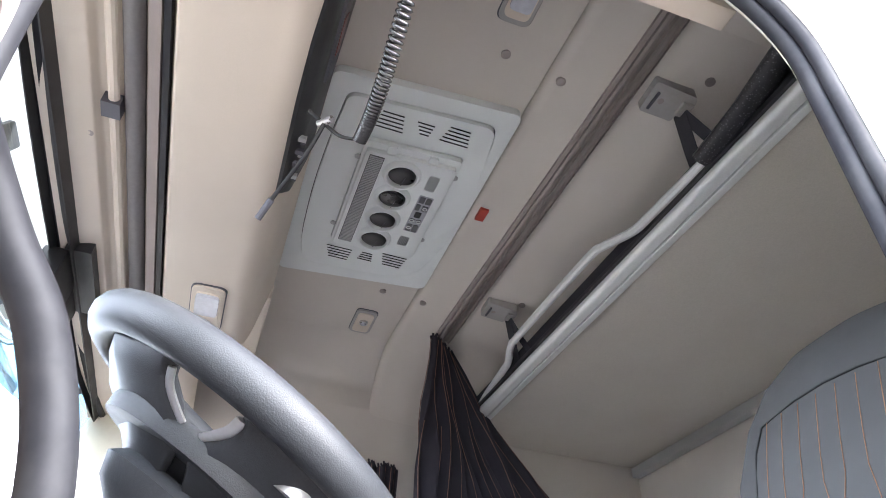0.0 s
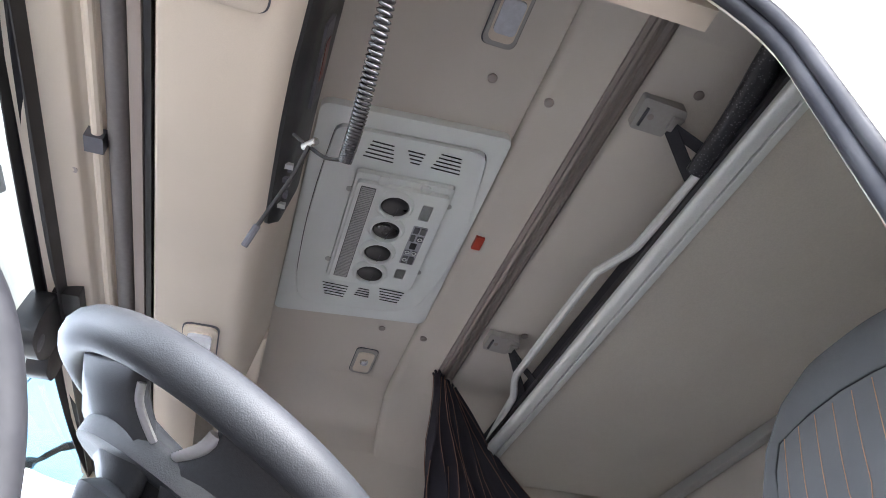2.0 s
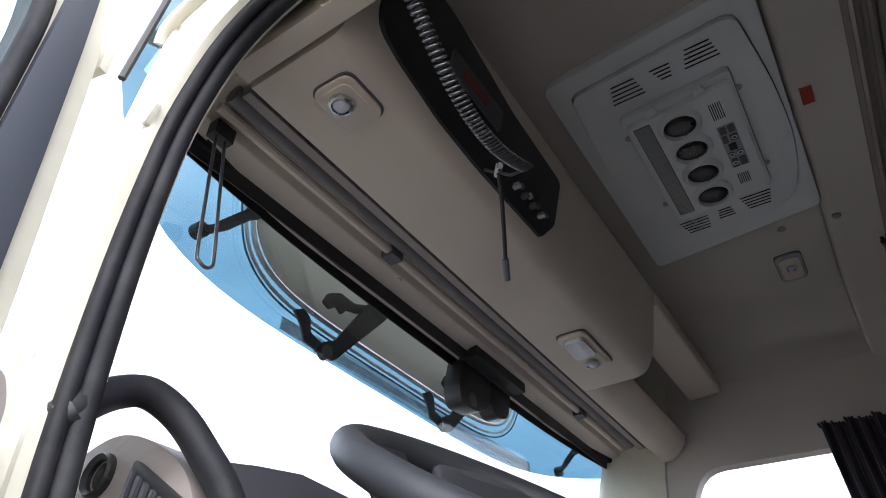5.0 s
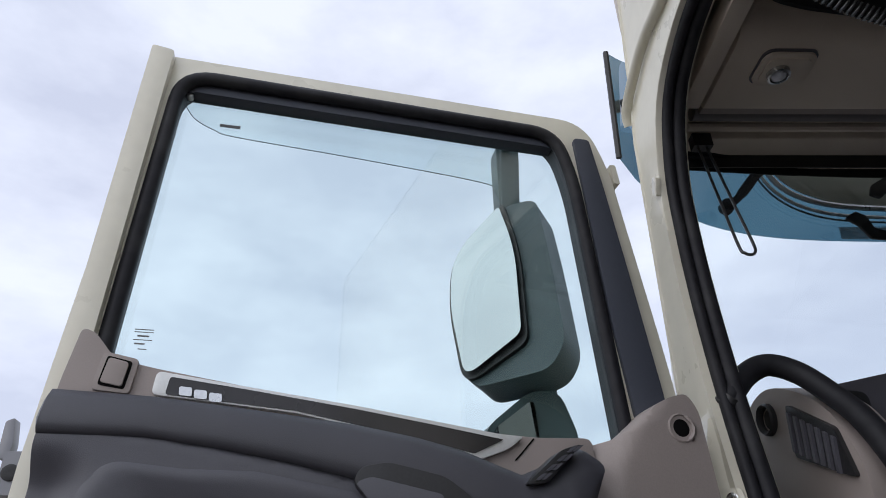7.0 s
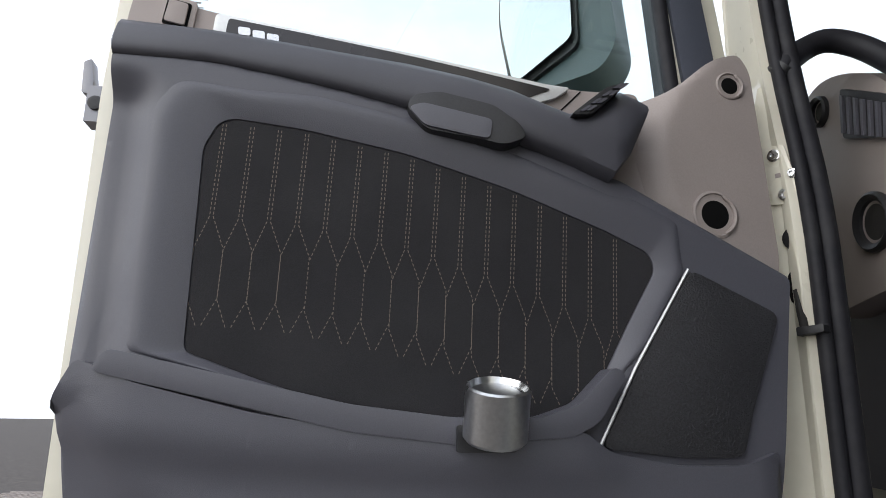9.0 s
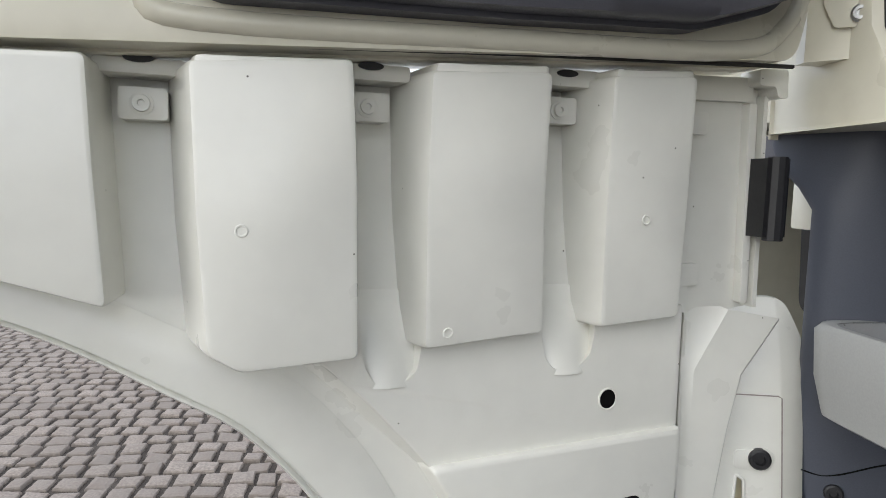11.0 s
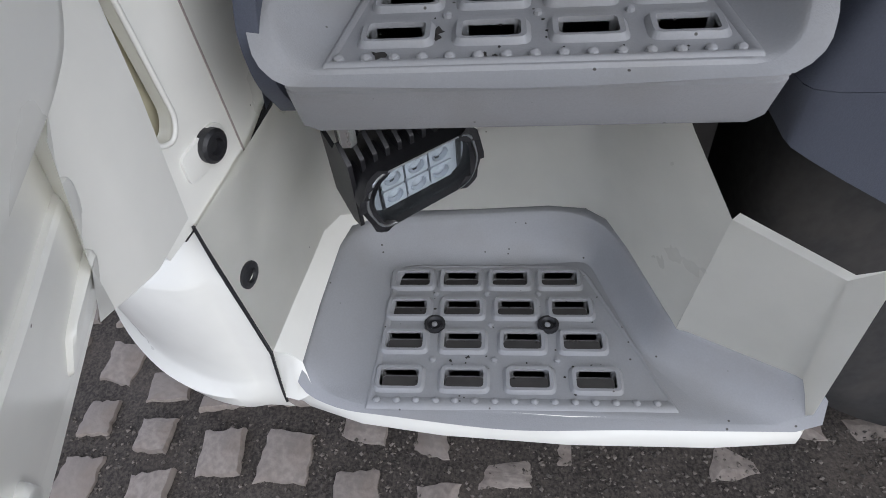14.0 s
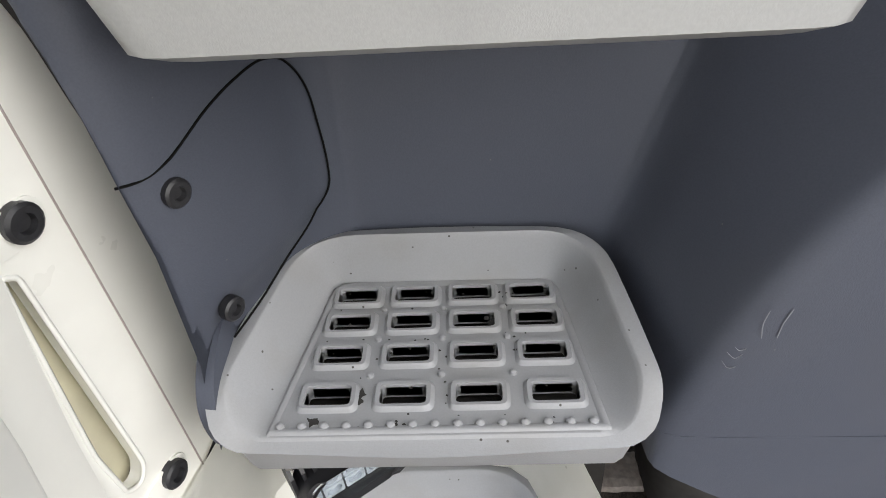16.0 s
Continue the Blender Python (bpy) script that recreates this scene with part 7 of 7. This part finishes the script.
bump = thing("bumper_corner", (0.0, 0.2, 0.36), "white painted bumper corner with a dark lower seam", "bumper")
pts = [tuple(v)[:2] for v in smoothed([(-0.058, 0.128, 0), (-0.066, 0.155, 0), (-0.055, 0.205, 0), (-0.02, 0.265, 0), (0.05, 0.335, 0), (0.2, 0.44, 0)], 5)]
rings = []
for z, o, f in ((0.40, 0.03, 0.0), (0.415, 0.004, 0.0), (0.44, -0.004, 0.0), (0.455, 0.006, 0.0), (0.462, 0.008, 0.0), (0.50, 0.004, 0.004), (0.57, -0.002, 0.004), (0.610, -0.004, 0.002), (0.613, -0.003, 0.002), (0.617, 0.0, 0.002), (0.664, 0.038, 0.0), (0.669, 0.045, 0.0), (0.672, 0.08, 0.0)):
    y_in = np.interp(z, [0.40, 0.43, 0.506, 0.672], [0.110, 0.114, 0.1085, 0.1245]).item()
    rings.append([(x + o * min(1.0, 0.15 + 0.085 * i), y if i else y_in, z) for i, (x, y) in enumerate(pts)])
part("skin", loft(bmesh.new(), rings, closed=False), M_SKIRT, bump, smooth=32)
part("seam", sweep(bmesh.new(), [(-0.056, 0.1232, 0.673), (-0.0575, 0.1195, 0.63), (-0.0575, 0.1165, 0.60), (-0.0575, 0.1075, 0.506), (-0.0595, 0.112, 0.44), (-0.059, 0.113, 0.42)], 0.0016, 5), M_BLACK, bump)
single("inner_wing", boxed(0.15, 0.46, -0.32, 0.3, 0.10, 0.76), M_DIRT, "dark dirty wheel housing behind the steps", "wheel housing", kind="structure")

# worn black flecks and dirt on the steps
def fleck(parent, x, y, z, size, seed):
    r0 = random.Random(seed)
    pts = [(x + size * r0.uniform(0.35, 1.0) * math.cos(a) * r0.uniform(0.5, 1.2), y + size * r0.uniform(0.35, 1.0) * math.sin(a)) for a in [2 * math.pi * i / 11 for i in range(11)]]
    return part("dirt_fleck", slab(pts, FN_Z, z, z + 0.0006), M_DIRT, parent)


for k, (x, y, s) in enumerate(((0.087, -0.178, 0.008), (0.094, -0.172, 0.005), (0.006, -0.066, 0.006), (-0.002, -0.064, 0.005), (-0.02, -0.03, 0.007), (0.11, -0.19, 0.003))):
    fleck(up, x, y, 0.7902, s, k)
for k in range(60):
    r0 = random.Random(100 + k)
    fleck(up, r0.uniform(-0.03, 0.14), r0.uniform(-0.24, -0.01), 0.7902, r0.choice((0.0008, 0.0011, 0.0016)), 300 + k)
for k in range(50):
    r0 = random.Random(700 + k)
    fleck(lo, r0.uniform(-0.075, 0.085), r0.uniform(-0.21, 0.01), 0.4552, r0.choice((0.0008, 0.0012, 0.002)), 900 + k)
for k in range(16):
    r0 = random.Random(1200 + k)
    fleck(up, -0.028 + r0.uniform(-0.003, 0.003), r0.uniform(-0.22, -0.03), 0.7902, r0.choice((0.002, 0.003)), 1300 + k)
    fleck(lo, -0.080 + r0.uniform(-0.003, 0.003), r0.uniform(-0.2, 0.0), 0.4552, r0.choice((0.002, 0.003)), 1400 + k)

# ---- LED work lamp under the upper step ----
led = thing("work_lamp", (-0.02, -0.04, 0.74), "black finned LED work lamp bolted under the step", "work lamp")
led_n = Vector((-0.79, -0.56, -0.13)).normalized()
led_w = Vector((0.62, -0.78, 0.08))
led_w = (led_w - led_n * led_w.dot(led_n)).normalized()
led_u = led_n.cross(led_w)
LM = Matrix.Translation((0.038, -0.034, 0.642)) @ Matrix((led_w, led_u, led_n)).transposed().to_4x4() @ Matrix.Scale(0.94, 4)


def lpart(name, bm, material, parent, label="", bevel=0.0):
    bm.transform(LM)
    return part(name, bm, material, parent, label, 35, bevel)


lens_o = rounded([(-0.044, -0.033), (0.046, -0.031), (0.056, -0.006), (0.048, 0.033), (-0.042, 0.034), (-0.056, 0.006)], 0.013)
body = lpart("housing", plate(bmesh.new(), [(a * 1.15, b * 1.20) for a, b in lens_o], [lens_o], FN_Z, -0.02, 0.014), M_BLACK, led, bevel=0.003)
lpart("worn_edge", sweep(bmesh.new(), [(a * 1.06, b * 1.08, 0.0135) for a, b in lens_o], 0.0016, 6, closed=True), M_CHROME, body, "bare scratched metal edge")
lpart("back", slab([(a * 1.10, b * 1.12) for a, b in lens_o], FN_Z, -0.022, -0.010), M_BLACK, led)
for i in range(11):
    x = -0.060 + 0.0120 * i
    lpart("fin", slab(rounded([(-0.040, -0.004), (0.050, 0.002), (0.064, -0.016), (0.046, -0.028), (0.052, -0.050), (-0.030, -0.052), (-0.046, -0.02)], 0.002), FN_X, x - 0.0020, x + 0.0020), M_BLACK, led)
rf = lpart("reflector_plate", slab(lens_o, FN_Z, -0.008, -0.004), M_LENS, body)
for i in range(3):
    for j in range(2):
        cx, cy = -0.025 + 0.025 * i, -0.012 + 0.024 * j
        cell = lpart("led_cup", plate(bmesh.new(), rect(cx - 0.0115, cx + 0.0115, cy - 0.011, cy + 0.011, 0.003), [circle(cx, cy, 0.0085, None, 16)], FN_Z, -0.004, 0.003), M_LENS, rf)
        lpart("led", turned((cx, cy, -0.004), (0, 0, 1), [(0.0085, 0.0), (0.006, 0.003), (0.003, 0.0045), (0.0005, 0.005)], 14), M_LENS, rf)
gl = lpart("lens", slab([(a * 0.99, b * 0.99) for a, b in lens_o], FN_Z, 0.007, 0.010), G_CLEAR, body)
gl.visible_shadow = False
part("mount_bolt", sweep(bmesh.new(), [(0.0, 0.008, 0.705), (0.0, 0.008, 0.755)], 0.007, 6), M_CHROME, led)
part("mount_bracket", boxed(0.045, 0.085, -0.03, 0.005, 0.68, 0.753), M_BLACK, led, bevel=0.003)

# ---- front wheel ----
tyre = thing("front_wheel", (0.3, -0.875, 0.5), "worn black truck tyre on a dusty steel rim", "wheel")
part("tyre", turned((0.12, -0.875, 0.50), (-1, 0, 0), [(0.30, -0.30), (0.48, -0.29), (0.50, -0.25), (0.50, -0.03), (0.485, 0.0), (0.44, 0.012), (0.36, 0.012), (0.31, 0.0), (0.30, -0.04)], 64), M_TYRE, tyre, smooth=60)
part("rim", turned((0.12, -0.875, 0.50), (-1, 0, 0), [(0.30, -0.2), (0.302, 0.006), (0.285, 0.008), (0.27, -0.03), (0.24, -0.10), (0.12, -0.11), (0.11, -0.04), (0.001, -0.03)], 48), mat("dusty_steel", (0.33, 0.28, 0.25), 0.6, metal=0.3, grain=0.3, grain_scale=40, stain=0.4, stain_scale=8), tyre)
single("chassis_underside", boxed(0.47, 2.1, -2.2, 0.45, 0.30, 1.36), M_DIRT, "dark underside and engine bay behind the steps", "chassis", kind="structure")

single("pillar_clip", slab(rounded([(0.040, 2.672), (0.058, 2.684), (0.042, 2.718), (0.026, 2.706)], 0.004), FN_X, -0.043, -0.034), M_CREAM, "small cream plastic clip on the corner pillar", "clip", bevel=0.002)
# jamb behind the door hinges: a slanting cream face with plates, plug and check strap
jamb = thing("hinge_post", (-0.03, 0.0, 1.8), "cream painted hinge post with steel door hinges", "post")
rings = []
for z, k in ((1.47, 1.0), (2.06, 1.0), (2.12, 1.0), (2.16, 0.8), (2.20, 0.45), (2.24, 0.1), (2.27, -0.1)):
    far = np.interp(z, [2.06, 2.27], [-0.0135, 0.034]).item()
    rings.append([(x if x > -0.02 else -0.034 + (x + 0.034) * k, y, z) for x, y in ((-0.064, max(0.037, far + 0.012)), (-0.014 - 0.02 * (1 - k), far), (0.027, far), (0.027, far + 0.06), (-0.060, far + 0.07))])
part("post", loft(bmesh.new(), rings, True, True), M_CREAM, jamb, smooth=30)
JD, JN = Vector((0.686, -0.727, 0)), Vector((-0.727, -0.686, 0))
on_jamb = lambda a, b, n: Vector((-0.062, 0.035, b)) + JD * a + JN * n
for z in (1.548, 2.083):
    hp = part("hinge_plate", slab(rounded([(0.018, z + 0.047), (0.052, z + 0.044), (0.060, z + 0.006), (0.068, z - 0.016), (0.058, z - 0.048), (0.024, z - 0.046), (0.012, z - 0.02)], 0.004), on_jamb, -0.003, 0.004), M_CREAM, jamb, bevel=0.0015)
    for a, dz, r in ((0.037, 0.030, 0.0095), (0.047, -0.034, 0.0095), (0.060, -0.004, 0.0075)):
        part("hinge_bolt", turned(on_jamb(a, z + dz, 0.004), JN, [(r, -0.001), (r, 0.0015), (r * 0.78, 0.002), (r * 0.72, 0.005), (r * 0.4, 0.005), (r * 0.36, 0.002)], 18), M_CHROME, hp)
    part("hinge_mark", slab(rect(0.036, 0.044, z - 0.006, z + 0.001), on_jamb, 0.0035, 0.0046), M_TAUPE, hp)
part("plug", turned(on_jamb(0.053, 1.982, 0.0), JN, [(0.0185, -0.002), (0.018, 0.003), (0.009, 0.006), (0.001, 0.007)], 20), M_BLACK, jamb)
# flat black plate in place of the shaded opening
part("strap_hole", slab(rect(0.036, 0.070, 1.885, 1.935, 0.012), on_jamb, -0.002, 0.0012), M_VOID, jamb)
part("check_strap", slab(rounded([(0.050, 1.838), (0.085, 1.842), (0.085, 1.852), (0.050, 1.850)], 0.002), on_jamb, -0.004, 0.03), M_BLACK, jamb, bevel=0.002)
part("strap_link", sweep(bmesh.new(), [on_jamb(0.048, 1.905, 0.004), on_jamb(0.052, 1.875, 0.012), on_jamb(0.056, 1.850, 0.016)], 0.006, 8), M_DIRT, jamb)

# ---- setts ----
def sett_mesh(rnd, sx, sy, rough=1.0):
    """A rough rectangular stone with broken edges."""
    nook = [Vector((cx * (0.96 + rough * rnd.uniform(-0.26, 0.10)), cy * (0.96 + rough * rnd.uniform(-0.26, 0.10)))) for cx, cy in ((-1, -1), (1, -1), (1, 1), (-1, 1))]
    top = []
    for p, q in zip(nook, nook[1:] + nook[:1]):
        out = Vector(((q - p).y, -(q - p).x)).normalized()
        for f in (0.0, 0.14, 0.3, 0.45, 0.6, 0.74, 0.88):
            top.append(tuple(p.lerp(q, f) + out * rnd.uniform(-0.075, 0.06) * (0.5 + 0.5 * rough)))
    top = [(a * sx, b * sy) for a, b in top]
    bm = bmesh.new()
    t, q = rnd.uniform(-0.005, 0.005), rnd.uniform(-0.004, 0.004)
    lift = lambda a, b, z: (a, b, z + t * b / sy + q * a / sx)
    loft(bm, [[(a, b, -0.03) for a, b in top], [lift(a, b, -0.009) for a, b in top], [lift(a * 0.93, b * 0.93, -0.001) for a, b in top], [lift(a * 0.55, b * 0.55, 0.003) for a, b in top]], False, True)
    return bm


rnd = random.Random(7)
WORN = [mesh_of(sett_mesh(rnd, 0.0485 * rnd.uniform(0.96, 1.02), 0.0475 * rnd.uniform(0.95, 1.02), 0.4), M_STONE, "sett", 50) for _ in range(16)]
SETTS = [mesh_of(sett_mesh(rnd, 0.0465 * rnd.uniform(0.93, 1.02), 0.0455 * rnd.uniform(0.92, 1.03)), M_STONE, "sett", 50) for _ in range(24)]
cells = []
row, y = 0, -1.6
while y < 12.0:
    dy = 0.114 + rnd.uniform(-0.006, 0.01)
    x = -9.5 + rnd.uniform(0, 0.1)
    while x < 2.4:
        dx = rnd.choice((0.085, 0.10, 0.11, 0.114, 0.122)) + rnd.uniform(-0.006, 0.006)
        wob = 0.03 * math.sin(x * 1.7 + 0.6) + 0.012 * math.sin(x * 5.1 + y)
        cells.append((x + dx / 2, y + dy / 2 + wob + rnd.uniform(-0.006, 0.006), dx, dy))
        x += dx + 0.010
    y += dy + 0.004
def drowned(x, y):
    """How far grit covers the stones: most beside the steps."""
    w = max(0.0, 1.0 - math.hypot((x + 0.10) / 0.62, (y + 0.50) / 0.85))
    return 0.016 * min(1.0, 1.6 * w)


near = sorted(cells, key=lambda c: (c[0] + 0.2) ** 2 + (c[1] - 0.7) ** 2)
for x, y, dx, dy in near[:300]:
    tight = 0.91 + 0.06 * min(1.0, math.hypot(x + 0.2, y - 0.2) / 1.6)
    ob = new("sett", rnd.choice(SETTS))
    ob.parent = ground
    ob.matrix_basis = Matrix.LocRotScale((x, y, rnd.uniform(-0.003, 0.003) - 0.006 - drowned(x, y)), Euler((rnd.uniform(-0.03, 0.03), rnd.uniform(-0.03, 0.03), rnd.uniform(-0.06, 0.06) + rnd.choice((0, math.pi)))), (dx / 0.1 * tight * rnd.uniform(0.80, 1.07), dy / 0.1 * tight * rnd.uniform(0.80, 1.07), 1))
verts, faces = [], []
shapes = [([tuple(v.co) for v in m.vertices], [tuple(p.vertices) for p in m.polygons]) for m in WORN]
plain = []
for vs0, fs0 in shapes:
    ring = len(vs0) // 4
    plain.append(([(a, b, -0.016) for a, b, c in vs0[:ring]] + [(a, b, 0.0) for a, b, c in vs0[2 * ring:3 * ring]], [(j, (j + 1) % ring, ring + (j + 1) % ring, ring + j) for j in range(ring)] + [tuple(range(ring, 2 * ring))]))
for i, (x, y, dx, dy) in enumerate(near[300:]):
    vs0, fs0 = rnd.choice(shapes if i < 2500 else plain)
    a, h, n0 = rnd.uniform(-0.06, 0.06), rnd.uniform(-0.004, 0.004) - 1.3 * drowned(x, y), len(verts)
    tight = 0.91 + 0.07 * min(1.0, math.hypot(x + 0.2, y - 0.2) / 1.6)
    c, s = math.cos(a), math.sin(a)
    for vx, vy, vz in vs0:
        vx, vy = vx * dx / 0.099 * tight, vy * dy / 0.099 * tight
        verts.append((x + vx * c - vy * s, y + vx * s + vy * c, vz + h))
    faces += [tuple(i + n0 for i in f) for f in fs0]
me = bpy.data.meshes.new("setts")
me.from_pydata(verts, [], faces)
me.materials.append(M_STONE)
far = new("setts", me)
far.parent = ground
tagged(far, "worn grey granite setts further off", kind="stuff")

# loose grit between the stones
verts, faces = [], []
for _ in range(26000):
    gx, gy, gs = rnd.uniform(-1.3, 0.15), rnd.uniform(-0.9, 1.3), rnd.choice((0.0014, 0.0018, 0.0022, 0.003, 0.0042))
    gz, n0 = -0.016 + gs * 0.4, len(verts)
    for ax, ay, az in ((1, 0, 0), (-1, 0, 0), (0, 1, 0), (0, -1, 0), (0, 0, 1), (0, 0, -1)):
        k = gs * rnd.uniform(0.6, 1.3)
        verts.append((gx + ax * k + rnd.uniform(-0.3, 0.3) * gs, gy + ay * k, gz + az * k * 0.8))
    faces += [tuple(i + n0 for i in f) for f in ((0, 2, 4), (2, 1, 4), (1, 3, 4), (3, 0, 4), (2, 0, 5), (1, 2, 5), (3, 1, 5), (0, 3, 5))]
me = bpy.data.meshes.new("grit")
me.from_pydata(verts, [], faces)
me.materials.append(mat("pale_grit", (0.19, 0.165, 0.14), 0.9, per_piece=0.85))
grit = new("grit", me)
grit.parent = ground
tagged(grit, "loose pale grit in the joints", kind="stuff")
